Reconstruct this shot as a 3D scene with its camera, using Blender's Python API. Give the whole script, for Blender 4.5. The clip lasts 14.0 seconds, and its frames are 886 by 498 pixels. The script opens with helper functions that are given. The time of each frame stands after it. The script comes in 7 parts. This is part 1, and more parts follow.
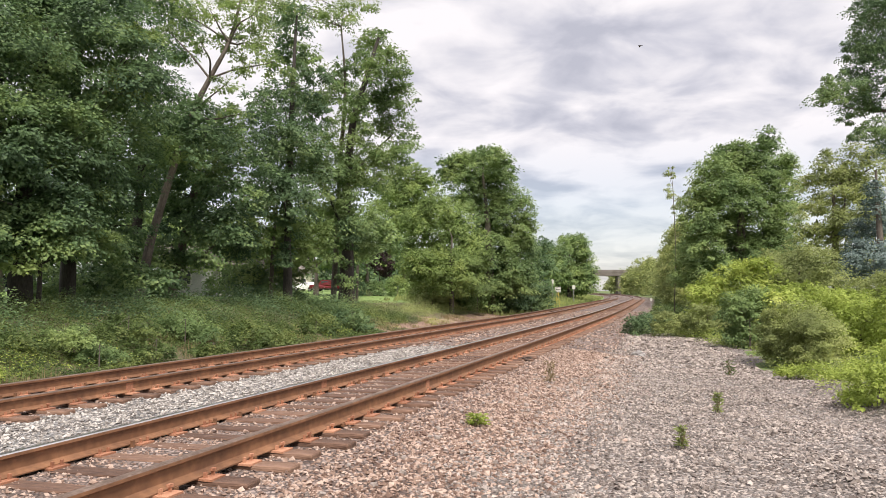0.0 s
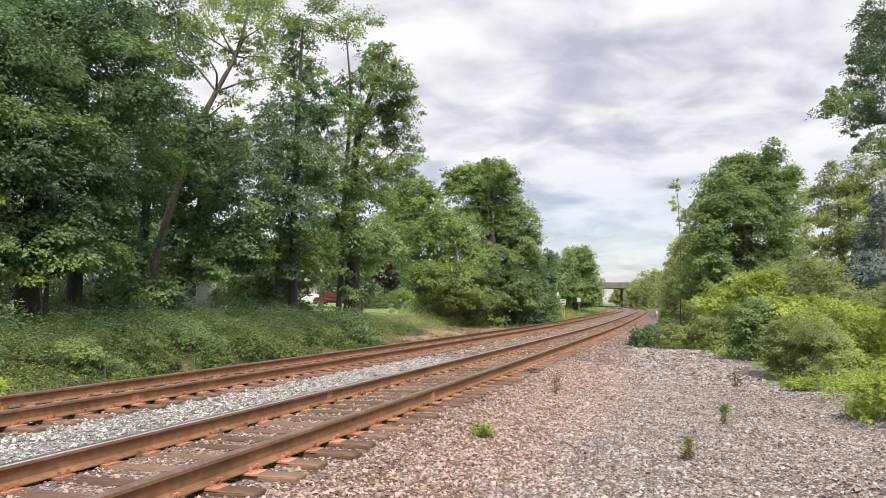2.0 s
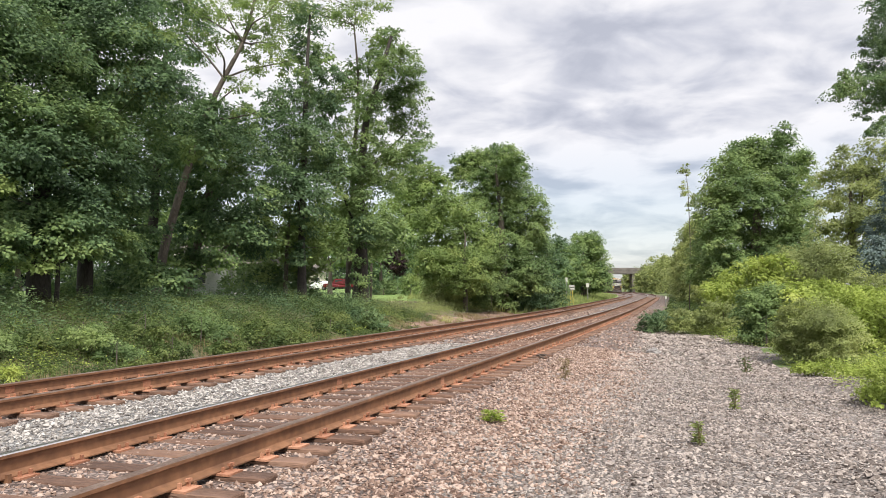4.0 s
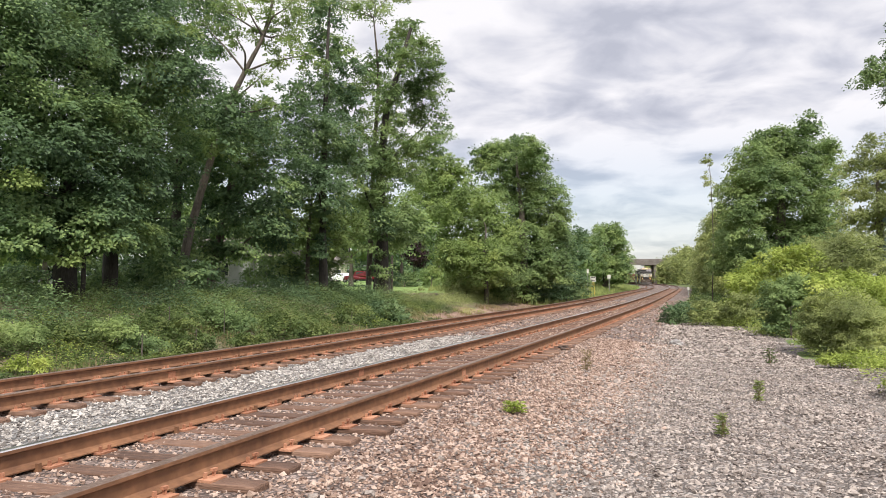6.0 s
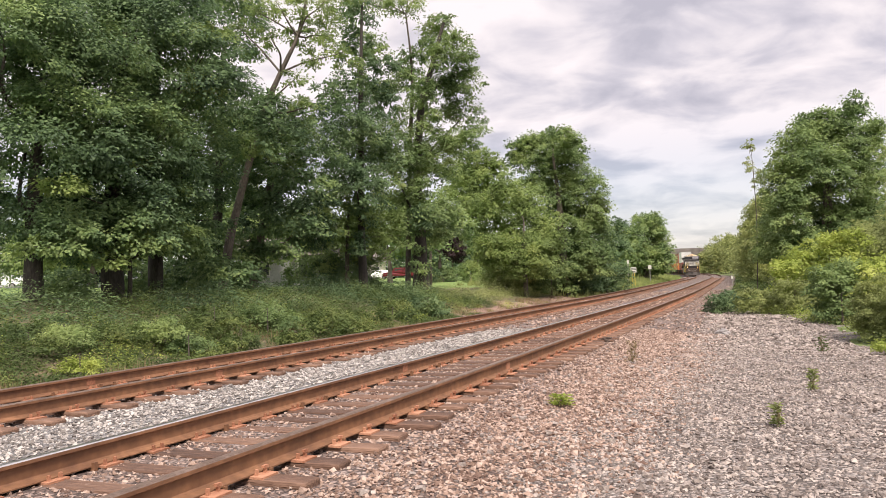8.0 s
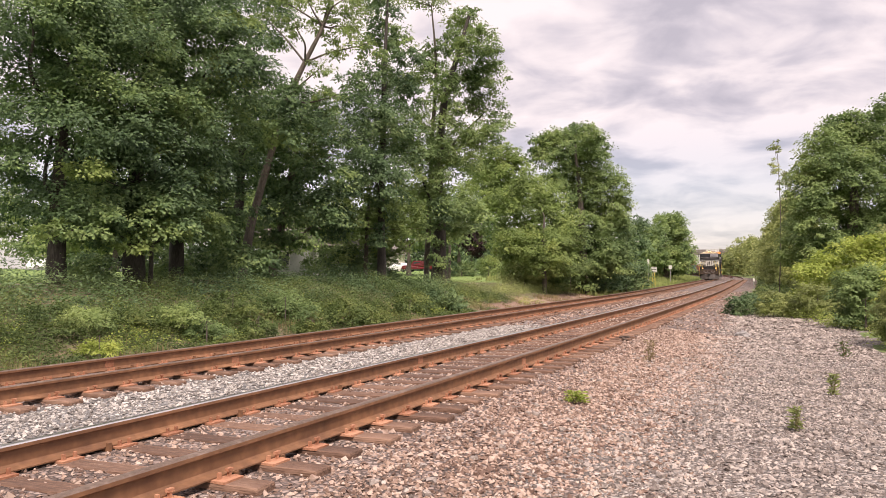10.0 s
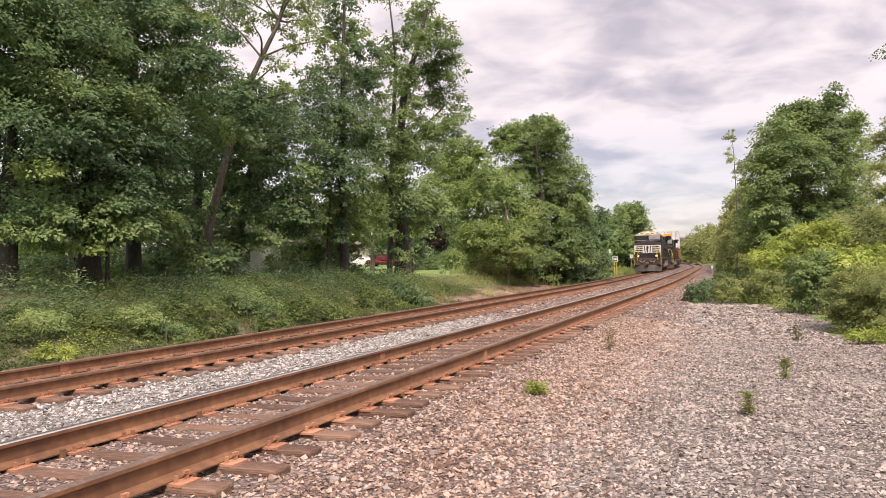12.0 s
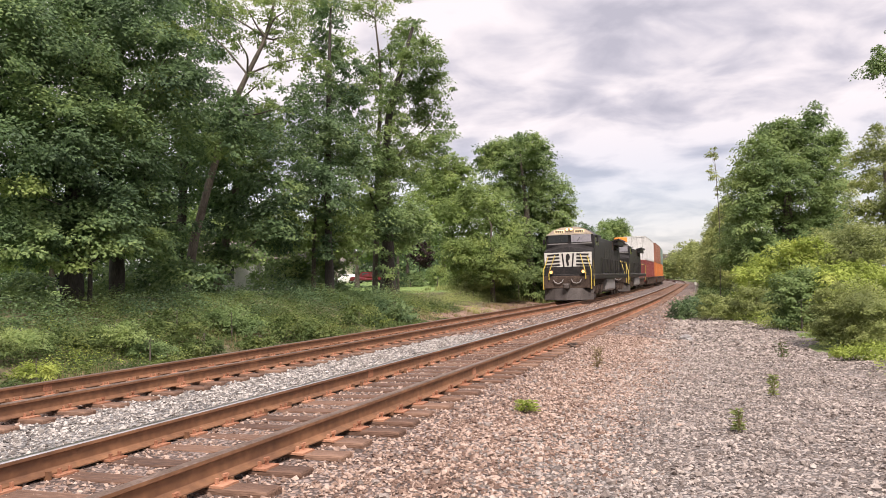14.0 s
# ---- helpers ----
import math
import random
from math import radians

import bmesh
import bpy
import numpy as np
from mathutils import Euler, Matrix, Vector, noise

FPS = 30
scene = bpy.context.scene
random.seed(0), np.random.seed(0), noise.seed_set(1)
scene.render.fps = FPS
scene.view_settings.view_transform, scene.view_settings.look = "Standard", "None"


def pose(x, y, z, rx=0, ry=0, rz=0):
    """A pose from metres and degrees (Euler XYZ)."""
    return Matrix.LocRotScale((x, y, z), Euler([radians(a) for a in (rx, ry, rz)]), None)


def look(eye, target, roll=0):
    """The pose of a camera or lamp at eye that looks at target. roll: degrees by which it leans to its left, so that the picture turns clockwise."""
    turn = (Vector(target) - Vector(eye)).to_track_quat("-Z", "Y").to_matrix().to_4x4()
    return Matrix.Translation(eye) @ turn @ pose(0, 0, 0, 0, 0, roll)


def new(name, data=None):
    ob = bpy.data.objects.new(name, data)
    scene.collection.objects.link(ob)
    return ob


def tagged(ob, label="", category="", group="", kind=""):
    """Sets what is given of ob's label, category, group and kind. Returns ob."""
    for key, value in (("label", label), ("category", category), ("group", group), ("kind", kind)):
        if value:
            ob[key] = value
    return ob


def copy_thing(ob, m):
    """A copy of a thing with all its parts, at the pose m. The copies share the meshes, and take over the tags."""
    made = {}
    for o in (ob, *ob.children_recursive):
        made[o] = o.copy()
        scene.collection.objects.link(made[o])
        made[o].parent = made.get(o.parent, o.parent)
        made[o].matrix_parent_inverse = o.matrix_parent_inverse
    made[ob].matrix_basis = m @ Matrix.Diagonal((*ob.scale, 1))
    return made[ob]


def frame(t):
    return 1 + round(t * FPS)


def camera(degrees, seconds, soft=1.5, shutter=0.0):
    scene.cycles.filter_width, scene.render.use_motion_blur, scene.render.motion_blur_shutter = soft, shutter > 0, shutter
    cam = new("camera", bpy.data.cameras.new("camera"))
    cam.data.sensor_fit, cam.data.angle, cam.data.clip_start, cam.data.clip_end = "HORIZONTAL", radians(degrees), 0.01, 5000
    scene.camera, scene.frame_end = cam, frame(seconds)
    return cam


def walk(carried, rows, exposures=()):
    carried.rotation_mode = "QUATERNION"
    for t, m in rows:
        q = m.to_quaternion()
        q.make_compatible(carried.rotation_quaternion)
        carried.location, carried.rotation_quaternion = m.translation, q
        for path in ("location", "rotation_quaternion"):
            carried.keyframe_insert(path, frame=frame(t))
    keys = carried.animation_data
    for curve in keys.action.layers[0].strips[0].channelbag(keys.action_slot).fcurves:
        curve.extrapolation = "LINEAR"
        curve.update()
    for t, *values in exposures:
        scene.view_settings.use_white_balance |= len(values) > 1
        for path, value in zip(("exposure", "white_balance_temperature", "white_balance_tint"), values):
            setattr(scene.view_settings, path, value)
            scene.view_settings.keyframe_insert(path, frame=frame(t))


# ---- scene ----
cam = camera(61.2, 14.0, soft=0.6)
walk(cam, [
    (0.0, pose(0.000, 0.000, 1.275, 93.159, -0.047, 0.000)),
    (0.5, pose(-0.017, 0.005, 1.267, 93.841, 0.033, 0.257)),
    (1.0, pose(-0.027, -0.015, 1.257, 94.279, 0.012, 0.505)),
    (1.5, pose(-0.033, -0.019, 1.258, 94.369, -0.098, 0.554)),
    (2.0, pose(-0.009, -0.019, 1.250, 94.124, -0.050, 0.374)),
    (2.5, pose(0.023, 0.001, 1.253, 93.786, 0.043, 0.149)),
    (3.0, pose(0.010, -0.004, 1.250, 93.500, 0.167, 0.140)),
    (5.5, pose(-0.029, -0.008, 1.258, 92.588, -0.031, 2.603)),
    (6.0, pose(-0.025, -0.009, 1.248, 92.441, 0.273, 2.592)),
    (6.5, pose(-0.044, -0.014, 1.250, 92.203, 0.592, 2.959)),
    (7.0, pose(-0.066, -0.005, 1.243, 92.048, 1.070, 3.675)),
    (7.5, pose(-0.069, 0.057, 1.238, 92.020, 1.560, 4.626)),
    (8.0, pose(-0.079, 0.041, 1.233, 92.119, 1.665, 5.511)),
    (10.5, pose(-0.060, 0.090, 1.209, 91.371, -0.056, 7.031)),
    (11.0, pose(-0.035, 0.073, 1.208, 90.991, 0.532, 6.355)),
    (11.5, pose(-0.005, 0.089, 1.211, 90.969, 0.990, 5.345)),
    (12.0, pose(-0.002, 0.071, 1.228, 91.164, 1.287, 4.237)),
    (12.5, pose(-0.026, 0.050, 1.235, 91.408, 1.402, 3.347)),
    (13.0, pose(-0.047, 0.021, 1.241, 91.644, 1.225, 2.788)),
    (13.5, pose(-0.059, 0.048, 1.239, 92.061, 1.192, 2.582)),
    (14.0, pose(-0.068, 0.077, 1.242, 92.410, 1.344, 3.030)),
], exposures=[(0.0, 0.48, 6680, 12), (3.0, 0.48, 6500, 9), (6.5, 0.48, 6550, 11), (8.0, 0.48, 6900, 17), (11.0, 0.48, 7150, 22), (12.5, 0.48, 7000, 21), (14.0, 0.48, 6850, 18)])


# ---- world and sun ----
def build_world():
    w = bpy.data.worlds.new("overcast_sky")
    scene.world = w
    w.use_nodes = True
    nt = w.node_tree
    nt.nodes.clear()
    N = nt.nodes.new
    L = nt.links.new
    out, bg = N("ShaderNodeOutputWorld"), N("ShaderNodeBackground")
    sky = N("ShaderNodeTexSky")
    sky.sky_type, sky.sun_disc = "NISHITA", False
    sky.sun_elevation, sky.sun_rotation = SUN_EL, SUN_ROT
    tc, sep = N("ShaderNodeTexCoord"), N("ShaderNodeSeparateXYZ")
    L(tc.outputs["Generated"], sep.inputs[0])

    def math_(op, a, b):
        n = N("ShaderNodeMath")
        n.operation = op
        for i, v in enumerate((a, b)):
            if isinstance(v, (int, float)):
                n.inputs[i].default_value = v
            else:
                L(v, n.inputs[i])
        return n.outputs[0]

    high = math_("ADD", math_("MAXIMUM", sep.outputs["Z"], 0.0), 0.19)
    comb = N("ShaderNodeCombineXYZ")
    L(math_("DIVIDE", sep.outputs["X"], high), comb.inputs[0])
    L(math_("DIVIDE", sep.outputs["Y"], high), comb.inputs[1])

    def noise_(scale, detail, off, dist):
        mp = N("ShaderNodeMapping")
        mp.inputs["Location"].default_value = off
        L(comb.outputs[0], mp.inputs[0])
        n = N("ShaderNodeTexNoise")
        n.inputs["Scale"].default_value, n.inputs["Detail"].default_value = scale, detail
        n.inputs["Roughness"].default_value, n.inputs["Distortion"].default_value = 0.5, dist
        L(mp.outputs[0], n.inputs["Vector"])
        return n.outputs["Fac"]

    def ramp(fac, stops):
        r = N("ShaderNodeValToRGB")
        e = r.color_ramp.elements
        while len(e) < len(stops):
            e.new(0.5)
        for el, (p, c) in zip(e, stops):
            el.position, el.color = p, (*c, 1)
        L(fac, r.inputs[0])
        return r.outputs[0]

    cloud = math_("ADD", math_("MULTIPLY", noise_(1.3, 4, (3.1, 1.7, 0), 0.3), 0.45), math_("MULTIPLY", noise_(3.6, 9, (1.2, 4.4, 0), 0.3), 0.55))
    shade = ramp(cloud, [(0.39, (0.38, 0.395, 0.465)), (0.45, (0.48, 0.49, 0.555)), (0.50, (0.60, 0.60, 0.645)), (0.56, (0.71, 0.70, 0.73))])
    gap = ramp(sep.outputs["Z"], [(0.0, (0.45,) * 3), (0.11, (0.4,) * 3), (0.2, (0.02,) * 3), (0.3, (0.0,) * 3)])
    skym = N("ShaderNodeMix")
    skym.data_type = "RGBA"
    skym.blend_type = "MULTIPLY"
    skym.inputs["Factor"].default_value = 1.0
    L(sky.outputs[0], skym.inputs["A"])
    skym.inputs["B"].default_value = (0.10, 0.10, 0.10, 1)
    mix = N("ShaderNodeMix")
    mix.data_type = "RGBA"
    L(gap, mix.inputs["Factor"])
    L(shade, mix.inputs["A"])
    L(skym.outputs["Result"], mix.inputs["B"])
    L(mix.outputs["Result"], bg.inputs[0])
    # an overcast sky is brighter overhead than near the horizon
    lift = N("ShaderNodeMapRange")
    lift.interpolation_type = "SMOOTHSTEP"
    for i, v in ((1, 0.40), (2, 0.85), (3, 1.0), (4, ZENITH)):
        lift.inputs[i].default_value = v
    L(sep.outputs["Z"], lift.inputs[0])
    L(lift.outputs[0], bg.inputs[1])
    L(bg.outputs[0], out.inputs[0])


SUN_EL, SUN_ROT, ZENITH = radians(53), radians(165), 1.6
build_world()
sun = new("sun", bpy.data.lights.new("sun", "SUN"))
sun.data.energy, sun.data.angle, sun.data.color = 3.9, radians(14), (1.0, 0.95, 0.88)
sun.matrix_world = look((0, 0, 60), (-0.26 * 30, 0.966 * 30, 60 - 1.33 * 30))


# ---- materials ----
def nodes_of(name):
    m = bpy.data.materials.new(name)
    m.use_nodes = True
    nt = m.node_tree
    return m, nt, nt.nodes.new, nt.links.new, nt.nodes["Principled BSDF"]


def ramp_node(N, stops):
    r = N("ShaderNodeValToRGB")
    e = r.color_ramp.elements
    while len(e) < len(stops):
        e.new(0.5)
    for el, (p, c) in zip(e, stops):
        el.position, el.color = p, (*c, 1)
    return r


def rough_mat(name, dark, mid, light, scale, rough=0.8, bump=0.3, metal=0.0, fine=8.0, stretch=(1, 1, 1), island=0.0, random_ob=0.0):
    """Two scales of noise in three tones, with fine relief."""
    m, nt, N, L, bs = nodes_of(name)
    tc, mp = N("ShaderNodeTexCoord"), N("ShaderNodeMapping")
    mp.inputs["Scale"].default_value = stretch
    L(tc.outputs["Object"], mp.inputs[0])
    n1, n2 = N("ShaderNodeTexNoise"), N("ShaderNodeTexNoise")
    n1.inputs["Scale"].default_value, n1.inputs["Detail"].default_value = scale, 5
    n2.inputs["Scale"].default_value, n2.inputs["Detail"].default_value = scale * fine, 4
    L(mp.outputs[0], n1.inputs["Vector"])
    L(mp.outputs[0], n2.inputs["Vector"])
    mx = N("ShaderNodeMath")
    mx.operation = "MULTIPLY_ADD"
    L(n2.outputs["Fac"], mx.inputs[0])
    mx.inputs[1].default_value = 0.5
    half = N("ShaderNodeMath")
    half.operation = "MULTIPLY"
    half.inputs[1].default_value = 0.5
    L(n1.outputs["Fac"], half.inputs[0])
    L(half.outputs[0], mx.inputs[2])
    fac = mx.outputs[0]
    for amount, kind, socket in ((island, "ShaderNodeNewGeometry", "Random Per Island"), (random_ob, "ShaderNodeObjectInfo", "Random")):
        if amount:
            g, a = N(kind), N("ShaderNodeMath")
            a.operation = "MULTIPLY_ADD"
            L(g.outputs[socket], a.inputs[0])
            a.inputs[1].default_value = amount
            s = N("ShaderNodeMath")
            s.operation = "SUBTRACT"
            L(fac, s.inputs[0])
            s.inputs[1].default_value = amount / 2
            L(s.outputs[0], a.inputs[2])
            fac = a.outputs[0]
    r = ramp_node(N, [(0.3, dark), (0.5, mid), (0.7, light)])
    L(fac, r.inputs[0])
    L(r.outputs[0], bs.inputs["Base Color"])
    bs.inputs["Roughness"].default_value, bs.inputs["Metallic"].default_value = rough, metal
    if bump:
        b = N("ShaderNodeBump")
        b.inputs["Strength"].default_value, b.inputs["Distance"].default_value = bump, 0.02
        L(n2.outputs["Fac"], b.inputs["Height"])
        L(b.outputs[0], bs.inputs["Normal"])
    return m


def plain_mat(name, col, rough=0.5, metal=0.0, glow=0.0, scale=6.0):
    m = rough_mat(name, [c * 0.75 for c in col], col, [min(1, c * 1.2) for c in col], scale, rough, 0.08, metal)
    if glow:
        bs = m.node_tree.nodes["Principled BSDF"]
        bs.inputs["Emission Color"].default_value = (*col, 1)
        bs.inputs["Emission Strength"].default_value = glow
    return m


def gravel_mat(name, tones, cell):
    """Crushed stone: cells of stones with their own tones and dark joints."""
    m, nt, N, L, bs = nodes_of(name)
    tc = N("ShaderNodeTexCoord")
    v, ve = N("ShaderNodeTexVoronoi"), N("ShaderNodeTexVoronoi")
    ve.feature = "DISTANCE_TO_EDGE"
    for q in (v, ve):
        q.inputs["Scale"].default_value = 1 / cell
        L(tc.outputs["Object"], q.inputs["Vector"])
    n = N("ShaderNodeTexNoise")
    n.inputs["Scale"].default_value, n.inputs["Detail"].default_value = 0.9, 6
    L(tc.outputs["Object"], n.inputs["Vector"])
    sep = N("ShaderNodeSeparateColor")
    L(v.outputs["Color"], sep.inputs[0])
    mx = N("ShaderNodeMath")
    mx.operation = "MULTIPLY_ADD"
    mx.inputs[1].default_value = 0.6
    L(sep.outputs[0], mx.inputs[0])
    h = N("ShaderNodeMath")
    h.operation = "MULTIPLY_ADD"
    h.inputs[1].default_value, h.inputs[2].default_value = 0.8, -0.2
    L(n.outputs["Fac"], h.inputs[0])
    L(h.outputs[0], mx.inputs[2])
    r = ramp_node(N, [(0.2, tones[0]), (0.5, tones[1]), (0.85, tones[2])])
    L(mx.outputs[0], r.inputs[0])
    e = ramp_node(N, [(0.0, (0.18,) * 3), (0.2, (0.8,) * 3)])
    L(ve.outputs["Distance"], e.inputs[0])
    mul = N("ShaderNodeMix")
    mul.data_type, mul.blend_type = "RGBA", "MULTIPLY"
    mul.inputs["Factor"].default_value = 1
    L(r.outputs[0], mul.inputs["A"])
    L(e.outputs[0], mul.inputs["B"])
    L(mul.outputs["Result"], bs.inputs["Base Color"])
    bs.inputs["Roughness"].default_value = 0.9
    b = N("ShaderNodeBump")
    b.inputs["Strength"].default_value, b.inputs["Distance"].default_value = 0.9, cell * 0.5
    L(ve.outputs["Distance"], b.inputs["Height"])
    L(b.outputs[0], bs.inputs["Normal"])
    return m


def leaf_mat(name, dark, mid, light, patch=0.5, through_light=0.35):
    """Leaves: tones by leaf and by branch, a soft sheen, and light that shines through."""
    m, nt, N, L, bs = nodes_of(name)
    tc, n, g = N("ShaderNodeTexCoord"), N("ShaderNodeTexNoise"), N("ShaderNodeNewGeometry")
    n.inputs["Scale"].default_value, n.inputs["Detail"].default_value = patch, 4
    L(tc.outputs["Object"], n.inputs["Vector"])
    a = N("ShaderNodeMath")
    a.operation = "MULTIPLY_ADD"
    a.inputs[1].default_value = 0.22
    L(g.outputs["Random Per Island"], a.inputs[0])
    h = N("ShaderNodeMath")
    h.operation = "MULTIPLY_ADD"
    h.inputs[1].default_value, h.inputs[2].default_value = 1.5, -0.4
    L(n.outputs["Fac"], h.inputs[0])
    L(h.outputs[0], a.inputs[2])
    r = ramp_node(N, [(0.2, dark), (0.5, mid), (0.8, light)])
    L(a.outputs[0], r.inputs[0])
    L(r.outputs[0], bs.inputs["Base Color"])
    bs.inputs["Roughness"].default_value, bs.inputs["Specular IOR Level"].default_value = 0.6, 0.3
    tr, mix = N("ShaderNodeBsdfTranslucent"), N("ShaderNodeMixShader")
    L(r.outputs[0], tr.inputs["Color"])
    mix.inputs[0].default_value = through_light
    L(bs.outputs[0], mix.inputs[1])
    L(tr.outputs[0], mix.inputs[2])
    L(mix.outputs[0], nt.nodes["Material Output"].inputs["Surface"])
    return m


M = {
    "gravel": gravel_mat("grey_gravel", [(0.14, 0.115, 0.10), (0.29, 0.245, 0.22), (0.47, 0.42, 0.385)], 0.045),
    "ballast": gravel_mat("rusty_ballast", [(0.12, 0.08, 0.065), (0.26, 0.185, 0.155), (0.42, 0.33, 0.29)], 0.055),
    "pale": gravel_mat("pale_ballast", [(0.14, 0.13, 0.125), (0.3, 0.285, 0.275), (0.5, 0.48, 0.46)], 0.05),
    "bank": rough_mat("weedy_bank", (0.05, 0.055, 0.025), (0.115, 0.10, 0.055), (0.28, 0.21, 0.14), 0.7, 0.95, 0.6),
    "dirt": rough_mat("bare_dirt_bank", (0.13, 0.08, 0.06), (0.25, 0.16, 0.12), (0.36, 0.26, 0.2), 1.1, 0.95, 0.6),
    "lawn": rough_mat("mown_lawn", (0.10, 0.17, 0.04), (0.16, 0.25, 0.06), (0.23, 0.31, 0.09), 0.5, 0.9, 0.5),
    "meadow": rough_mat("rough_grass", (0.05, 0.08, 0.02), (0.10, 0.14, 0.04), (0.18, 0.19, 0.07), 0.6, 0.95, 0.6),
    "asphalt": rough_mat("street_asphalt", (0.12, 0.12, 0.13), (0.18, 0.18, 0.19), (0.25, 0.25, 0.26), 1.5, 0.85, 0.2),
    "stone_grey": rough_mat("grey_stones", (0.115, 0.092, 0.08), (0.25, 0.21, 0.185), (0.41, 0.355, 0.315), 3.0, 0.85, 0.3, island=0.5),
    "stone_rust": rough_mat("rust_dusted_stones", (0.12, 0.072, 0.053), (0.27, 0.182, 0.138), (0.43, 0.325, 0.265), 3.0, 0.85, 0.3, island=0.5),
    "stone_pale": rough_mat("pale_stones", (0.115, 0.10, 0.09), (0.28, 0.255, 0.23), (0.48, 0.445, 0.41), 3.0, 0.8, 0.3, island=0.5),
    "rust": rough_mat("rusty_rail_side", (0.115, 0.052, 0.027), (0.185, 0.088, 0.044), (0.275, 0.135, 0.068), 1.3, 0.7, 0.2),
    "rust_bright": rough_mat("orange_rust", (0.24, 0.10, 0.055), (0.36, 0.165, 0.095), (0.45, 0.23, 0.14), 5, 0.85, 0.3, random_ob=0.3),
    "head": rough_mat("worn_rail_head", (0.10, 0.066, 0.05), (0.16, 0.11, 0.085), (0.26, 0.19, 0.155), 3, 0.5, 0.1, 0.3),
    "polished": rough_mat("polished_rail_head", (0.40, 0.38, 0.37), (0.55, 0.53, 0.52), (0.66, 0.64, 0.63), 3, 0.28, 0.05, 0.9),
    "tie": rough_mat("weathered_tie_wood", (0.055, 0.03, 0.021), (0.14, 0.078, 0.052), (0.25, 0.15, 0.103), 2.2, 0.9, 0.9, fine=7, stretch=(0.5, 4, 3), random_ob=0.2),
    "bark": rough_mat("grey_brown_bark", (0.05, 0.04, 0.032), (0.11, 0.09, 0.075), (0.19, 0.16, 0.135), 4, 0.95, 0.9, stretch=(1, 1, 0.25)),
    # The same bark pattern in darker tones.
    "bark_dark": rough_mat("darker_bark", (0.02, 0.017, 0.015), (0.045, 0.038, 0.032), (0.08, 0.07, 0.06), 4, 0.95, 0.9, stretch=(1, 1, 0.25)),
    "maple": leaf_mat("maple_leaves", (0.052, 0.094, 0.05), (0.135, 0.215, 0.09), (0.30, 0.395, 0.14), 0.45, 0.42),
    "ivy": leaf_mat("deep_green_leaves", (0.066, 0.115, 0.058), (0.13, 0.205, 0.092), (0.24, 0.32, 0.125), 0.5, 0.4),
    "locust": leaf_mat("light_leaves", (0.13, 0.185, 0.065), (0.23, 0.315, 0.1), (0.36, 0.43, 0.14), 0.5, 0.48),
    "green": leaf_mat("green_leaves", (0.11, 0.175, 0.07), (0.215, 0.30, 0.11), (0.35, 0.425, 0.15), 0.4, 0.42),
    "fresh": leaf_mat("yellow_green_leaves", (0.20, 0.26, 0.05), (0.35, 0.43, 0.095), (0.52, 0.57, 0.16), 0.8, 0.45),
    "olive": leaf_mat("olive_leaves", (0.18, 0.215, 0.085), (0.31, 0.355, 0.13), (0.46, 0.485, 0.19), 0.6, 0.48),
    "spruce": leaf_mat("blue_spruce_needles", (0.07, 0.11, 0.1), (0.13, 0.18, 0.165), (0.21, 0.27, 0.25), 0.8, 0.1),
    "purple": leaf_mat("purple_leaves", (0.025, 0.015, 0.02), (0.05, 0.03, 0.035), (0.09, 0.05, 0.055), 0.6),
    "dry": leaf_mat("dry_grass", (0.16, 0.12, 0.06), (0.28, 0.22, 0.12), (0.4, 0.33, 0.2), 0.8, 0.3),
    "weed": leaf_mat("weed_leaves", (0.052, 0.086, 0.028), (0.112, 0.16, 0.048), (0.225, 0.265, 0.082), 0.9, 0.35),
}


# ---- mesh helpers ----
def mesh_np(name, verts, faces, mats, mat_index=None, smooth=False):
    """A mesh from arrays of places and of triangles or quads."""
    me = bpy.data.meshes.new(name)
    verts, faces = np.asarray(verts, np.float32), np.asarray(faces, np.int32)
    k = faces.shape[1]
    me.vertices.add(len(verts))
    me.vertices.foreach_set("co", verts.ravel())
    me.loops.add(faces.size)
    me.loops.foreach_set("vertex_index", faces.ravel())
    me.polygons.add(len(faces))
    me.polygons.foreach_set("loop_start", np.arange(0, faces.size, k, dtype=np.int32))
    me.polygons.foreach_set("loop_total", np.full(len(faces), k, np.int32))
    for m in mats:
        me.materials.append(m)
    if mat_index is not None:
        me.polygons.foreach_set("material_index", np.asarray(mat_index, np.int32))
    me.polygons.foreach_set("use_smooth", np.full(len(faces), smooth))
    me.update(calc_edges=True)
    me.validate()
    return me


def bm_mesh(name, bm, mat):
    me = bpy.data.meshes.new(name)
    bm.to_mesh(me)
    bm.free()
    for m in (mat if isinstance(mat, (list, tuple)) else [mat]):
        me.materials.append(m)
    return me


def part(name, data, mat, parent, label="", at=None):
    """One mesh object under a thing or a part."""
    ob = new(name, bm_mesh(name, data, mat) if isinstance(data, bmesh.types.BMesh) else data)
    ob.parent = parent
    if at is not None:
        ob.matrix_basis = at
    return tagged(ob, label)


def thing(name, label, category, group="", kind="", at=None):
    ob = new(name)
    ob.empty_display_size = 0.2
    if at is not None:
        ob.matrix_basis = at
    return tagged(ob, label, category, group, kind)


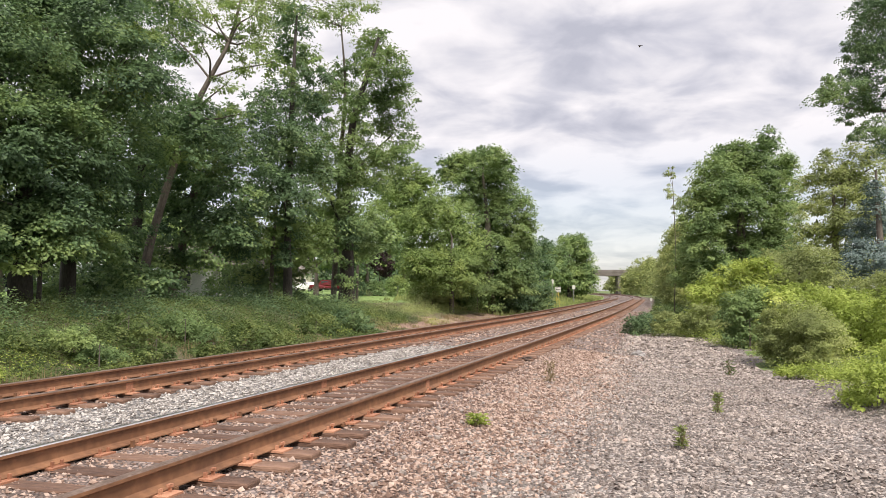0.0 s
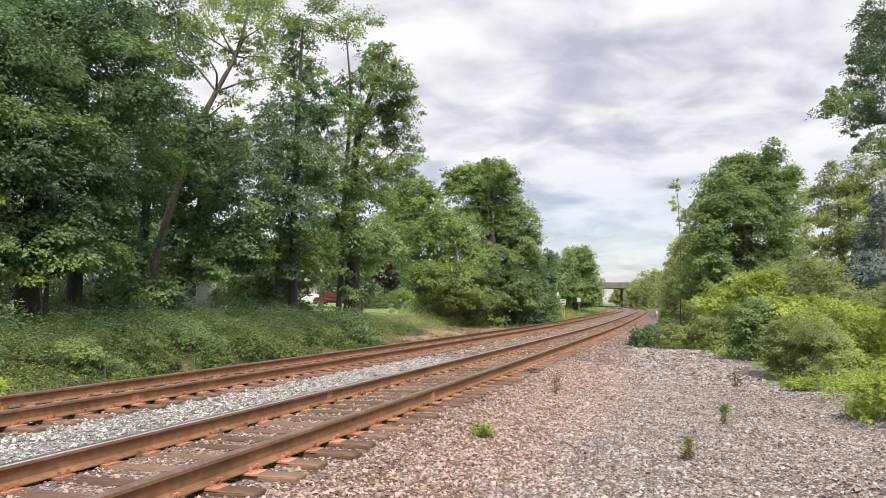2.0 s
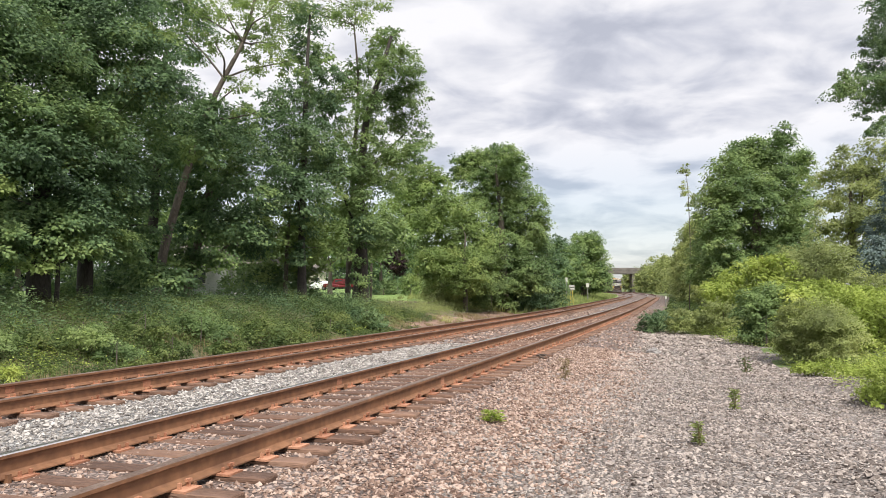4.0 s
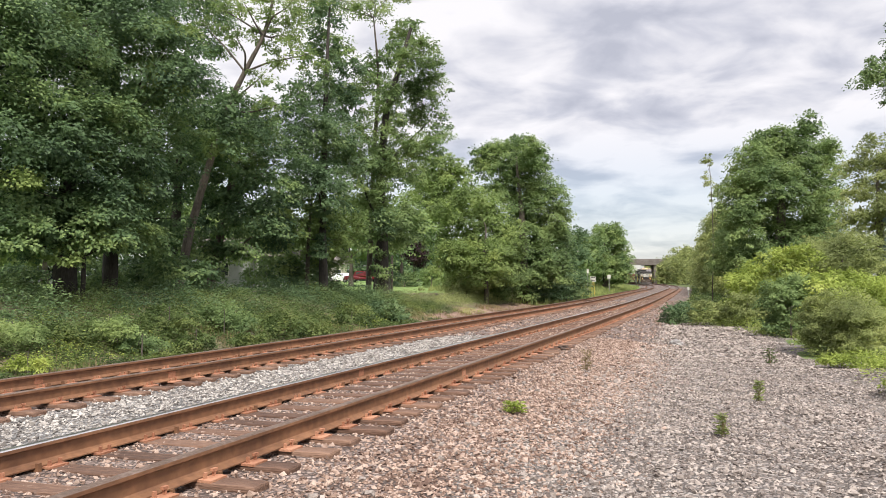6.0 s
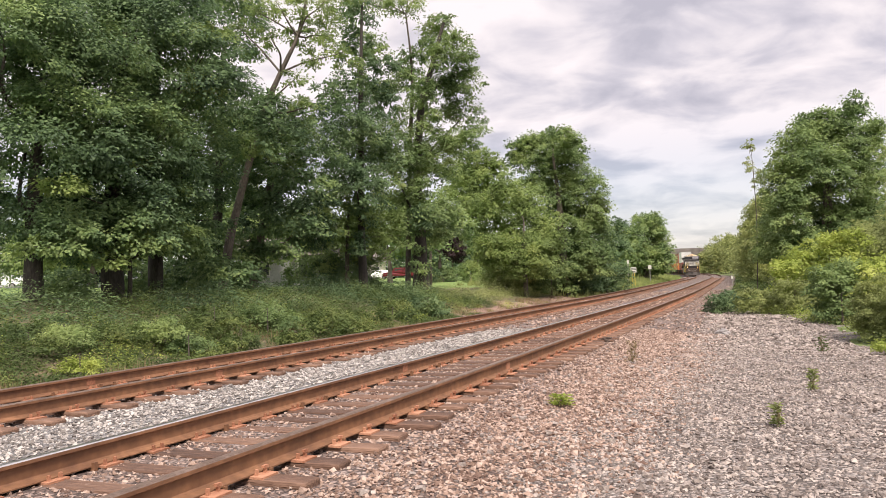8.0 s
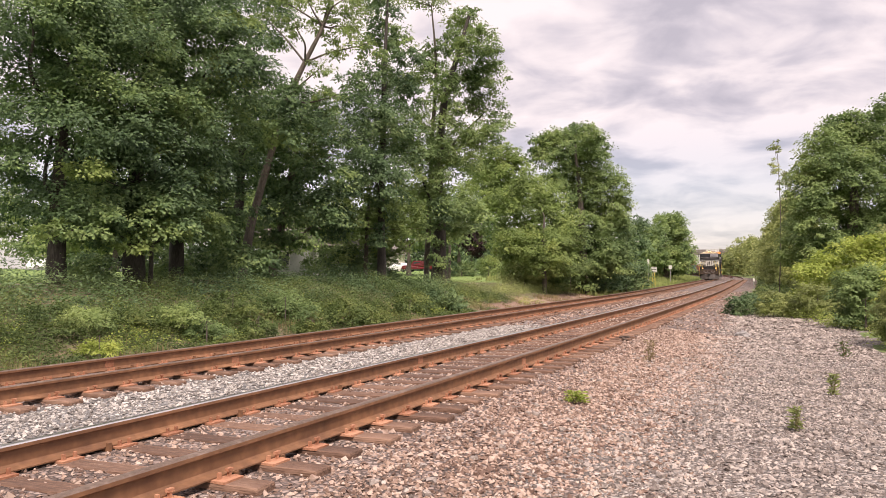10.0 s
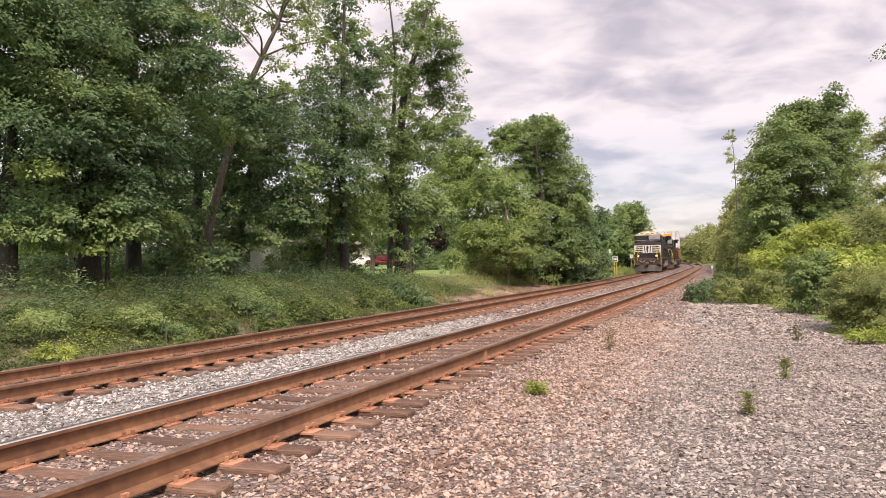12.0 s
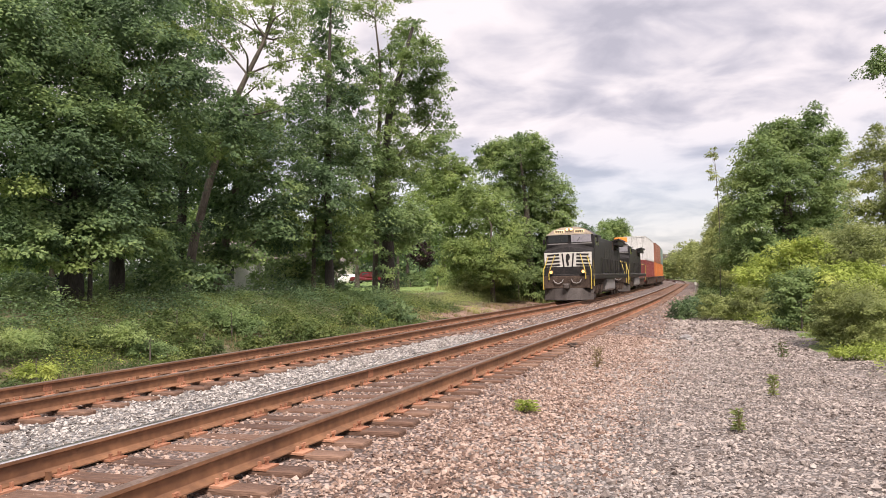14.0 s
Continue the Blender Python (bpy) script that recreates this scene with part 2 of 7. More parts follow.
def box(sx, sy, sz, m=None, bevel=0.0, bm=None):
    """A box centred on its place, with softened edges."""
    bm = bm or bmesh.new()
    r = bmesh.ops.create_cube(bm, size=1, matrix=(m or Matrix()) @ Matrix.Diagonal((sx, sy, sz, 1)))
    if bevel:
        es = {e for v in r["verts"] for e in v.link_edges}
        bmesh.ops.bevel(bm, geom=list(es), offset=bevel, segments=2, affect="EDGES", profile=0.5)
    return bm


def rod(a, b, r0, r1=None, seg=10, bm=None):
    """A round bar from a to b."""
    bm = bm or bmesh.new()
    a, b = Vector(a), Vector(b)
    d = b - a
    m = Matrix.Translation((a + b) / 2) @ d.to_track_quat("Z", "Y").to_matrix().to_4x4()
    bmesh.ops.create_cone(bm, cap_ends=True, segments=seg, radius1=r0, radius2=r0 if r1 is None else r1, depth=d.length, matrix=m)
    return bm


# ---- the line of the tracks ----
RAIL_GAP, TRACK_GAP, CANT, FAR_DROP = 1.505, 4.36, 0.030, 0.069
S_ALL = np.arange(-300.0, 1600.0, 0.5)
BEND = np.interp(S_ALL, [-1, 0, 25, 50, 75, 100, 120, 140, 170, 200, 240, 420, 430],
                 [0, 0.00132, 0.00057, 0.000231, 0.000196, 0.000077, 0.00071, 0.001286, 0.000987, 0.000911, 0.000894, 0.000894, 0])
I0 = int(np.searchsorted(S_ALL, 0.0))
HEAD = radians(-18.44) + np.cumsum(BEND) * 0.5
HEAD -= HEAD[I0] - radians(-18.44)
PX = np.cumsum(-np.sin(HEAD)) * 0.5
PY = np.cumsum(np.cos(HEAD)) * 0.5
PX += -4.24 - PX[I0]
PY += 1.41 - PY[I0]
PZ = np.interp(S_ALL, [-300, 0, 20, 50, 75, 100, 150, 200, 250, 1600], [0, 0, -0.043, -0.156, -0.104, -0.063, -0.037, -0.006, 0.083, 0.083])
PZ = np.convolve(np.pad(PZ, 20, "edge"), np.ones(41) / 41, "valid")


def on_line(s, u, z=0.0):
    """World place at s metres along the near track, u metres to its left, z above its rail heads."""
    th = np.interp(s, S_ALL, HEAD)
    return np.stack([np.interp(s, S_ALL, PX) - np.cos(th) * u, np.interp(s, S_ALL, PY) - np.sin(th) * u, np.interp(s, S_ALL, PZ) + z + 0 * u], -1)


def heading(s):
    return float(np.degrees(np.interp(s, S_ALL, HEAD)))


def profile(u, s):
    """Height of the ground across the line, from the right verge to the gardens."""
    z = np.interp(u, [-40, -14, -9, -6.2, -4.2, -2.9, -1.75, -1.2, 1.7, 2.2, 3.0, 5.9, 6.6, 7.3, 9.5, 12.5, 15, 60],
                  [0.5, 0.35, -0.05, -0.34, -0.36, -0.36, -0.243, -0.228, -0.236, -0.243, -0.300, -0.308, -0.41, -0.46, 0.1, 0.80, 1.0, 1.8])
    far = np.clip((s - 30) / 20, 0, 1)
    left = np.clip((u - 6.5) / 4, 0, 1)
    return z - far * left * 0.42


def ground_z(s, u):
    s, u = np.asarray(s, float), np.asarray(u, float)
    x = on_line(s, u)
    wob = 0.05 * np.sin(x[..., 0] * 0.9 + 1.3) * np.sin(x[..., 1] * 0.7) + 0.03 * np.sin(x[..., 0] * 2.3 + x[..., 1] * 1.9)
    soft = np.clip((np.abs(u - 2) - 5) / 3, 0.12, 1)
    return profile(u, s) + wob * soft + np.interp(s, S_ALL, PZ)


def to_line(x, y):
    """The s and u of a place in the world."""
    i = int(np.argmin((PX - x) ** 2 + (PY - y) ** 2))
    th = HEAD[i]
    return float(S_ALL[i]), float(-(x - PX[i]) * math.cos(th) - (y - PY[i]) * math.sin(th))


def ground_at(x, y):
    return float(ground_z(*to_line(x, y)))


def verge_edge(s):
    """Where the gravel yard ends and the weeds begin."""
    return np.interp(s, [0, 9.5, 21.5, 27, 30, 34], [-7.9, -7.2, -6.1, -5.1, -3.6, -2.7])


def build_ground():
    s = np.concatenate([np.arange(-280, -20, 20), np.arange(-20, -8, 2), np.arange(-8, 40, 0.4), np.arange(40, 120, 1.5), np.arange(120, 440, 6), np.arange(440, 1500, 60)])
    u = np.concatenate([np.array([-900, -400, -200, -100, -60, -40, -30, -24, -20]), np.arange(-17, -9, 0.8), np.arange(-9, 15, 0.3), np.arange(15, 40, 1.5), np.array([45, 55, 70, 90, 130, 200, 400, 700])])
    S, U = np.meshgrid(s, u, indexing="ij")
    P = on_line(S, U)
    P[..., 2] = ground_z(S, U)
    a = np.arange(len(s) * len(u)).reshape(len(s), len(u))
    F = np.stack([a[:-1, :-1], a[:-1, 1:], a[1:, 1:], a[1:, :-1]], -1).reshape(-1, 4)[:, ::-1]
    sc, uc = ((S[:-1, :-1] + S[1:, 1:]) / 2).ravel(), ((U[:-1, :-1] + U[1:, 1:]) / 2).ravel()
    rng = np.random.default_rng(3)
    j = uc + rng.normal(0, 0.16, len(uc)) + 0.3 * np.sin(sc * 0.6) + 0.2 * np.sin(sc * 1.7)
    names = ["gravel", "ballast", "pale", "bank", "dirt", "lawn", "meadow"]
    k = np.full(len(uc), 6)
    end = verge_edge(sc)
    k[(j > end)] = 0
    k[(j > end) & (sc > 38)] = 4
    k[(j + rng.normal(0, 0.35, len(uc)) > -3.0) & (j < 6.6)] = 1
    k[(uc > 1.2) & (uc < 3.3) & (sc < 19 + rng.normal(0, 2, len(uc)))] = 2
    k[(j >= 6.6) & (j < 14)] = 3
    k[(j >= 6.9) & (j < 9.0) & (sc > 30) & (sc < 58)] = 4
    k[(uc >= 14)] = 5
    k[(uc >= 6.6) & (sc > 70)] = 5
    ob = new("ground", mesh_np("ground", P.reshape(-1, 3), F, [M[n] for n in names], k, True))
    tagged(ob, "gravel yard, ballast beds and weedy banks along the railway", "ground", kind="structure")


build_ground()


# ---- tracks ----
def sweep(prof, s, u, z, closed=True):
    """A profile (across, up) carried along the line."""
    base = on_line(s, np.full_like(s, u))
    th = np.interp(s, S_ALL, HEAD)
    left = np.stack([-np.cos(th), -np.sin(th), 0 * th], -1)
    prof = np.asarray(prof, float)
    P = base[:, None] + left[:, None] * prof[None, :, :1] + np.array([0, 0, 1.0]) * (prof[None, :, 1:] + z)
    n, k = len(s), len(prof)
    a = np.arange(n * k).reshape(n, k)
    b = np.roll(a, -1, 1)
    F = np.stack([a[:-1], b[:-1], b[1:], a[1:]], -1)
    if not closed:
        F = F[:, :-1]
    return P.reshape(-1, 3), F.reshape(-1, 4)


RAIL_PROFILE = [(-0.076, -0.186), (0.076, -0.186), (0.076, -0.176), (0.02, -0.160), (0.009, -0.145), (0.009, -0.05), (0.014, -0.043), (0.037, -0.036), (0.037, -0.010), (0.028, 0.0),
                (-0.028, 0.0), (-0.037, -0.010), (-0.037, -0.036), (-0.014, -0.043), (-0.009, -0.05), (-0.009, -0.145), (-0.02, -0.160), (-0.076, -0.176)]


def build_track(u0, drop, name, label, polished, ties_to):
    tr = thing(name, label, "railway track", kind="structure")
    s = np.concatenate([np.arange(-10, 60, 1.0), np.arange(60, 400, 3.0)])
    rng = random.Random(int(u0 * 10) + 5)
    ends = []
    for side in (-1, 1):
        zr = -drop - side * CANT / 2
        P, F = sweep(RAIL_PROFILE, s, u0 + side * RAIL_GAP / 2, zr)
        k = len(RAIL_PROFILE)
        mi = np.zeros(len(F), int)
        for j in (8, 9, 10):
            mi[np.arange(len(F)) % k == j] = 1
        rail = part("rail", mesh_np("rail", P, F[:, ::-1], [M["rust"], M["polished" if polished == side else "head"]], mi), None, tr)
        ends.append(zr)
    # ties, plates, spikes and rail anchors
    tie_me = bm_mesh("tie", box(2.5, 0.205, 0.17, bevel=0.018), M["tie"])
    pl = box(0.34, 0.19, 0.018, pose(0.02, 0, 0.009))
    for x in (-0.10, 0.105):
        for y in (-0.05, 0.05):
            box(0.022, 0.022, 0.05, pose(x, y, 0.036), bm=pl)
    box(0.03, 0.05, 0.02, pose(0.105, 0.05, 0.062), bm=pl)
    plate_me = bm_mesh("tie_plate", pl, M["rust_bright"])
    an = box(0.19, 0.03, 0.035)
    box(0.03, 0.035, 0.07, pose(-0.095, 0, 0.02), bm=an)
    anchor_me = bm_mesh("rail_anchor", an, M["rust"])
    far_bm = []
    d = -6.0
    while d < ties_to:
        c = on_line(np.array(d), np.array(u0))
        h = heading(d) + rng.uniform(-1.2, 1.2)
        zt = float(c[2]) - drop - 0.186 - 0.018
        m = pose(float(c[0]) + rng.uniform(-0.05, 0.05), float(c[1]), zt - 0.085, rng.uniform(-1, 1), -math.degrees(math.atan(CANT / RAIL_GAP)), h)
        m = m @ pose(rng.uniform(-0.06, 0.06), 0, 0)
        t = part("tie", tie_me, None, tr, at=m)
        if d < 48:
            for side in (-1, 1):
                q = on_line(np.array(d), np.array(u0 + side * RAIL_GAP / 2))
                mm = pose(float(q[0]), float(q[1]), float(q[2]) - drop - side * CANT / 2 - 0.204, 0, 0, heading(d) + (0 if side < 0 else 180))
                part("tie_plate", plate_me, None, tr, at=mm)
                if rng.random() < 0.6:
                    part("rail_anchor", anchor_me, None, tr, at=mm @ pose(0, rng.choice((-0.15, 0.15)), 0.005))
        d += 0.53 + rng.uniform(-0.03, 0.03)
    return tr


near_track = build_track(0.0, 0.0, "near_railway_track", "rusty steel railway track on worn wooden ties", 1, 130)
far_track = build_track(TRACK_GAP, FAR_DROP, "far_railway_track", "rusty steel railway track beside a weedy bank", 0, 110)


# ---- trees and shrubs ----
def leaf_mesh(name, c, d, nrm, length, width, mat):
    """Folded leaves: centres c, long axes d, faces nrm."""
    d = d / (np.linalg.norm(d, axis=1, keepdims=True) + 1e-9)
    w = np.cross(d, nrm)
    w /= np.linalg.norm(w, axis=1, keepdims=True) + 1e-9
    n = np.cross(w, d)
    l, w_ = length[:, None], width[:, None]
    if len(c) > 2000:
        # many small leaves: one bent blade each
        V = np.stack([c - d * l * 0.45 + w * w_ * 0.42, c - d * l * 0.2 - w * w_ * 0.5 + n * w_ * 0.15, c + d * l * 0.55 - n * l * 0.1], 1).reshape(-1, 3)
        return mesh_np(name, V, np.arange(len(V)).reshape(-1, 3), [mat], None, False)
    V = np.stack([c - d * l * 0.5, c + w * w_ * 0.5 + n * w_ * 0.18 - d * l * 0.05, c + d * l * 0.5 - n * l * 0.12, c - w * w_ * 0.5 + n * w_ * 0.18 - d * l * 0.05], 1).reshape(-1, 3)
    i = np.arange(len(c))[:, None] * 4
    F = np.concatenate([i + [0, 1, 2], i + [0, 2, 3]], 1).reshape(-1, 3)
    return mesh_np(name, V, F, [mat], None, False)


def unit(rng, n):
    v = rng.normal(size=(n, 3))
    return v / np.linalg.norm(v, axis=1, keepdims=True)


def crown_points(rng, lobes, leaf, fill, clump):
    """Leaf places of a crown: flat sprays of leaves in tiers on the outside of uneven lobes, with gaps between them."""
    C, D, NR = [], [], []
    for x, y, z, r, rz in lobes:
        rc = max(clump * r, leaf * 3.0)
        k = max(6, int(3.6 * fill * (r * r + r * rz) / (rc * rc)))
        dirs = unit(rng, k)
        dirs[:, 2] = np.where(dirs[:, 2] < -0.6, -dirs[:, 2], dirs[:, 2])
        rad = np.where(rng.random(k) < 0.8, rng.uniform(0.7, 1.12, k), rng.uniform(0.3, 0.7, k))
        ctr = np.array([x, y, z]) + dirs * rad[:, None] * np.array([r, r, rz])
        size = rc * rng.uniform(0.5, 1.35, k)
        m = max(12, int(4.0 * (rc / leaf) ** 2))
        out = unit(rng, k * m) * (rng.random((k * m, 1)) ** 0.45)
        rep = np.repeat(np.arange(k), m)
        od = dirs[rep]
        off = out * size[rep][:, None] * np.array([1, 1, 0.5])
        flat = np.hypot(off[:, 0], off[:, 1])
        off[:, 2] -= 0.45 * flat * flat / (size[rep] + 1e-6)
        C.append(ctr[rep] + off)
        NR.append(np.array([0, 0, 0.9]) + od * 0.5 + unit(rng, k * m) * 0.6)
        dd = off / (np.linalg.norm(off, axis=1, keepdims=True) + 1e-6) + od * 0.5 + unit(rng, k * m) * 0.5
        dd[:, 2] -= 0.3
        D.append(dd)
    return np.concatenate(C), np.concatenate(D), np.concatenate(NR)


def tube(points, radii, seg=8, rough=0.0, rng=None):
    """A tapered, slightly uneven limb through points."""
    P = np.asarray(points, float)
    n = max(3, len(P) * 4)
    t = np.linspace(0, len(P) - 1, n)
    Q = np.stack([np.interp(t, np.arange(len(P)), P[:, k]) for k in range(3)], 1)
    for _ in range(2):
        Q[1:-1] = (Q[:-2] + 2 * Q[1:-1] + Q[2:]) / 4
    R = np.interp(t, np.linspace(0, len(P) - 1, len(radii)), radii)
    T = np.gradient(Q, axis=0)
    T /= np.linalg.norm(T, axis=1, keepdims=True) + 1e-9
    A = np.cross(T, np.array([0.31, 0.95, 0.05]))
    A /= np.linalg.norm(A, axis=1, keepdims=True) + 1e-9
    B = np.cross(T, A)
    an = np.linspace(0, 2 * np.pi, seg, endpoint=False)
    rr = R[:, None] * (1 + (rng.normal(0, rough, (n, seg)) if rng is not None else 0))
    V = Q[:, None] + A[:, None] * (np.cos(an)[None, :, None] * rr[..., None]) + B[:, None] * (np.sin(an)[None, :, None] * rr[..., None])
    a = np.arange(n * seg).reshape(n, seg)
    b = np.roll(a, -1, 1)
    F = np.stack([a[:-1], b[:-1], b[1:], a[1:]], -1).reshape(-1, 4)
    return V.reshape(-1, 3), F


LEAF_SIZE = 0.86


def tree(label, base, trunk, radius, lobes, leaf, mat, fill=1.0, clump=0.36, bark="bark", limbs=4, seed=0, group="", name="tree", category="tree"):
    """base: x, y on the ground; trunk: places up the stem; lobes: (x, y, z, radius, half height) of the crown's masses."""
    rng = np.random.default_rng(seed + 11)
    leaf *= LEAF_SIZE * (0.80 if category != "tree" else 1.0)
    if group.endswith("beside the bend"):
        # the wood keeps clear of the line; the gap fits the camera's view
        over = max(to_line(x, y)[1] + 0.9 * r for x, y, z, r, rz in lobes) + 3.2
        if over > 0:
            base = (base[0] + over, base[1])
            trunk = [(x + over, y, z) for x, y, z in trunk]
            lobes = [(x + over, y, z, r, rz) for x, y, z, r, rz in lobes]
    gz = ground_at(*base)
    th = thing(name, label, category, group, at=pose(base[0], base[1], gz))
    o = np.array([base[0], base[1], gz])
    pts = [(0, 0, -0.25)] + [tuple(np.array(p) - o) for p in trunk]
    V, F = tube(pts, [radius * 1.35, radius, radius * 0.85, radius * 0.55, radius * 0.3], 10, 0.06, rng)
    part("trunk", mesh_np("trunk", V, F, [M[bark]], None, True), None, th)
    if category == "plant":
        lobes = [(x, y, ground_at(x, y) + 0.55 * max(0.1, z - ground_at(x, y)), r * 0.9, rz * 0.8) for x, y, z, r, rz in lobes]
    elif category != "tree":
        # bushes are leafy down to the ground
        for x, y, z, r, rz in list(lobes):
            low = ground_at(x, y)
            if z - 0.7 * rz > low + 0.08:
                lobes = lobes + [(x, y, (low + z - 0.5 * rz) / 2 + 0.05, r * 0.85, max(0.12, (z - low) * 0.4))]
    L = [(np.array(l[:3]) - o, l[3], l[4]) for l in lobes]
    stem = np.array(pts)
    for c, r, rz in sorted(L, key=lambda q: -q[1])[:limbs]:
        j = int(np.argmin(np.abs(stem[:, 2] - (c[2] - rz * 0.8 - 0.3 * np.hypot(*(c[:2] - stem[-1, :2]))))))
        j = max(1, min(j, len(stem) - 1))
        a = stem[j]
        mid = (a + c) / 2 + rng.normal(0, 0.15 * r, 3)
        q = c + (c - a) / (np.linalg.norm(c - a) + 1e-6) * r * 0.55
        V, F = tube([a, mid, c, q], [radius * 0.32, radius * 0.24, radius * 0.15, radius * 0.06], 7, 0.05, rng)
        part("limb", mesh_np("limb", V, F, [M[bark]], None, True), None, th)
    C, D, NR = crown_points(rng, [(*c, r, rz) for c, r, rz in L], leaf, fill, clump)
    n = len(C)
    part("crown", leaf_mesh("crown", C, D, NR, leaf * rng.uniform(0.6, 1.35, n), leaf * rng.uniform(0.7, 1.15, n), M[mat]), None, th)
    return th


def weeds(name, label, s_rng, u_rng, n, height, leaf, mat, k=9, seed=1, keep=None, blades=False, verge=False):
    """Low plants over a stretch of the bank, as one cover."""
    rng = np.random.default_rng(seed)
    s, u = rng.uniform(*s_rng, n), rng.uniform(*u_rng, n)
    x = on_line(s, u)
    clum = np.sin(x[:, 0] * 0.8 + seed) * np.sin(x[:, 1] * 0.75 + 2 * seed) + 0.6 * np.sin(x[:, 0] * 2.1 + x[:, 1] * 1.7)
    ok = clum + rng.normal(0, 0.45, n) > (-9 if keep is None else keep)
    if verge:
        ok &= u < verge_edge(s) + rng.normal(0, 0.15, n) + 0.25 * np.sin(s * 1.1)
    s, u, x, clum = s[ok], u[ok], x[ok], clum[ok]
    x[:, 2] = ground_z(s, u)
    n = len(s)
    H = height * rng.uniform(0.35, 1.15, n) * np.clip(0.75 + 0.4 * clum, 0.25, 1.5)
    rep = np.repeat(np.arange(n), k)
    f = rng.random(n * k)
    out = unit(rng, n * k)
    if blades:
        lean = out * np.array([0.3, 0.3, 0.0])
        d = np.array([0, 0, 1.0]) + lean
        ln = H[rep] * rng.uniform(0.5, 1.1, n * k)
        c = x[rep] + out * np.array([0.12, 0.12, 0]) + d * ln[:, None] * 0.45
        me = leaf_mesh(name, c, d, out + 0.01, ln, np.full(n * k, leaf) * rng.uniform(0.6, 1.3, n * k), M[mat])
    else:
        spread = 0.35 * height + leaf
        c = x[rep] + out * np.array([spread, spread, 0]) * 0.7
        c[:, 2] += f * H[rep] + 0.02
        d = out * np.array([1, 1, 0.3])
        me = leaf_mesh(name, c, d, np.array([0, 0, 0.9]) + unit(rng, n * k) * 0.55, leaf * rng.uniform(0.6, 1.4, n * k), leaf * rng.uniform(0.4, 0.8, n * k), M[mat])
    return tagged(new(name, me), label, "weeds", kind="stuff")



tree("dense dark green maple tree at the bank", (-12.96, 19.00), [(-12.93, 19, 2.91), (-12.82, 19, 5.06), (-12.68, 19, 6.93)], 0.22,
     [(-13.12, 19.03, 5.07, 2.37, 2.21), (-12.71, 19.96, 7.66, 2.15, 1.99), (-13.13, 18.24, 7.53, 2.12, 1.82), (-13.46, 19.95, 3.3, 1.99, 0.99), (-11.85, 18.6, 2.46, 1.08, 0.62), (-11.71, 18.84, 5.03, 1.56, 1.56)],
     0.114, "maple", 1.10, 0.36, "bark_dark", 4, 1, group="trees on the bank")
tree("dense dark green maple tree with low boughs", (-12.10, 21.50), [(-12.14, 21.5, 2.8), (-12.07, 21.5, 4.75), (-11.75, 21.5, 7.18), (-11.59, 21.5, 8.97)], 0.27,
     [(-11.75, 20.93, 4.18, 2.08, 1.65), (-12.43, 21.01, 6.73, 2.01, 1.83), (-11.66, 22.26, 8.9, 2.03, 1.66), (-11.21, 20.52, 2.73, 1.62, 0.77), (-13.03, 21.74, 9.22, 1.8, 1.62), (-12.55, 22.05, 2.26, 1.1, 0.46), (-10.4, 20.75, 5.41, 1.21, 1.38), (-10.39, 20.43, 3.34, 1.02, 0.85), (-12.08, 20.96, 2.92, 1.39, 0.78)],
     0.129, "maple", 1.20, 0.36, "bark_dark", 4, 2, group="trees on the bank")
tree("dark green maple tree with drooping sunlit boughs", (-12.03, 24.00), [(-11.99, 24, 3.34), (-12.06, 24, 6.06), (-11.85, 24, 8.78), (-11.66, 24, 10.95)], 0.20,
     [(-10.26, 22.89, 7.74, 1.8, 2.09), (-10.62, 23.29, 5.04, 1.84, 1.64), (-11.03, 24.81, 3.41, 1.34, 1.03), (-11.59, 24.22, 10.31, 1.81, 1.61), (-10.79, 22.91, 2.56, 1.14, 0.57), (-11.94, 23.82, 6.92, 1.19, 1.58)],
     0.137, "maple", 1.15, 0.36, "bark_dark", 4, 3, group="trees on the bank")
tree("dark green maple tree in a dense row", (-12.66, 30.00), [(-12.32, 30, 3.41), (-12.09, 30, 7.26), (-11.82, 30, 11.56)], 0.20,
     [(-12.41, 31.49, 12.31, 1.83, 2.22), (-12.11, 30.04, 8.17, 1.99, 2.24), (-12.74, 31.6, 5.43, 1.97, 1.84), (-11.63, 28.59, 2.55, 1.31, 0.83), (-10.05, 27.5, 6.76, 1.37, 1.6), (-13.61, 30.36, 7.79, 1.51, 1.51), (-9.0, 25.6, 6.09, 0.77, 0.85), (-8.65, 25.8, 7.39, 0.56, 0.69), (-10.76, 25.5, 1.74, 0.85, 0.55), (-9.89, 25.5, 1.64, 0.72, 0.42)],
     0.163, "maple", 1.15, 0.36, "bark_dark", 4, 4, group="trees on the bank")
tree("tall thin leaning tree with a sparse light crown", (-10.98, 27.00), [(-10.64, 27, 2.79), (-10.07, 27, 4.82), (-9.25, 27, 7.58), (-8.54, 27, 9.0), (-7.82, 27, 10.33), (-7.38, 27, 12.16)], 0.14,
     [(-9.67, 27.92, 11.69, 0.81, 0.7), (-10.2, 27.93, 10.85, 0.7, 0.46), (-7.43, 27.05, 10.34, 0.85, 0.67), (-6.84, 26.35, 11.1, 0.98, 0.66), (-7.63, 25.65, 8.33, 0.53, 0.38), (-8.33, 26.65, 11.21, 0.66, 0.49), (-6.53, 26.72, 9.43, 0.89, 0.62), (-8.39, 25.62, 9.77, 0.47, 0.3), (-7.14, 25.64, 7.35, 0.53, 0.32)],
     0.117, "locust", 0.50, 0.45, "bark", 9, 5, group="trees on the bank")
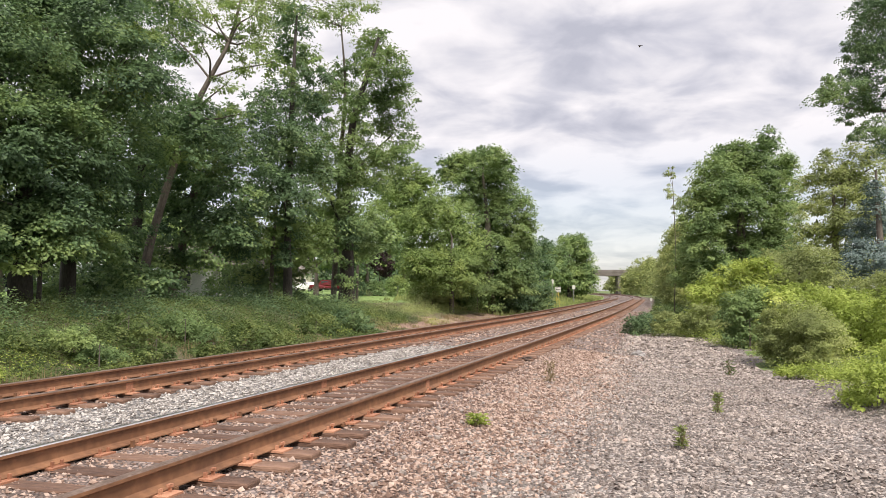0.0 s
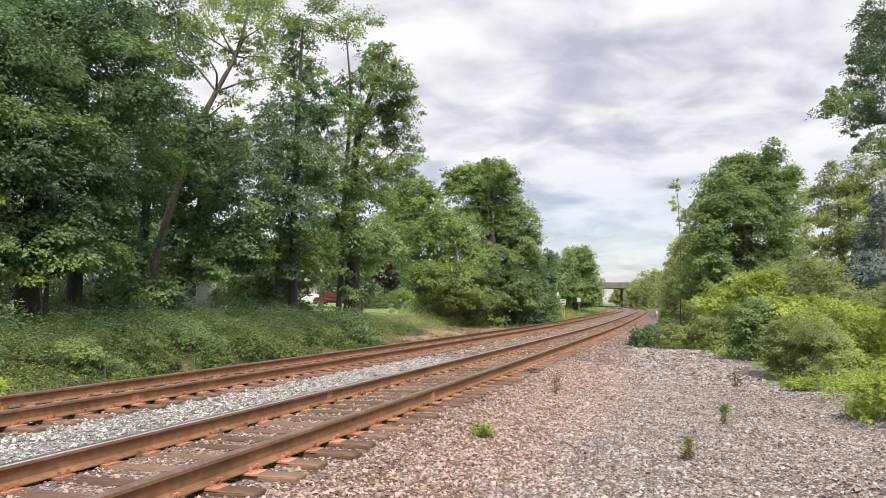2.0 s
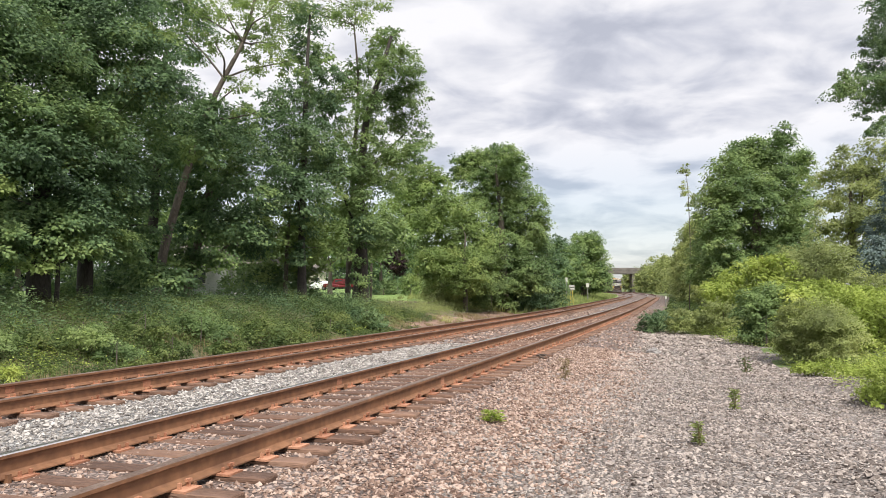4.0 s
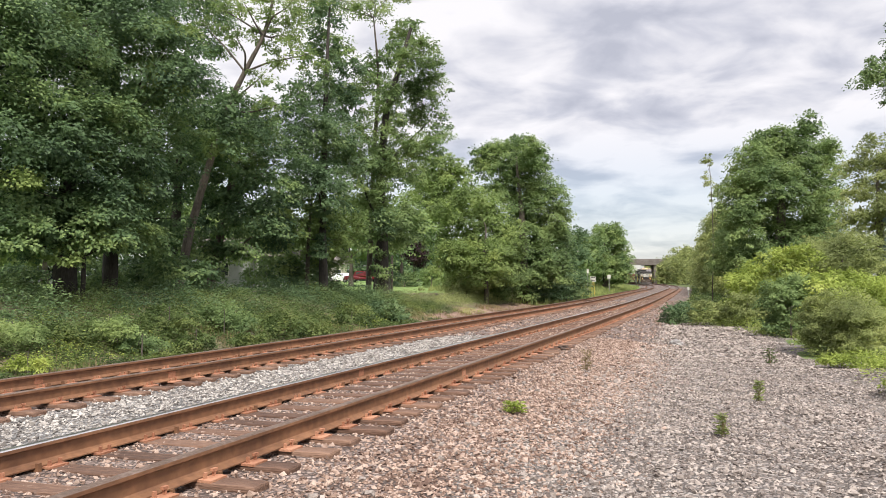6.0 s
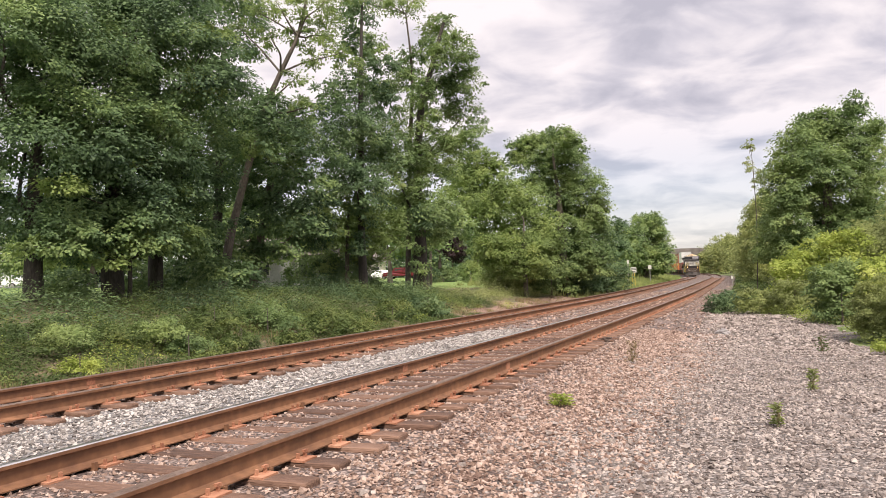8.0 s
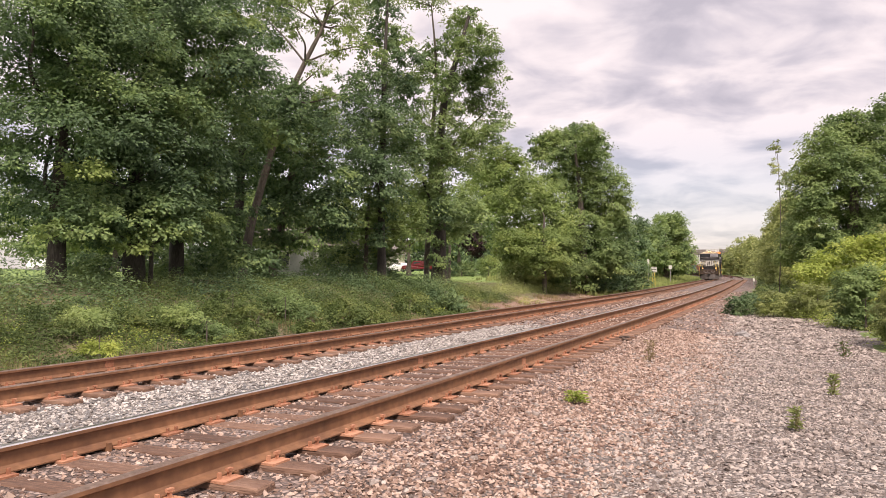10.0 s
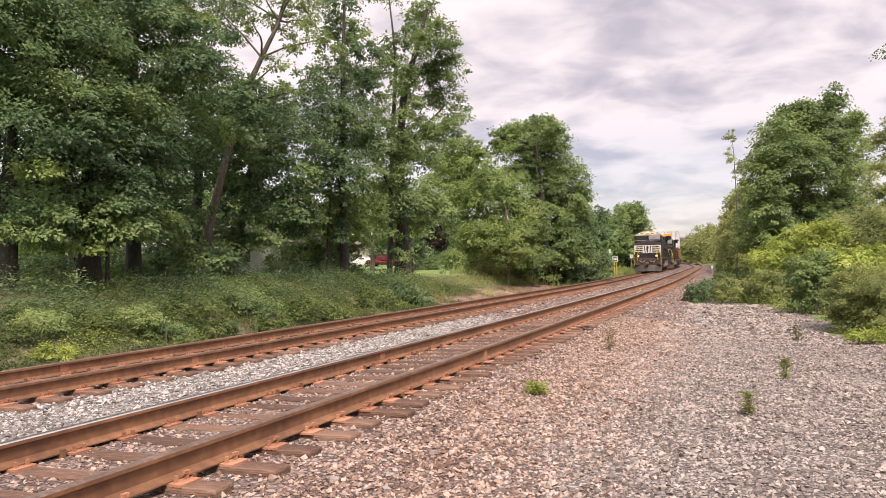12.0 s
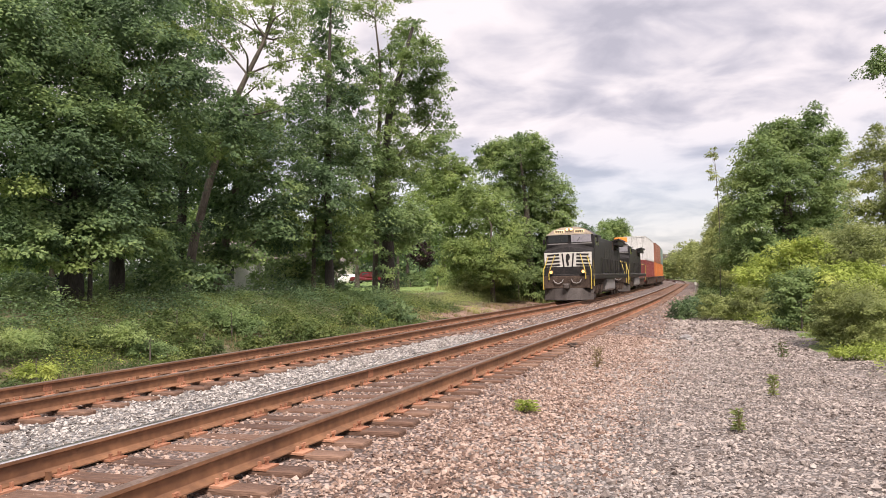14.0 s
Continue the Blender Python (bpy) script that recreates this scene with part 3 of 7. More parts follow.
tree("dark green maple with a pale leaning trunk", (-10.78, 29.50), [(-10.42, 29.5, 2.48), (-10.0, 29.5, 4.26), (-9.66, 29.5, 6.04), (-9.44, 29.5, 7.83)], 0.17,
     [(-9.7, 29.63, 6.06, 1.6, 1.84), (-8.4, 28.98, 5.52, 1.49, 1.68), (-8.53, 29.07, 3.34, 1.57, 1.33), (-9.97, 29.09, 3.78, 1.33, 1.21), (-8.78, 31.11, 7.71, 1.16, 1.29), (-9.81, 29.94, 7.7, 0.99, 1.12), (-10.76, 30.08, 5.46, 1.12, 1.75), (-9.92, 28.94, 2.24, 0.96, 0.6)],
     0.152, "maple", 1.10, 0.36, "bark", 4, 6, group="trees on the bank")
tree("tall narrow tree wrapped in dark ivy", (-7.03, 34.00), [(-7.08, 34, 4.21), (-6.98, 34, 8.05), (-6.9, 34, 11.39), (-6.77, 34, 13.96)], 0.16,
     [(-6.82, 33, 4.12, 0.6, 1.1), (-6.77, 33, 5.86, 0.66, 1.1), (-6.7, 33, 10.35, 0.6, 1.1), (-6.7, 33, 7.86, 0.6, 1.1), (-6.87, 33, 2.62, 0.49, 0.93), (-7.0, 34.48, 13.61, 0.8, 1.14), (-7.4, 35.51, 12.11, 1.0, 1.18), (-7.51, 35.05, 9.85, 1.31, 1.31), (-6.57, 32.95, 7.85, 1.37, 1.23), (-7.88, 33.24, 7.15, 1.38, 1.38), (-6.52, 35.42, 7.0, 1.24, 1.47), (-6.88, 32.12, 5.25, 1.6, 1.2), (-6.09, 35.22, 9.63, 0.73, 1.02), (-5.94, 35.13, 11.46, 0.64, 0.58), (-8.54, 33.88, 9.31, 0.84, 1.13)],
     0.148, "ivy", 1.00, 0.38, "bark_dark", 4, 7, group="trees on the bank")
tree("slender light green tree under taller ones", (-7.92, 34.50), [(-7.86, 34.5, 3.21), (-7.66, 34.5, 5.55)], 0.10,
     [(-8.02, 33.83, 4.19, 1.54, 1.26), (-7.25, 36.38, 3.86, 1.51, 1.21), (-8.78, 33.8, 3.17, 1.12, 1.12), (-7.63, 35.61, 2.46, 1.48, 0.89), (-6.07, 35.93, 3.29, 1.19, 1.19), (-8.59, 34.08, 5.5, 1.13, 1.13)],
     0.159, "locust", 0.80, 0.36, "bark", 4, 8, group="trees on the bank")
tree("tall broad tree with an ivy covered trunk", (-4.88, 38.50), [(-4.88, 38.5, 3.72), (-5.0, 38.5, 6.63), (-4.77, 38.5, 9.82), (-3.89, 38.5, 12.73), (-3.37, 38.5, 14.47)], 0.26,
     [(-3.69, 40.1, 14.57, 1.07, 0.93), (-2.67, 37.58, 12.74, 1.0, 0.87), (-4.23, 38.94, 13.16, 0.78, 0.84), (-2.52, 39.7, 11.44, 1.12, 0.99), (-3.99, 39.43, 11.22, 1.24, 1.15), (-2.86, 40.29, 9.61, 1.4, 1.27), (-5.11, 40.05, 9.56, 1.33, 1.5), (-4.38, 40.3, 7.49, 1.74, 1.17), (-5.75, 36.46, 6.34, 1.27, 1.21), (-5.31, 38.23, 4.86, 1.9, 1.27), (-6.5, 38.44, 8.36, 1.12, 1.28), (-2.18, 36.62, 7.75, 0.73, 0.61), (-5.32, 36.37, 10.45, 0.72, 1.03), (-4.34, 39.93, 3.51, 1.33, 0.83), (-4.8, 37.4, 5.91, 0.75, 1.4), (-4.69, 37.4, 7.89, 0.75, 1.24), (-4.35, 37.4, 10.14, 0.68, 1.24), (-3.64, 37.4, 12.12, 0.56, 0.93), (-4.88, 37.6, 3.81, 0.53, 1.25), (-4.82, 37.6, 1.96, 0.47, 0.87), (-5.64, 40.58, 13.04, 0.88, 0.88), (-6.72, 39.73, 11.3, 0.86, 0.86), (-6.8, 37.7, 13.06, 0.75, 0.75), (-2.5, 39.39, 12.4, 0.78, 0.78), (-3.1, 37.63, 7.64, 1.12, 0.81)],
     0.157, "green", 1.05, 0.40, "bark_dark", 7, 9, group="trees on the bank")
tree("ivy clad stem with small leafy shoots", (-4.90, 38.20), [(-4.9, 38.2, 2.55), (-4.96, 38.2, 4.57)], 0.40,
     [(-5.15, 40.15, 2.31, 0.6, 1.17), (-4.85, 36.95, 3.9, 0.67, 0.92)],
     0.125, "ivy", 1.00, 0.60, "bark_dark", 0, 10, group="trees on the bank")
tree("tall sparse tree reaching over the garden", (-5.86, 40.00), [(-5.55, 40, 7.74), (-5.25, 40, 12.27), (-5.55, 40, 15.59)], 0.12,
     [(-5.61, 38.34, 15.57, 1.27, 0.64), (-6.76, 40.0, 17.1, 1.99, 0.83), (-4.7, 40.45, 16.97, 1.01, 0.6), (-8.98, 37.89, 16.12, 1.89, 0.94), (-8.82, 38.42, 14.45, 1.28, 0.89), (-12.15, 41.92, 18.02, 2.09, 0.87)],
     0.127, "locust", 0.50, 0.45, "bark", 6, 11, group="trees on the bank")
tree("light green broadleaf tree behind the lawn", (-4.79, 92.00), [(-4.79, 92, 5.73), (-4.58, 92, 10.59)], 0.25,
     [(-4.32, 89.43, 13.71, 3.12, 2.82), (-6.85, 96.6, 12.52, 3.21, 3.05), (-2.61, 88.8, 12.28, 2.8, 2.8), (-4.28, 88.7, 8.92, 4.05, 2.95), (-7.1, 90.45, 7.02, 3.0, 2.85)],
     0.354, "locust", 1.38, 0.31, "bark", 4, 12)
tree("bright green young tree on the bank", (0.60, 50.00), [(0.53, 50, 2.94), (0.6, 50, 4.83)], 0.14,
     [(0.24, 52.04, 5.76, 1.81, 1.38), (-0.94, 51.99, 4.58, 1.81, 1.55), (1.41, 51.74, 4.17, 1.8, 1.72), (0.22, 48.66, 2.53, 2.22, 1.29), (-1.4, 47.63, 2.68, 1.5, 1.19), (2.22, 52.5, 2.23, 1.22, 1.39), (-1.68, 50.64, 5.83, 1.18, 1.05), (-0.5, 47.21, 6.41, 1.1, 0.78), (2.61, 52.3, 3.02, 0.87, 0.87), (-0.95, 52.71, 1.64, 1.35, 1.03), (0.59, 48.8, 1.61, 1.25, 0.96), (1.99, 51.76, 1.63, 1.33, 1.02)],
     0.181, "locust", 1.38, 0.31, "bark", 4, 13)
tree("large green broadleaf tree by the line", (3.61, 57.00), [(3.53, 57, 4.04), (3.36, 57, 7.05), (3.05, 57, 10.06)], 0.30,
     [(2.94, 59.11, 10.83, 2.26, 1.67), (4.28, 56.11, 10.35, 1.3, 1.21), (1.58, 58.29, 10.26, 1.84, 1.65), (4.3, 59.3, 8.62, 2.36, 2.07), (2.23, 57.9, 7.58, 2.4, 1.92), (5.23, 57.31, 6.65, 1.9, 2.14), (3.81, 58.67, 5.0, 2.92, 2.05), (5.77, 58.38, 4.1, 1.74, 2.04), (4.76, 56.79, 2.31, 2.12, 1.51), (6.11, 57.46, 5.36, 1.05, 1.62), (0.71, 58.57, 10.74, 1.17, 1.36), (3.52, 54.21, 11.27, 0.9, 0.45), (2.89, 57.94, 1.68, 1.57, 1.14), (4.46, 58.51, 1.68, 1.59, 1.15), (5.78, 56.35, 1.67, 1.53, 1.11)],
     0.194, "green", 1.44, 0.31, "bark", 4, 14)
tree("low dense shrub below the trees", (5.66, 62.00), [(5.66, 62, 1.71)], 0.06,
     [(5.78, 63.34, 1.24, 1.89, 1.16), (7.07, 64.19, 0.99, 1.17, 0.85), (4.18, 60.92, 1.1, 1.26, 0.91)],
     0.197, "ivy", 1.00, 0.36, "bark", 2, 15, name="shrub", category="shrub")
tree("green tree in the distant garden", (13.55, 105.00), [(13.55, 105, 4.78)], 0.20,
     [(13.65, 105.79, 6.0, 2.28, 2.63), (11.87, 104.19, 4.75, 2.16, 2.42), (13.69, 100.23, 3.86, 1.66, 1.66), (11.37, 103.21, 1.99, 1.25, 0.93), (13.33, 106.43, 2.01, 1.29, 0.96), (13.95, 99.37, 1.96, 1.2, 0.9)],
     0.323, "ivy", 1.38, 0.31, "bark", 4, 16)
tree("round topped dense green tree at the bend", (20.29, 120.00), [(20.29, 120, 4.37), (20.29, 120, 7.09)], 0.35,
     [(21.07, 124.64, 6.84, 3.52, 3.52), (17.51, 115.44, 4.69, 2.68, 3.07), (22.42, 120.78, 4.85, 2.41, 3.41), (19.99, 118.23, 2.99, 4.12, 2.16), (22.44, 116.17, 3.4, 1.35, 2.12), (20.65, 118.47, 8.36, 2.16, 1.77), (18.06, 119.03, 1.47, 1.8, 0.9), (20.72, 121.5, 1.48, 1.83, 0.92), (23.33, 123.18, 1.48, 1.86, 0.93)],
     0.370, "green", 1.62, 0.31, "bark", 4, 17)
tree("dark leafy tree beyond the garden", (18.05, 130.00), [(18.05, 130, 4.63)], 0.25,
     [(17.85, 128.53, 5.56, 2.99, 3.73), (19.2, 133.17, 2.7, 1.99, 1.99)],
     0.400, "ivy", 1.25, 0.31, "bark", 4, 18)
tree("shady green shrub under the bank trees", (-15.92, 25.00), [(-15.92, 25, 1.73)], 0.04,
     [(-15.78, 24.78, 1.54, 0.78, 0.41), (-17.38, 26.19, 1.4, 0.65, 0.3), (-14.93, 24.37, 1.43, 0.61, 0.3)],
     0.122, "maple", 0.90, 0.40, "bark_dark", 2, 19, group="shrubs under the trees", name="shrub", category="shrub")
tree("shady green shrub under the bank trees", (-14.56, 28.00), [(-14.56, 28, 1.79)], 0.04,
     [(-14.2, 27.31, 1.57, 0.86, 0.54), (-15.23, 27.88, 1.41, 0.69, 0.39), (-13.3, 26.81, 1.44, 0.67, 0.4)],
     0.137, "maple", 0.90, 0.40, "bark_dark", 2, 20, group="shrubs under the trees", name="shrub", category="shrub")
tree("shady green shrub under the bank trees", (-13.88, 29.00), [(-13.88, 29, 1.8)], 0.04,
     [(-14.31, 29.91, 1.6, 0.94, 0.89), (-14.82, 29.34, 1.41, 0.73, 0.61), (-13.49, 29.68, 1.46, 0.74, 0.67)],
     0.142, "maple", 0.90, 0.40, "bark_dark", 2, 21, group="shrubs under the trees", name="shrub", category="shrub")
tree("shady green shrub under the bank trees", (-13.11, 30.00), [(-13.11, 30, 1.82)], 0.04,
     [(-12.91, 29.55, 1.59, 0.93, 0.83), (-13.43, 28.99, 1.41, 0.72, 0.57), (-11.81, 28.62, 1.45, 0.71, 0.61)],
     0.147, "maple", 0.90, 0.40, "bark_dark", 2, 22, group="shrubs under the trees", name="shrub", category="shrub")
tree("shady green shrub under the bank trees", (-12.14, 31.00), [(-12.14, 31, 1.84)], 0.04,
     [(-12.41, 31.67, 1.61, 1.0, 0.79), (-13.17, 31.49, 1.42, 0.78, 0.55), (-10.92, 29.71, 1.46, 0.74, 0.55)],
     0.152, "maple", 0.90, 0.40, "bark_dark", 2, 23, group="shrubs under the trees", name="shrub", category="shrub")
tree("shady green shrub under the bank trees", (-9.62, 36.00), [(-9.62, 36, 1.93)], 0.04,
     [(-9.44, 35.32, 1.65, 1.11, 1.06), (-10.46, 35.62, 1.44, 0.89, 0.75), (-8.82, 36.3, 1.5, 0.9, 0.81)],
     0.176, "green", 0.90, 0.40, "bark_dark", 2, 24, group="shrubs under the trees", name="shrub", category="shrub")
tree("shady green shrub under the bank trees", (-8.49, 37.00), [(-8.49, 37, 1.95)], 0.04,
     [(-8.17, 35.59, 1.66, 1.12, 1.18), (-8.94, 34.93, 1.44, 0.87, 0.81), (-7.35, 35.83, 1.5, 0.89, 0.89)],
     0.181, "ivy", 0.90, 0.40, "bark_dark", 2, 25, group="shrubs under the trees", name="shrub", category="shrub")
# Added light-leaved clumps put sunlit boughs among the dark maples by leaf colour.
tree("light green boughs added among the maples, sunlight in their leaf colour", (-11.05, 20.50), [(-11.02, 20.5, 1.96), (-11.05, 20.5, 3.35), (-10.89, 20.5, 4.59)], 0.06,
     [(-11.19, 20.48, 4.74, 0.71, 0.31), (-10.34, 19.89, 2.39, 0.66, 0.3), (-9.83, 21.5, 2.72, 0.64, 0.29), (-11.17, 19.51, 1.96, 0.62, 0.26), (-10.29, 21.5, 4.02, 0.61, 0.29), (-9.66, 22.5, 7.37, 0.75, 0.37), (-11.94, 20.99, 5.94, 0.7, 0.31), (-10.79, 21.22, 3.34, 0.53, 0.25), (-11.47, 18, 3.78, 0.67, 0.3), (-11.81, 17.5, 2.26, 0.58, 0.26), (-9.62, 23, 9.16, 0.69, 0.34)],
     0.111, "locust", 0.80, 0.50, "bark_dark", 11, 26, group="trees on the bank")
tree("leafy green weed clump on the bank", (-7.94, 19.00), [(-7.94, 19, 0.62)], 0.02,
     [(-8.12, 19.42, 0.6, 0.73, 0.4), (-8.16, 18.6, 0.55, 0.42, 0.27), (-7.24, 18.19, 0.58, 0.41, 0.26)],
     0.083, "weed", 0.90, 0.42, "bark", 2, 27, group="weed clumps on the bank", name="weed_clump", category="plant")
tree("leafy green weed clump on the bank", (-6.85, 20.00), [(-6.85, 20, 0.51)], 0.02,
     [(-7.12, 20.79, 0.48, 0.86, 0.52), (-7.62, 20.86, 0.38, 0.52, 0.36), (-6.59, 20.6, 0.41, 0.51, 0.36)],
     0.087, "green", 0.90, 0.42, "bark", 2, 28, group="weed clumps on the bank", name="weed_clump", category="plant")
tree("leafy green weed clump on the bank", (-5.80, 23.00), [(-5.8, 23, 0.27)], 0.02,
     [(-5.51, 21.84, 0.32, 0.73, 0.44), (-6.22, 23.02, 0.17, 0.46, 0.32), (-5.39, 23.05, 0.18, 0.46, 0.32)],
     0.100, "weed", 0.90, 0.42, "bark", 2, 29, group="weed clumps on the bank", name="weed_clump", category="plant")
tree("leafy green weed clump on the bank", (-8.52, 17.00), [(-8.52, 17, 0.53)], 0.02,
     [(-8.27, 16.5, 0.56, 0.58, 0.36), (-8.77, 16.87, 0.46, 0.35, 0.25), (-7.82, 16.22, 0.51, 0.34, 0.25)],
     0.074, "green", 0.90, 0.42, "bark", 2, 30, group="weed clumps on the bank", name="weed_clump", category="plant")
tree("leafy green weed clump on the bank", (-4.56, 27.00), [(-4.56, 27, 0.18)], 0.02,
     [(-4.77, 28.22, 0.13, 0.82, 0.52), (-4.75, 25.69, 0.12, 0.45, 0.33), (-4.22, 27.52, 0.05, 0.48, 0.35)],
     0.117, "weed", 0.90, 0.42, "bark", 2, 31, group="weed clumps on the bank", name="weed_clump", category="plant")
tree("leafy green weed clump on the bank", (-3.72, 31.00), [(-3.72, 31, 0.39)], 0.02,
     [(-3.58, 29.82, 0.42, 0.79, 0.59), (-4.2, 31.25, 0.24, 0.5, 0.44), (-3.23, 30.57, 0.29, 0.49, 0.43)],
     0.135, "ivy", 0.90, 0.42, "bark", 2, 32, group="weed clumps on the bank", name="weed_clump", category="plant")
tree("leafy green weed clump on the bank", (-8.98, 16.00), [(-8.98, 16, 0.26)], 0.02,
     [(-8.93, 15.9, 0.27, 0.59, 0.34), (-9.38, 16.12, 0.18, 0.36, 0.24), (-9.05, 16.73, 0.15, 0.38, 0.25)],
     0.070, "weed", 0.90, 0.42, "bark", 2, 33, group="weed clumps on the bank", name="weed_clump", category="plant")
tree("leafy green weed clump on the bank", (-9.87, 15.50), [(-9.87, 15.5, 0.41)], 0.02,
     [(-9.32, 14.64, 0.46, 0.61, 0.39), (-10.65, 16.15, 0.3, 0.4, 0.3), (-9.25, 15.05, 0.38, 0.37, 0.28)],
     0.067, "green", 0.90, 0.42, "bark", 2, 34, group="weed clumps on the bank", name="weed_clump", category="plant")
tree("leafy green weed clump on the bank", (-5.49, 18.00), [(-5.49, 18, 0.03)], 0.02,
     [(-5.39, 17.67, 0.05, 0.44, 0.22), (-5.71, 17.92, -0.05, 0.27, 0.16), (-5.5, 18.88, -0.1, 0.28, 0.16)],
     0.078, "weed", 0.90, 0.42, "bark", 2, 35, group="weed clumps on the bank", name="weed_clump", category="plant")
tree("leafy green weed clump on the bank", (-4.88, 22.00), [(-4.88, 22, 0.02)], 0.02,
     [(-4.71, 21.21, 0.06, 0.39, 0.25), (-5.04, 21.75, -0.07, 0.24, 0.18), (-4.87, 22.97, -0.13, 0.25, 0.19)],
     0.096, "weed", 0.90, 0.42, "bark", 2, 36, group="weed clumps on the bank", name="weed_clump", category="plant")
tree("leafy green weed clump on the bank", (-10.00, 14.50), [(-10.0, 14.5, 0.34)], 0.02,
     [(-10.23, 14.83, 0.31, 0.62, 0.42), (-10.52, 14.76, 0.25, 0.37, 0.29), (-9.21, 13.8, 0.33, 0.34, 0.27)],
     0.063, "weed", 0.90, 0.42, "bark", 2, 37, group="weed clumps on the bank", name="weed_clump", category="plant")
tree("leafy green weed clump on the bank", (-6.66, 17.50), [(-6.66, 17.5, 0.14)], 0.02,
     [(-6.65, 17.47, 0.14, 0.49, 0.26), (-6.73, 17.01, 0.1, 0.29, 0.18), (-6.54, 17.93, 0.05, 0.3, 0.19)],
     0.076, "weed", 0.90, 0.42, "bark", 2, 38, group="weed clumps on the bank", name="weed_clump", category="plant")
tree("leafy green weed clump on the bank", (-8.11, 13.20), [(-8.11, 13.2, 0.02)], 0.02,
     [(-8.11, 13.2, 0.02, 0.37, 0.2), (-8.35, 13.26, -0.04, 0.22, 0.14), (-7.58, 12.66, 0.03, 0.21, 0.13)],
     0.057, "fresh", 0.90, 0.42, "bark", 2, 39, group="weed clumps on the bank", name="weed_clump", category="plant")
tree("leafy green weed clump on the bank", (-7.29, 16.00), [(-7.29, 16, 0.12)], 0.02,
     [(-7.48, 16.41, 0.09, 0.49, 0.25), (-7.72, 16.35, 0.02, 0.29, 0.17), (-7.38, 16.79, -0.0, 0.3, 0.18)],
     0.070, "green", 0.90, 0.42, "bark", 2, 40, group="weed clumps on the bank", name="weed_clump", category="plant")
tree("leafy green tree behind the houses", (-12.68, 75.00), [(-12.68, 75, 3.78)], 0.25,
     [(-13.32, 78.81, 6.88, 4.58, 3.93), (-15.51, 77.25, 5.6, 2.69, 2.69), (-9.87, 71.86, 5.57, 2.51, 2.51)],
     0.423, "green", 0.88, 0.31, "bark", 4, 41)
tree("leafy green tree behind the houses", (-8.09, 80.00), [(-8.09, 80, 3.94)], 0.25,
     [(-8.34, 82.45, 6.51, 4.11, 3.76), (-10.19, 79.45, 5.12, 2.37, 2.54), (-6.15, 83.21, 5.62, 2.49, 2.66)],
     0.452, "green", 0.88, 0.31, "bark", 4, 42)
tree("leafy green tree behind the houses", (-16.56, 62.00), [(-16.56, 62, 3.34)], 0.25,
     [(-16.85, 63.06, 5.28, 3.66, 3.14), (-17.58, 58.83, 4.13, 2.05, 2.05), (-13.81, 58.67, 4.34, 2.05, 2.05)],
     0.309, "green", 0.88, 0.31, "bark", 4, 43)
tree("leafy green tree behind the houses", (-20.09, 55.00), [(-20.09, 55, 3.11)], 0.25,
     [(-19.24, 52.68, 5.02, 3.5, 3.06), (-21.48, 53.51, 4.27, 2.13, 2.18), (-17.91, 54.42, 4.53, 2.17, 2.21)],
     0.274, "green", 0.88, 0.31, "bark", 4, 44)
tree("leafy green tree behind the houses", (-22.97, 48.00), [(-22.97, 48, 2.88)], 0.25,
     [(-23.16, 48.39, 5.45, 3.62, 3.21), (-25.0, 48.15, 4.7, 2.16, 2.24), (-21.63, 49.42, 4.97, 2.22, 2.3)],
     0.239, "green", 0.88, 0.31, "bark", 4, 45)
tree("leafy green tree behind the houses", (-24.85, 42.00), [(-24.85, 42, 2.68)], 0.25,
     [(-25.98, 43.91, 5.06, 3.65, 2.92), (-25.49, 40.01, 4.12, 1.99, 1.86), (-22.36, 40.93, 4.34, 2.04, 1.9)],
     0.209, "green", 0.88, 0.31, "bark", 4, 46)
tree("leafy green tree behind the houses", (-31.73, 46.00), [(-31.73, 46, 2.81)], 0.25,
     [(-32.59, 47.25, 4.28, 4.31, 3.14), (-34.99, 47.31, 3.57, 2.59, 2.2), (-29.33, 45.82, 3.67, 2.51, 2.13)],
     0.229, "green", 0.88, 0.31, "bark", 4, 47)
tree("leafy green tree behind the houses", (-38.22, 60.00), [(-38.22, 60, 3.28)], 0.25,
     [(-37.74, 59.25, 3.92, 3.93, 2.71), (-40.83, 60.64, 3.07, 2.42, 1.94), (-36.1, 60.09, 3.28, 2.39, 1.92)],
     0.299, "green", 0.88, 0.31, "bark", 4, 48)
tree("leafy green tree behind the houses", (-33.88, 62.00), [(-33.88, 62, 3.34)], 0.25,
     [(-33.36, 61.05, 3.54, 3.04, 2.28), (-35.93, 62.65, 2.66, 1.87, 1.64), (-31.8, 61.25, 2.86, 1.83, 1.6)],
     0.309, "green", 0.88, 0.31, "bark", 4, 49)
tree("leafy green tree far behind the gardens", (-18.75, 135.00), [(-18.75, 135, 3.74)], 0.25,
     [(-19.35, 139.35, 5.92, 4.4, 3.93), (-22.62, 140.05, 4.04, 3.49, 2.79), (-15.77, 135.72, 4.16, 3.38, 2.7), (-19.74, 142.16, 2.8, 4.72, 1.89)],
     0.624, "ivy", 1.25, 0.31, "bark", 1, 50)
tree("leafy green tree far behind the gardens", (-13.10, 140.00), [(-13.1, 140, 3.83)], 0.25,
     [(-13.75, 146.94, 6.18, 4.64, 4.15), (-15.92, 136.98, 3.98, 3.41, 2.73), (-9.66, 136.16, 4.17, 3.39, 2.71), (-12.69, 135.65, 2.73, 4.5, 1.8)],
     0.647, "ivy", 1.25, 0.31, "bark", 1, 51)
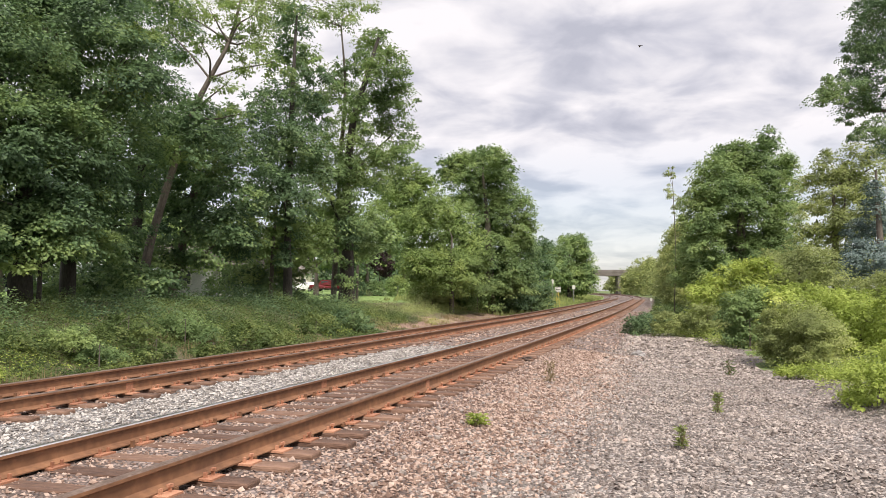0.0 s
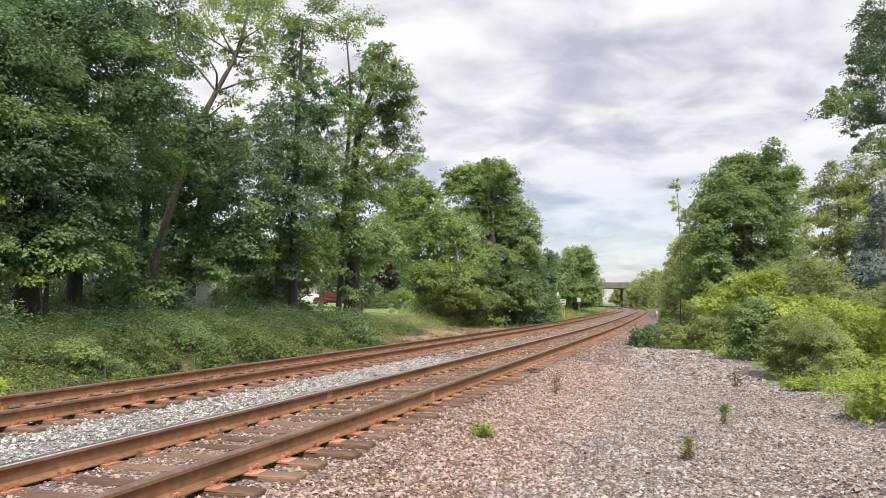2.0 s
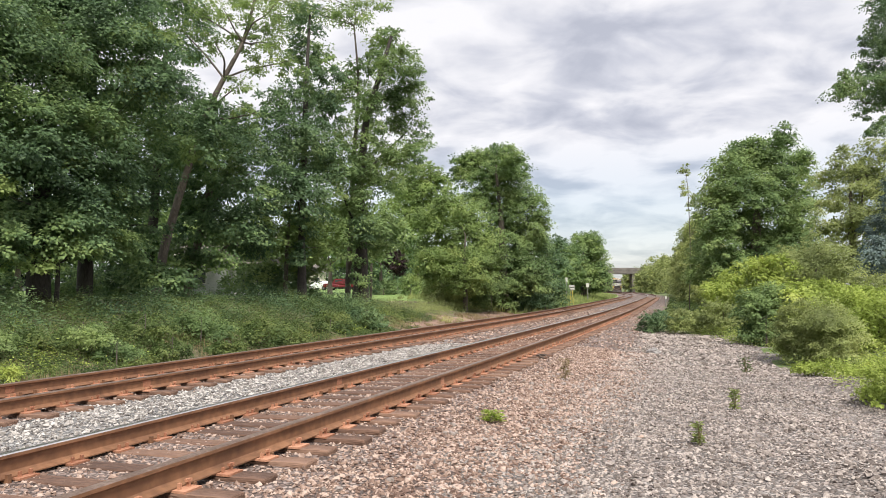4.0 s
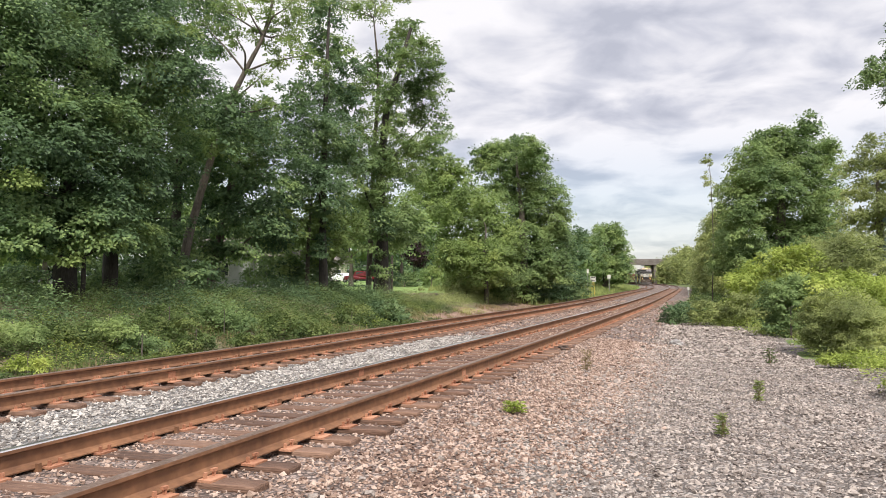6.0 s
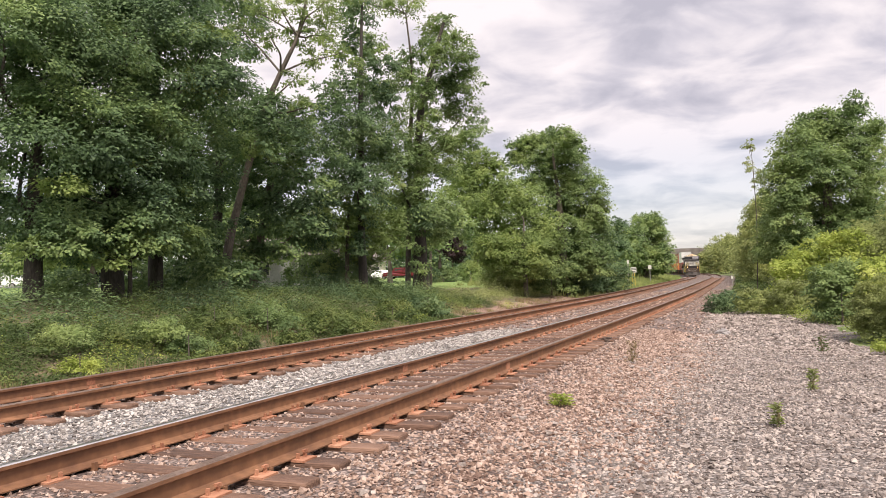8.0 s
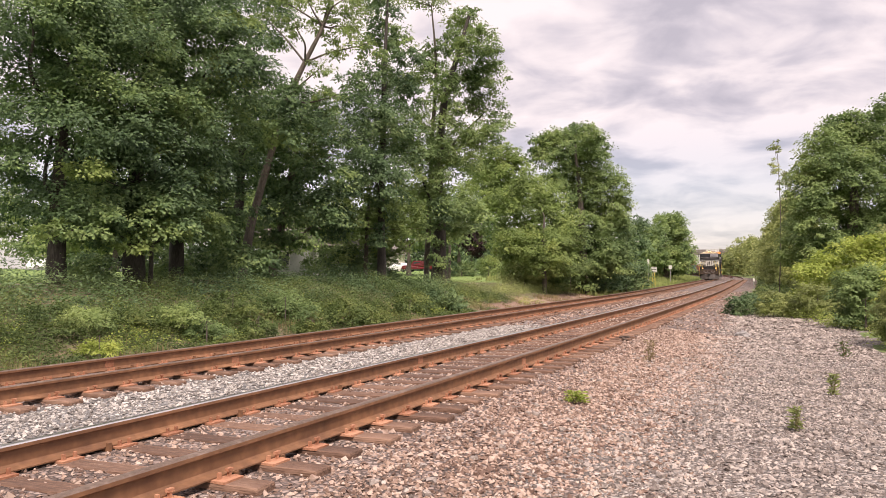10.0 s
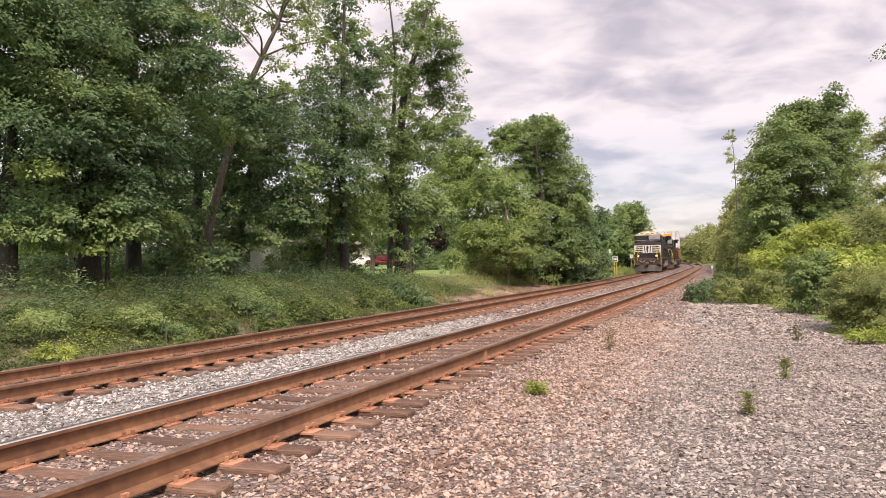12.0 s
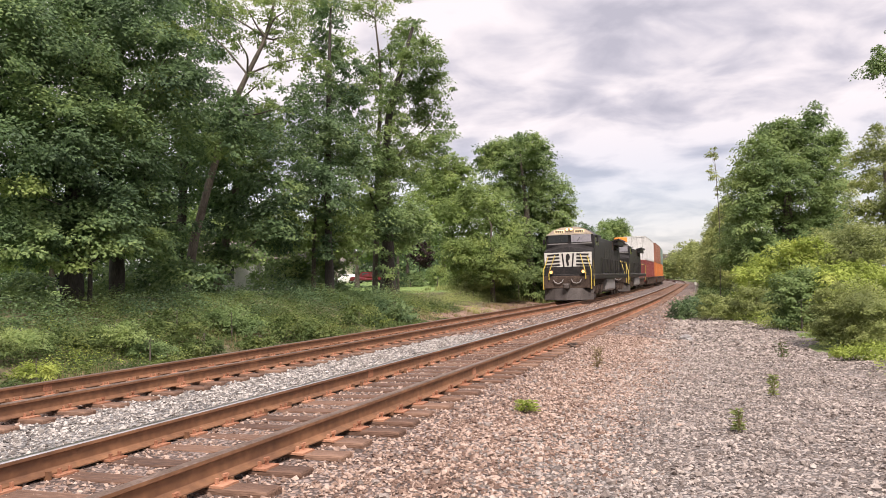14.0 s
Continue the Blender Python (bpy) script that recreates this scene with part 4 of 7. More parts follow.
tree("leafy green tree far behind the gardens", (-6.67, 138.00), [(-6.67, 138, 3.8)], 0.25,
     [(-6.75, 139.79, 5.94, 4.41, 3.95), (-9.87, 139.15, 4.03, 3.47, 2.77), (-3.55, 138.3, 4.22, 3.44, 2.76), (-6.3, 130.37, 2.67, 4.33, 1.73)],
     0.637, "ivy", 1.25, 0.31, "bark", 1, 52)
tree("leafy green tree far behind the gardens", (-0.43, 142.00), [(-0.43, 142, 3.87)], 0.25,
     [(-0.41, 134.22, 5.75, 4.23, 3.79), (-3.73, 145.48, 4.15, 3.62, 2.9), (2.73, 139.31, 4.24, 3.47, 2.78), (-0.45, 148.89, 2.87, 4.94, 1.98)],
     0.656, "ivy", 1.25, 0.31, "bark", 1, 53)
tree("leafy green tree far behind the gardens", (5.92, 140.00), [(5.92, 140, 3.83)], 0.25,
     [(5.73, 135.65, 5.8, 4.28, 3.83), (2.75, 140.29, 4.05, 3.49, 2.8), (8.66, 133.41, 4.11, 3.32, 2.66), (5.97, 141.21, 2.79, 4.69, 1.88)],
     0.647, "ivy", 1.25, 0.31, "bark", 1, 54)
tree("big round dense green tree beyond the gravel", (18.33, 46.00), [(18.33, 46, 3.16), (18.33, 46, 5.24), (18.54, 46, 8.02)], 0.35,
     [(18.94, 47.71, 8.45, 2.3, 2.06), (20.65, 47.91, 9.56, 1.51, 1.43), (16.27, 44.55, 7.47, 1.63, 1.63), (15.69, 44.61, 5.79, 1.56, 1.67), (18.25, 45.96, 5.93, 2.52, 1.98), (20.92, 47.3, 7.14, 1.65, 2.16), (21.34, 47.05, 4.98, 1.33, 2.34), (18.81, 48.3, 3.98, 3.21, 1.6), (15.06, 43.77, 4.06, 1.09, 1.45), (19.63, 45.95, 3.5, 2.29, 1.34), (19.81, 45.17, 10.45, 0.67, 0.82), (18.12, 46.53, 9.67, 1.16, 0.93), (20.29, 43.64, 8.0, 0.58, 1.23), (15.21, 45.18, 2.27, 1.5, 1.16), (16.08, 43.84, 2.24, 1.46, 1.13), (19.59, 48.43, 2.34, 1.61, 1.24), (20.55, 46.46, 2.3, 1.54, 1.19), (21.75, 46.04, 2.29, 1.53, 1.18)],
     0.167, "green", 1.56, 0.31, "bark", 4, 55)
tree("thin half bare sapling beside a round tree", (16.63, 54.00), [(16.8, 54, 4.72), (16.67, 54, 8.79), (16.55, 54, 10.0)], 0.03,
     [(16.7, 54.6, 9.8, 0.46, 0.55), (16.1, 53.2, 8.2, 0.43, 0.6), (17.6, 55.0, 7.4, 0.66, 0.85)],
     0.098, "olive", 0.75, 0.51, "bark", 3, 56)
tree("loose olive green tree behind the shrubs", (19.96, 38.00), [(19.96, 38, 3.69), (19.9, 38, 6.56)], 0.20,
     [(20.08, 38.78, 7.54, 1.13, 0.97), (20.46, 37.87, 6.25, 1.51, 1.41), (19.83, 39.45, 6.16, 1.15, 1.64), (19.6, 37.32, 4.49, 1.55, 1.39), (21.42, 37.55, 7.35, 1.4, 1.4), (21.4, 36.54, 4.98, 1.52, 1.82), (18.66, 37.7, 3.96, 0.94, 0.94), (19.58, 38.96, 2.57, 1.29, 1.18), (20.05, 37.11, 2.51, 1.23, 1.12), (21.57, 37.31, 2.52, 1.24, 1.13), (22.58, 36.67, 2.5, 1.22, 1.11)],
     0.145, "olive", 0.95, 0.45, "bark", 4, 57)
tree("tall grey green tree leaning over the verge", (14.21, 22.00), [(14.21, 22, 4.0), (13.88, 22, 6.49), (13.55, 22, 8.82)], 0.25,
     [(12.61, 21.53, 9.31, 0.75, 0.8), (13.09, 22.94, 8.62, 0.69, 0.61), (11.55, 21.37, 7.15, 0.64, 0.43), (11.1, 21.28, 6.8, 0.49, 0.32), (12.87, 22.85, 6.87, 0.76, 0.53), (12.21, 21.11, 5.8, 0.6, 0.35), (13.25, 21.52, 7.68, 1.07, 1.25), (13.8, 21.11, 8.83, 1.58, 1.58), (14.26, 22.07, 5.84, 1.28, 1.1), (12.89, 23.05, 7.96, 0.46, 0.38)],
     0.072, "ivy", 1.00, 0.36, "bark", 4, 58)
tree("blue grey spruce behind the shrubs", (19.33, 33.00), [(19.33, 33, 3.12), (19.23, 33, 5.12), (19.2, 33, 6.61)], 0.15,
     [(19.39, 33.32, 4.9, 0.66, 0.72), (19.77, 34.21, 3.96, 1.14, 0.62), (18.14, 31.58, 2.81, 1.36, 0.58), (18.69, 32.55, 1.99, 1.57, 0.54), (18.41, 31.84, 5.46, 0.37, 0.53)],
     0.108, "spruce", 1.30, 0.30, "bark", 4, 59)
# Lighter olive leaves put distance haze into the colour of this wood.
tree("green tree in the wood beside the bend", (59.30, 270.00), [(59.3, 270, 5.8)], 0.20,
     [(58.13, 264.69, 5.71, 3.96, 3.52), (54.07, 255.7, 4.02, 2.67, 2.38), (58.43, 256.53, 4.33, 2.68, 2.39), (62.94, 284.83, 7.77, 2.55, 2.27), (58.66, 280.99, 2.17, 2.67, 1.7), (59.63, 271.53, 2.14, 2.58, 1.64), (65.5, 284.16, 2.18, 2.7, 1.72)],
     0.873, "olive", 1.38, 0.31, "bark", 4, 60, group="trees beside the bend")
tree("leafy green thicket beside the bend", (57.52, 261.90), [(57.52, 261.9, 3.09)], 0.05,
     [(53.2, 258.22, 5.6, 3.09, 2.57), (59.27, 269.88, 4.57, 3.23, 2.24), (62.25, 266.92, 5.14, 3.19, 2.66)],
     0.941, "olive", 1.00, 0.36, "bark", 1, 61, group="thickets beside the bend", name="shrub", category="shrub")
tree("green tree in the wood beside the bend", (52.14, 220.00), [(52.14, 220, 6.12)], 0.20,
     [(52.77, 222.69, 6.18, 4.07, 3.7), (51.33, 226.11, 4.55, 2.89, 2.63), (56.04, 226.92, 4.91, 2.9, 2.64), (51.25, 214.77, 7.63, 2.35, 2.14), (50.28, 224.76, 1.99, 2.61, 1.36), (54.62, 230.5, 2.01, 2.68, 1.39), (55.14, 220.34, 1.97, 2.56, 1.33)],
     0.711, "olive", 1.38, 0.31, "bark", 4, 62, group="trees beside the bend")
tree("leafy green thicket beside the bend", (50.57, 213.40), [(50.57, 213.4, 2.76)], 0.05,
     [(47.34, 214.84, 4.87, 3.14, 2.14), (53.36, 225.17, 4.03, 3.29, 1.87), (52.28, 206.15, 4.26, 3.01, 2.05)],
     0.767, "olive", 1.00, 0.36, "bark", 1, 63, group="thickets beside the bend", name="shrub", category="shrub")
tree("green tree in the wood beside the bend", (43.37, 170.00), [(43.37, 170, 5.92)], 0.20,
     [(45.52, 178.44, 6.15, 2.96, 3.26), (41.94, 170.44, 4.52, 1.98, 2.18), (42.72, 161.73, 4.62, 1.88, 2.07), (42.74, 166.55, 7.21, 1.66, 1.83), (42.97, 176.82, 1.84, 1.87, 1.07), (41.35, 162.09, 1.79, 1.71, 0.98), (47.89, 179.24, 1.84, 1.89, 1.08)],
     0.550, "olive", 1.38, 0.31, "bark", 4, 64, group="trees beside the bend")
tree("leafy green thicket beside the bend", (42.07, 164.90), [(42.07, 164.9, 2.42)], 0.05,
     [(37.57, 156.54, 3.9, 2.08, 1.56), (42.15, 165.24, 3.3, 2.19, 1.37), (43.93, 162.59, 3.63, 2.16, 1.62)],
     0.592, "olive", 1.00, 0.36, "bark", 1, 65, group="thickets beside the bend", name="shrub", category="shrub")
tree("green tree in the wood beside the bend", (37.62, 140.00), [(37.62, 140, 4.68)], 0.20,
     [(39.4, 146.64, 4.84, 2.68, 3.17), (37.0, 143.02, 3.35, 1.83, 2.16), (37.14, 133.3, 3.47, 1.7, 2.01), (38.37, 141.95, 6.12, 1.56, 1.84), (35.65, 139.57, 1.59, 1.62, 1.69), (39.09, 145.47, 1.6, 1.69, 1.76), (37.72, 133.77, 1.58, 1.55, 1.62)],
     0.453, "olive", 1.38, 0.31, "bark", 4, 66, group="trees beside the bend")
tree("leafy green thicket beside the bend", (36.49, 135.80), [(36.49, 135.8, 2.22)], 0.05,
     [(33.9, 134.5, 3.53, 1.97, 2.46), (34.96, 130.13, 2.87, 1.9, 2.16), (38.8, 136.01, 3.25, 1.99, 2.48)],
     0.488, "olive", 1.00, 0.36, "bark", 1, 67, group="thickets beside the bend", name="shrub", category="shrub")
tree("green tree in the wood beside the bend", (31.95, 112.00), [(31.95, 112, 5.18)], 0.20,
     [(31.9, 111.8, 5.17, 2.04, 3.16), (32.04, 116.37, 3.84, 1.49, 2.3), (33.71, 114.18, 4.08, 1.46, 2.26), (32.59, 113.58, 6.69, 1.24, 1.92), (32.09, 117.97, 1.43, 1.37, 1.42), (32.64, 114.42, 1.43, 1.33, 1.38), (32.05, 107.36, 1.42, 1.25, 1.3)],
     0.362, "olive", 1.38, 0.31, "bark", 4, 68, group="trees beside the bend")
tree("leafy green thicket beside the bend", (30.99, 108.64), [(30.99, 108.64, 2.03)], 0.05,
     [(29.45, 109.62, 3.11, 1.6, 2.0), (31.09, 108.97, 2.61, 1.59, 1.81), (34.14, 113.08, 2.91, 1.65, 2.07)],
     0.390, "olive", 1.00, 0.36, "bark", 1, 69, group="thickets beside the bend", name="shrub", category="shrub")
tree("green tree in the wood beside the bend", (27.84, 92.00), [(27.84, 92, 6.08)], 0.20,
     [(27.47, 90.77, 6.02, 1.81, 3.16), (27.52, 94.31, 4.71, 1.32, 2.3), (28.27, 90.17, 4.84, 1.26, 2.2), (29.47, 96.79, 7.86, 1.16, 2.02), (27.22, 94.48, 1.3, 1.2, 1.14), (27.71, 91.57, 1.3, 1.16, 1.11), (28.22, 88.99, 1.3, 1.13, 1.07)],
     0.297, "olive", 1.38, 0.31, "bark", 4, 70, group="trees beside the bend")
tree("leafy green thicket beside the bend", (27.01, 89.24), [(27.01, 89.24, 1.89)], 0.05,
     [(24.69, 86.78, 2.73, 1.38, 1.58), (27.09, 89.52, 2.37, 1.43, 1.49), (29.46, 91.85, 2.61, 1.46, 1.68)],
     0.321, "olive", 1.00, 0.36, "bark", 1, 71, group="thickets beside the bend", name="shrub", category="shrub")
tree("green tree in the wood beside the bend", (25.20, 78.00), [(25.2, 78, 5.64)], 0.20,
     [(26.15, 80.95, 5.81, 1.61, 3.36), (23.0, 73.69, 4.01, 1.03, 2.14), (25.26, 75.65, 4.37, 1.06, 2.2), (24.24, 74.63, 6.86, 0.89, 1.86), (24.65, 79.88, 1.22, 1.01, 0.96), (24.66, 76.34, 1.22, 0.97, 0.92), (26.54, 78.64, 1.22, 1.0, 0.95)],
     0.252, "olive", 1.38, 0.31, "bark", 4, 72, group="trees beside the bend")
tree("leafy green thicket beside the bend", (24.44, 75.66), [(24.44, 75.66, 1.8)], 0.05,
     [(23.05, 75.6, 2.54, 1.2, 1.38), (23.9, 73.99, 2.18, 1.18, 1.23), (25.14, 73.7, 2.34, 1.17, 1.35)],
     0.272, "olive", 1.00, 0.36, "bark", 1, 73, group="thickets beside the bend", name="shrub", category="shrub")
tree("green tree in the wood beside the bend", (64.57, 310.00), [(64.57, 310, 5.3)], 0.20,
     [(67.43, 323.69, 5.48, 4.3, 3.22), (62.47, 310.72, 3.9, 2.89, 2.17), (68.14, 316.12, 4.23, 2.94, 2.2), (66.18, 315.87, 6.81, 2.52, 1.89), (62.03, 312.25, 2.26, 2.64, 1.89), (64.75, 310.85, 2.26, 2.63, 1.88), (63.81, 292.78, 2.2, 2.47, 1.77)],
     1.002, "olive", 1.38, 0.31, "bark", 4, 74, group="trees beside the bend")
tree("leafy green thicket beside the bend", (62.64, 300.70), [(62.64, 300.7, 3.36)], 0.05,
     [(57.11, 291.04, 6.15, 3.09, 2.9), (60.2, 289.02, 4.81, 3.07, 2.4), (67.49, 306.23, 5.71, 3.25, 3.05)],
     1.080, "olive", 1.00, 0.36, "bark", 1, 75, group="thickets beside the bend", name="shrub", category="shrub")
tree("green tree in the wood beside the bend", (22.46, 66.00), [(22.46, 66, 3.48)], 0.20,
     [(23.24, 68.26, 3.55, 1.47, 2.27), (22.87, 69.59, 2.55, 1.05, 1.62), (23.72, 67.35, 2.71, 1.02, 1.57), (23.15, 67.63, 4.55, 0.88, 1.35), (20.42, 62.88, 1.15, 0.86, 0.76), (21.98, 64.59, 1.15, 0.89, 0.78), (23.66, 66.46, 1.14, 0.91, 0.8)],
     0.188, "olive", 1.38, 0.31, "bark", 4, 76, group="trees beside the bend")
tree("leafy green thicket beside the bend", (21.79, 64.02), [(21.79, 64.02, 1.72)], 0.05,
     [(21.19, 66.07, 2.38, 1.14, 1.21), (21.92, 64.39, 2.06, 1.11, 1.07), (22.39, 62.18, 2.18, 1.07, 1.14)],
     0.203, "olive", 1.00, 0.36, "bark", 1, 77, group="thickets beside the bend", name="shrub", category="shrub")
tree("green tree in the wood beside the bend", (34.05, 120.00), [(34.05, 120, 2.56)], 0.20,
     [(33.74, 118.91, 2.55, 1.97, 1.58), (34.5, 125.58, 1.86, 1.46, 1.17), (35.21, 120.24, 1.98, 1.4, 1.12), (35.53, 124.53, 3.36, 1.24, 0.99), (32.14, 118.28, 1.47, 1.25, 1.43), (34.32, 120.94, 1.47, 1.28, 1.46), (35.02, 118.38, 1.47, 1.25, 1.43)],
     0.388, "olive", 1.38, 0.31, "bark", 4, 78, group="trees beside the bend")
tree("leafy green thicket beside the bend", (33.03, 116.40), [(33.03, 116.4, 2.08)], 0.05,
     [(32.74, 121.87, 3.32, 1.62, 2.23), (31.45, 110.82, 2.63, 1.47, 1.84), (36.44, 121.92, 3.04, 1.62, 2.23)],
     0.418, "olive", 1.00, 0.36, "bark", 1, 79, group="thickets beside the bend", name="shrub", category="shrub")
tree("green tree in the wood beside the bend", (27.92, 90.00), [(27.92, 90, 2.58)], 0.20,
     [(28.66, 92.38, 2.61, 1.92, 1.53), (25.45, 85.15, 1.87, 1.24, 0.99), (27.43, 85.33, 2.0, 1.24, 0.99), (28.38, 90.95, 3.28, 1.13, 0.91), (26.81, 90.86, 1.29, 1.2, 1.1), (27.05, 87.22, 1.29, 1.15, 1.05), (29.73, 91.39, 1.29, 1.21, 1.1)],
     0.291, "olive", 1.38, 0.31, "bark", 4, 80, group="trees beside the bend")
tree("leafy green thicket beside the bend", (27.08, 87.30), [(27.08, 87.3, 1.88)], 0.05,
     [(25.24, 86.66, 2.73, 1.44, 1.58), (26.2, 84.48, 2.31, 1.4, 1.4), (30.05, 91.33, 2.6, 1.52, 1.67)],
     0.314, "olive", 1.00, 0.36, "bark", 1, 81, group="thickets beside the bend", name="shrub", category="shrub")
tree("tall olive green arching shrub", (14.29, 30.00), [(14.29, 30, 2.05)], 0.03,
     [(15.08, 31.67, 2.21, 1.58, 0.95), (14.03, 31.19, 2.08, 1.04, 0.78), (14.71, 29.05, 1.81, 0.84, 0.96), (14.7, 31.61, 1.38, 1.57, 0.66)],
     0.130, "olive", 1.00, 0.40, "bark", 3, 82, group="shrubs beside the gravel", name="shrub", category="shrub")
tree("bright yellow green leafy shrub", (12.31, 31.00), [(12.31, 31, 1.72)], 0.03,
     [(12.05, 30.36, 1.83, 1.11, 0.5), (12.34, 29.42, 2.15, 0.88, 0.39), (11.53, 31.45, 1.37, 0.94, 0.57), (10.44, 30.33, 1.14, 0.76, 0.35)],
     0.152, "fresh", 1.00, 0.40, "bark", 3, 83, group="shrubs beside the gravel", name="shrub", category="shrub")
tree("dense dark green shrub with bright shoots", (8.57, 21.00), [(8.57, 21, 0.47)], 0.03,
     [(8.72, 21.55, 0.53, 0.64, 0.68), (9.29, 21.94, 0.85, 0.73, 0.55), (8.41, 21.59, 0.77, 0.54, 0.45)],
     0.114, "green", 1.10, 0.40, "bark", 3, 84, group="shrubs beside the gravel", name="shrub", category="shrub")
tree("bright yellow green shrub with broad leaves", (10.69, 23.00), [(10.69, 23, 0.91)], 0.03,
     [(9.65, 21.83, 1.01, 0.91, 0.4), (11.18, 22.93, 1.0, 0.95, 0.46), (10.65, 22.9, 1.17, 0.57, 0.27), (9.45, 22.94, 1.17, 0.65, 0.27)],
     0.137, "fresh", 1.00, 0.40, "bark", 3, 85, group="shrubs beside the gravel", name="shrub", category="shrub")
tree("feathery soft green bush", (7.86, 16.50), [(7.86, 16.5, 0.39)], 0.03,
     [(7.9, 16.71, 0.45, 0.78, 0.5), (7.87, 15.9, 0.25, 0.61, 0.48), (7.45, 16.71, 0.26, 0.47, 0.39)],
     0.063, "olive", 1.30, 0.40, "bark", 3, 86, group="shrubs beside the gravel", name="shrub", category="shrub")
tree("leafy green bush among dry stems", (9.44, 17.00), [(9.44, 17, 0.62)], 0.03,
     [(9.26, 17.13, 0.68, 0.71, 0.48), (10.07, 17.54, 0.4, 0.73, 0.67), (9.96, 16.38, 0.71, 0.68, 0.68), (8.91, 16.96, 0.3, 0.48, 0.39)],
     0.083, "fresh", 1.00, 0.40, "bark", 3, 87, group="shrubs beside the gravel", name="shrub", category="shrub")
tree("light green bushy weed by the gravel", (5.94, 10.20), [(5.94, 10.2, -0.12)], 0.03,
     [(5.7, 9.86, -0.03, 0.38, 0.36), (6.42, 10.43, 0.05, 0.52, 0.52), (5.79, 10.42, -0.26, 0.31, 0.22)],
     0.067, "fresh", 0.90, 0.40, "bark", 3, 88, group="shrubs beside the gravel", name="shrub", category="shrub")
tree("pale green low shrub on the verge", (9.50, 27.00), [(9.5, 27, 0.24)], 0.03,
     [(9.58, 27.23, 0.33, 0.81, 0.41), (9.05, 27.82, 0.1, 0.6, 0.32), (10.58, 27.7, -0.1, 0.69, 0.37)],
     0.117, "olive", 1.00, 0.40, "bark", 3, 89, group="shrubs beside the gravel", name="shrub", category="shrub")
tree("small dark green shrub on bare gravel", (7.57, 29.00), [(7.57, 29, -0.12)], 0.03,
     [(7.36, 28.59, 0.01, 0.47, 0.33), (8.06, 29.59, 0.07, 0.44, 0.32), (7.19, 29.06, -0.17, 0.24, 0.17)],
     0.110, "ivy", 1.00, 0.40, "bark", 3, 90, group="shrubs beside the gravel", name="shrub", category="shrub")
tree("small olive shrub on bare gravel", (8.52, 28.50), [(8.52, 28.5, 0.01)], 0.03,
     [(8.21, 27.81, 0.15, 0.51, 0.32), (9.36, 29.81, 0.02, 0.4, 0.3)],
     0.108, "olive", 1.00, 0.40, "bark", 3, 91, group="shrubs beside the gravel", name="shrub", category="shrub")
tree("low leafy plants at the gravel edge", (7.0, 13.60), [(7.0, 13.6, -0.2)], 0.03,
     [(6.9, 13.7, -0.22, 0.4, 0.16), (7.0, 13.0, -0.2, 0.42, 0.16), (6.6, 14.3, -0.24, 0.3, 0.12), (7.5, 13.4, -0.18, 0.45, 0.2)],
     0.060, "fresh", 0.80, 0.40, "bark", 3, 92, group="shrubs beside the gravel", name="shrub", category="shrub")
tree("dense green shrub below a spruce", (15.03, 26.00), [(15.03, 26, 1.06)], 0.03,
     [(15.43, 27.41, 1.16, 0.86, 0.68), (15.7, 26.13, 1.26, 0.95, 0.87), (13.83, 25.88, 1.16, 0.64, 0.52), (16.28, 25.81, 1.16, 0.94, 0.86)],
     0.113, "olive", 1.00, 0.40, "bark", 3, 93, group="shrubs beside the gravel", name="shrub", category="shrub")
tree("bright green shrub among taller shrubs", (11.39, 22.00), [(11.39, 22, 0.68)], 0.03,
     [(10.9, 21.36, 0.78, 0.64, 0.46), (12.27, 22.71, 0.92, 0.68, 0.49)],
     0.108, "fresh", 1.00, 0.40, "bark", 3, 94, group="shrubs beside the gravel", name="shrub", category="shrub")
tree("leafy green shrub at the foot of the trees", (-0.75, 52.00), [(-0.75, 52, 1.24)], 0.04,
     [(-0.75, 52.24, 1.24, 1.13, 0.65), (-1.68, 54.41, 1.04, 0.9, 0.5), (0.11, 50.41, 1.09, 0.84, 0.5)],
     0.165, "olive", 1.10, 0.36, "bark", 1, 95, group="shrubs along the bank", name="shrub", category="shrub")
tree("leafy green shrub at the foot of the trees", (0.64, 53.00), [(0.64, 53, 1.24)], 0.04,
     [(0.66, 54.36, 1.24, 1.17, 0.68), (-0.25, 54.39, 1.04, 0.9, 0.5), (1.53, 53.29, 1.08, 0.88, 0.53)],
     0.168, "green", 1.10, 0.36, "bark", 1, 96, group="shrubs along the bank", name="shrub", category="shrub")
tree("leafy green shrub at the foot of the trees", (2.58, 56.00), [(2.58, 56, 1.24)], 0.04,
     [(2.63, 57.09, 1.24, 1.23, 0.71), (1.64, 55.58, 1.03, 0.92, 0.51), (3.52, 56.12, 1.07, 0.93, 0.56)],
     0.178, "green", 1.10, 0.36, "bark", 1, 97, group="shrubs along the bank", name="shrub", category="shrub")
tree("leafy green shrub at the foot of the trees", (7.54, 64.00), [(7.54, 64, 1.24)], 0.04,
     [(7.91, 67.18, 1.23, 1.45, 0.84), (6.73, 66.52, 0.98, 1.1, 0.61), (8.19, 60.93, 1.05, 1.01, 0.61)],
     0.203, "ivy", 1.10, 0.36, "bark", 1, 98, group="shrubs along the bank", name="shrub", category="shrub")
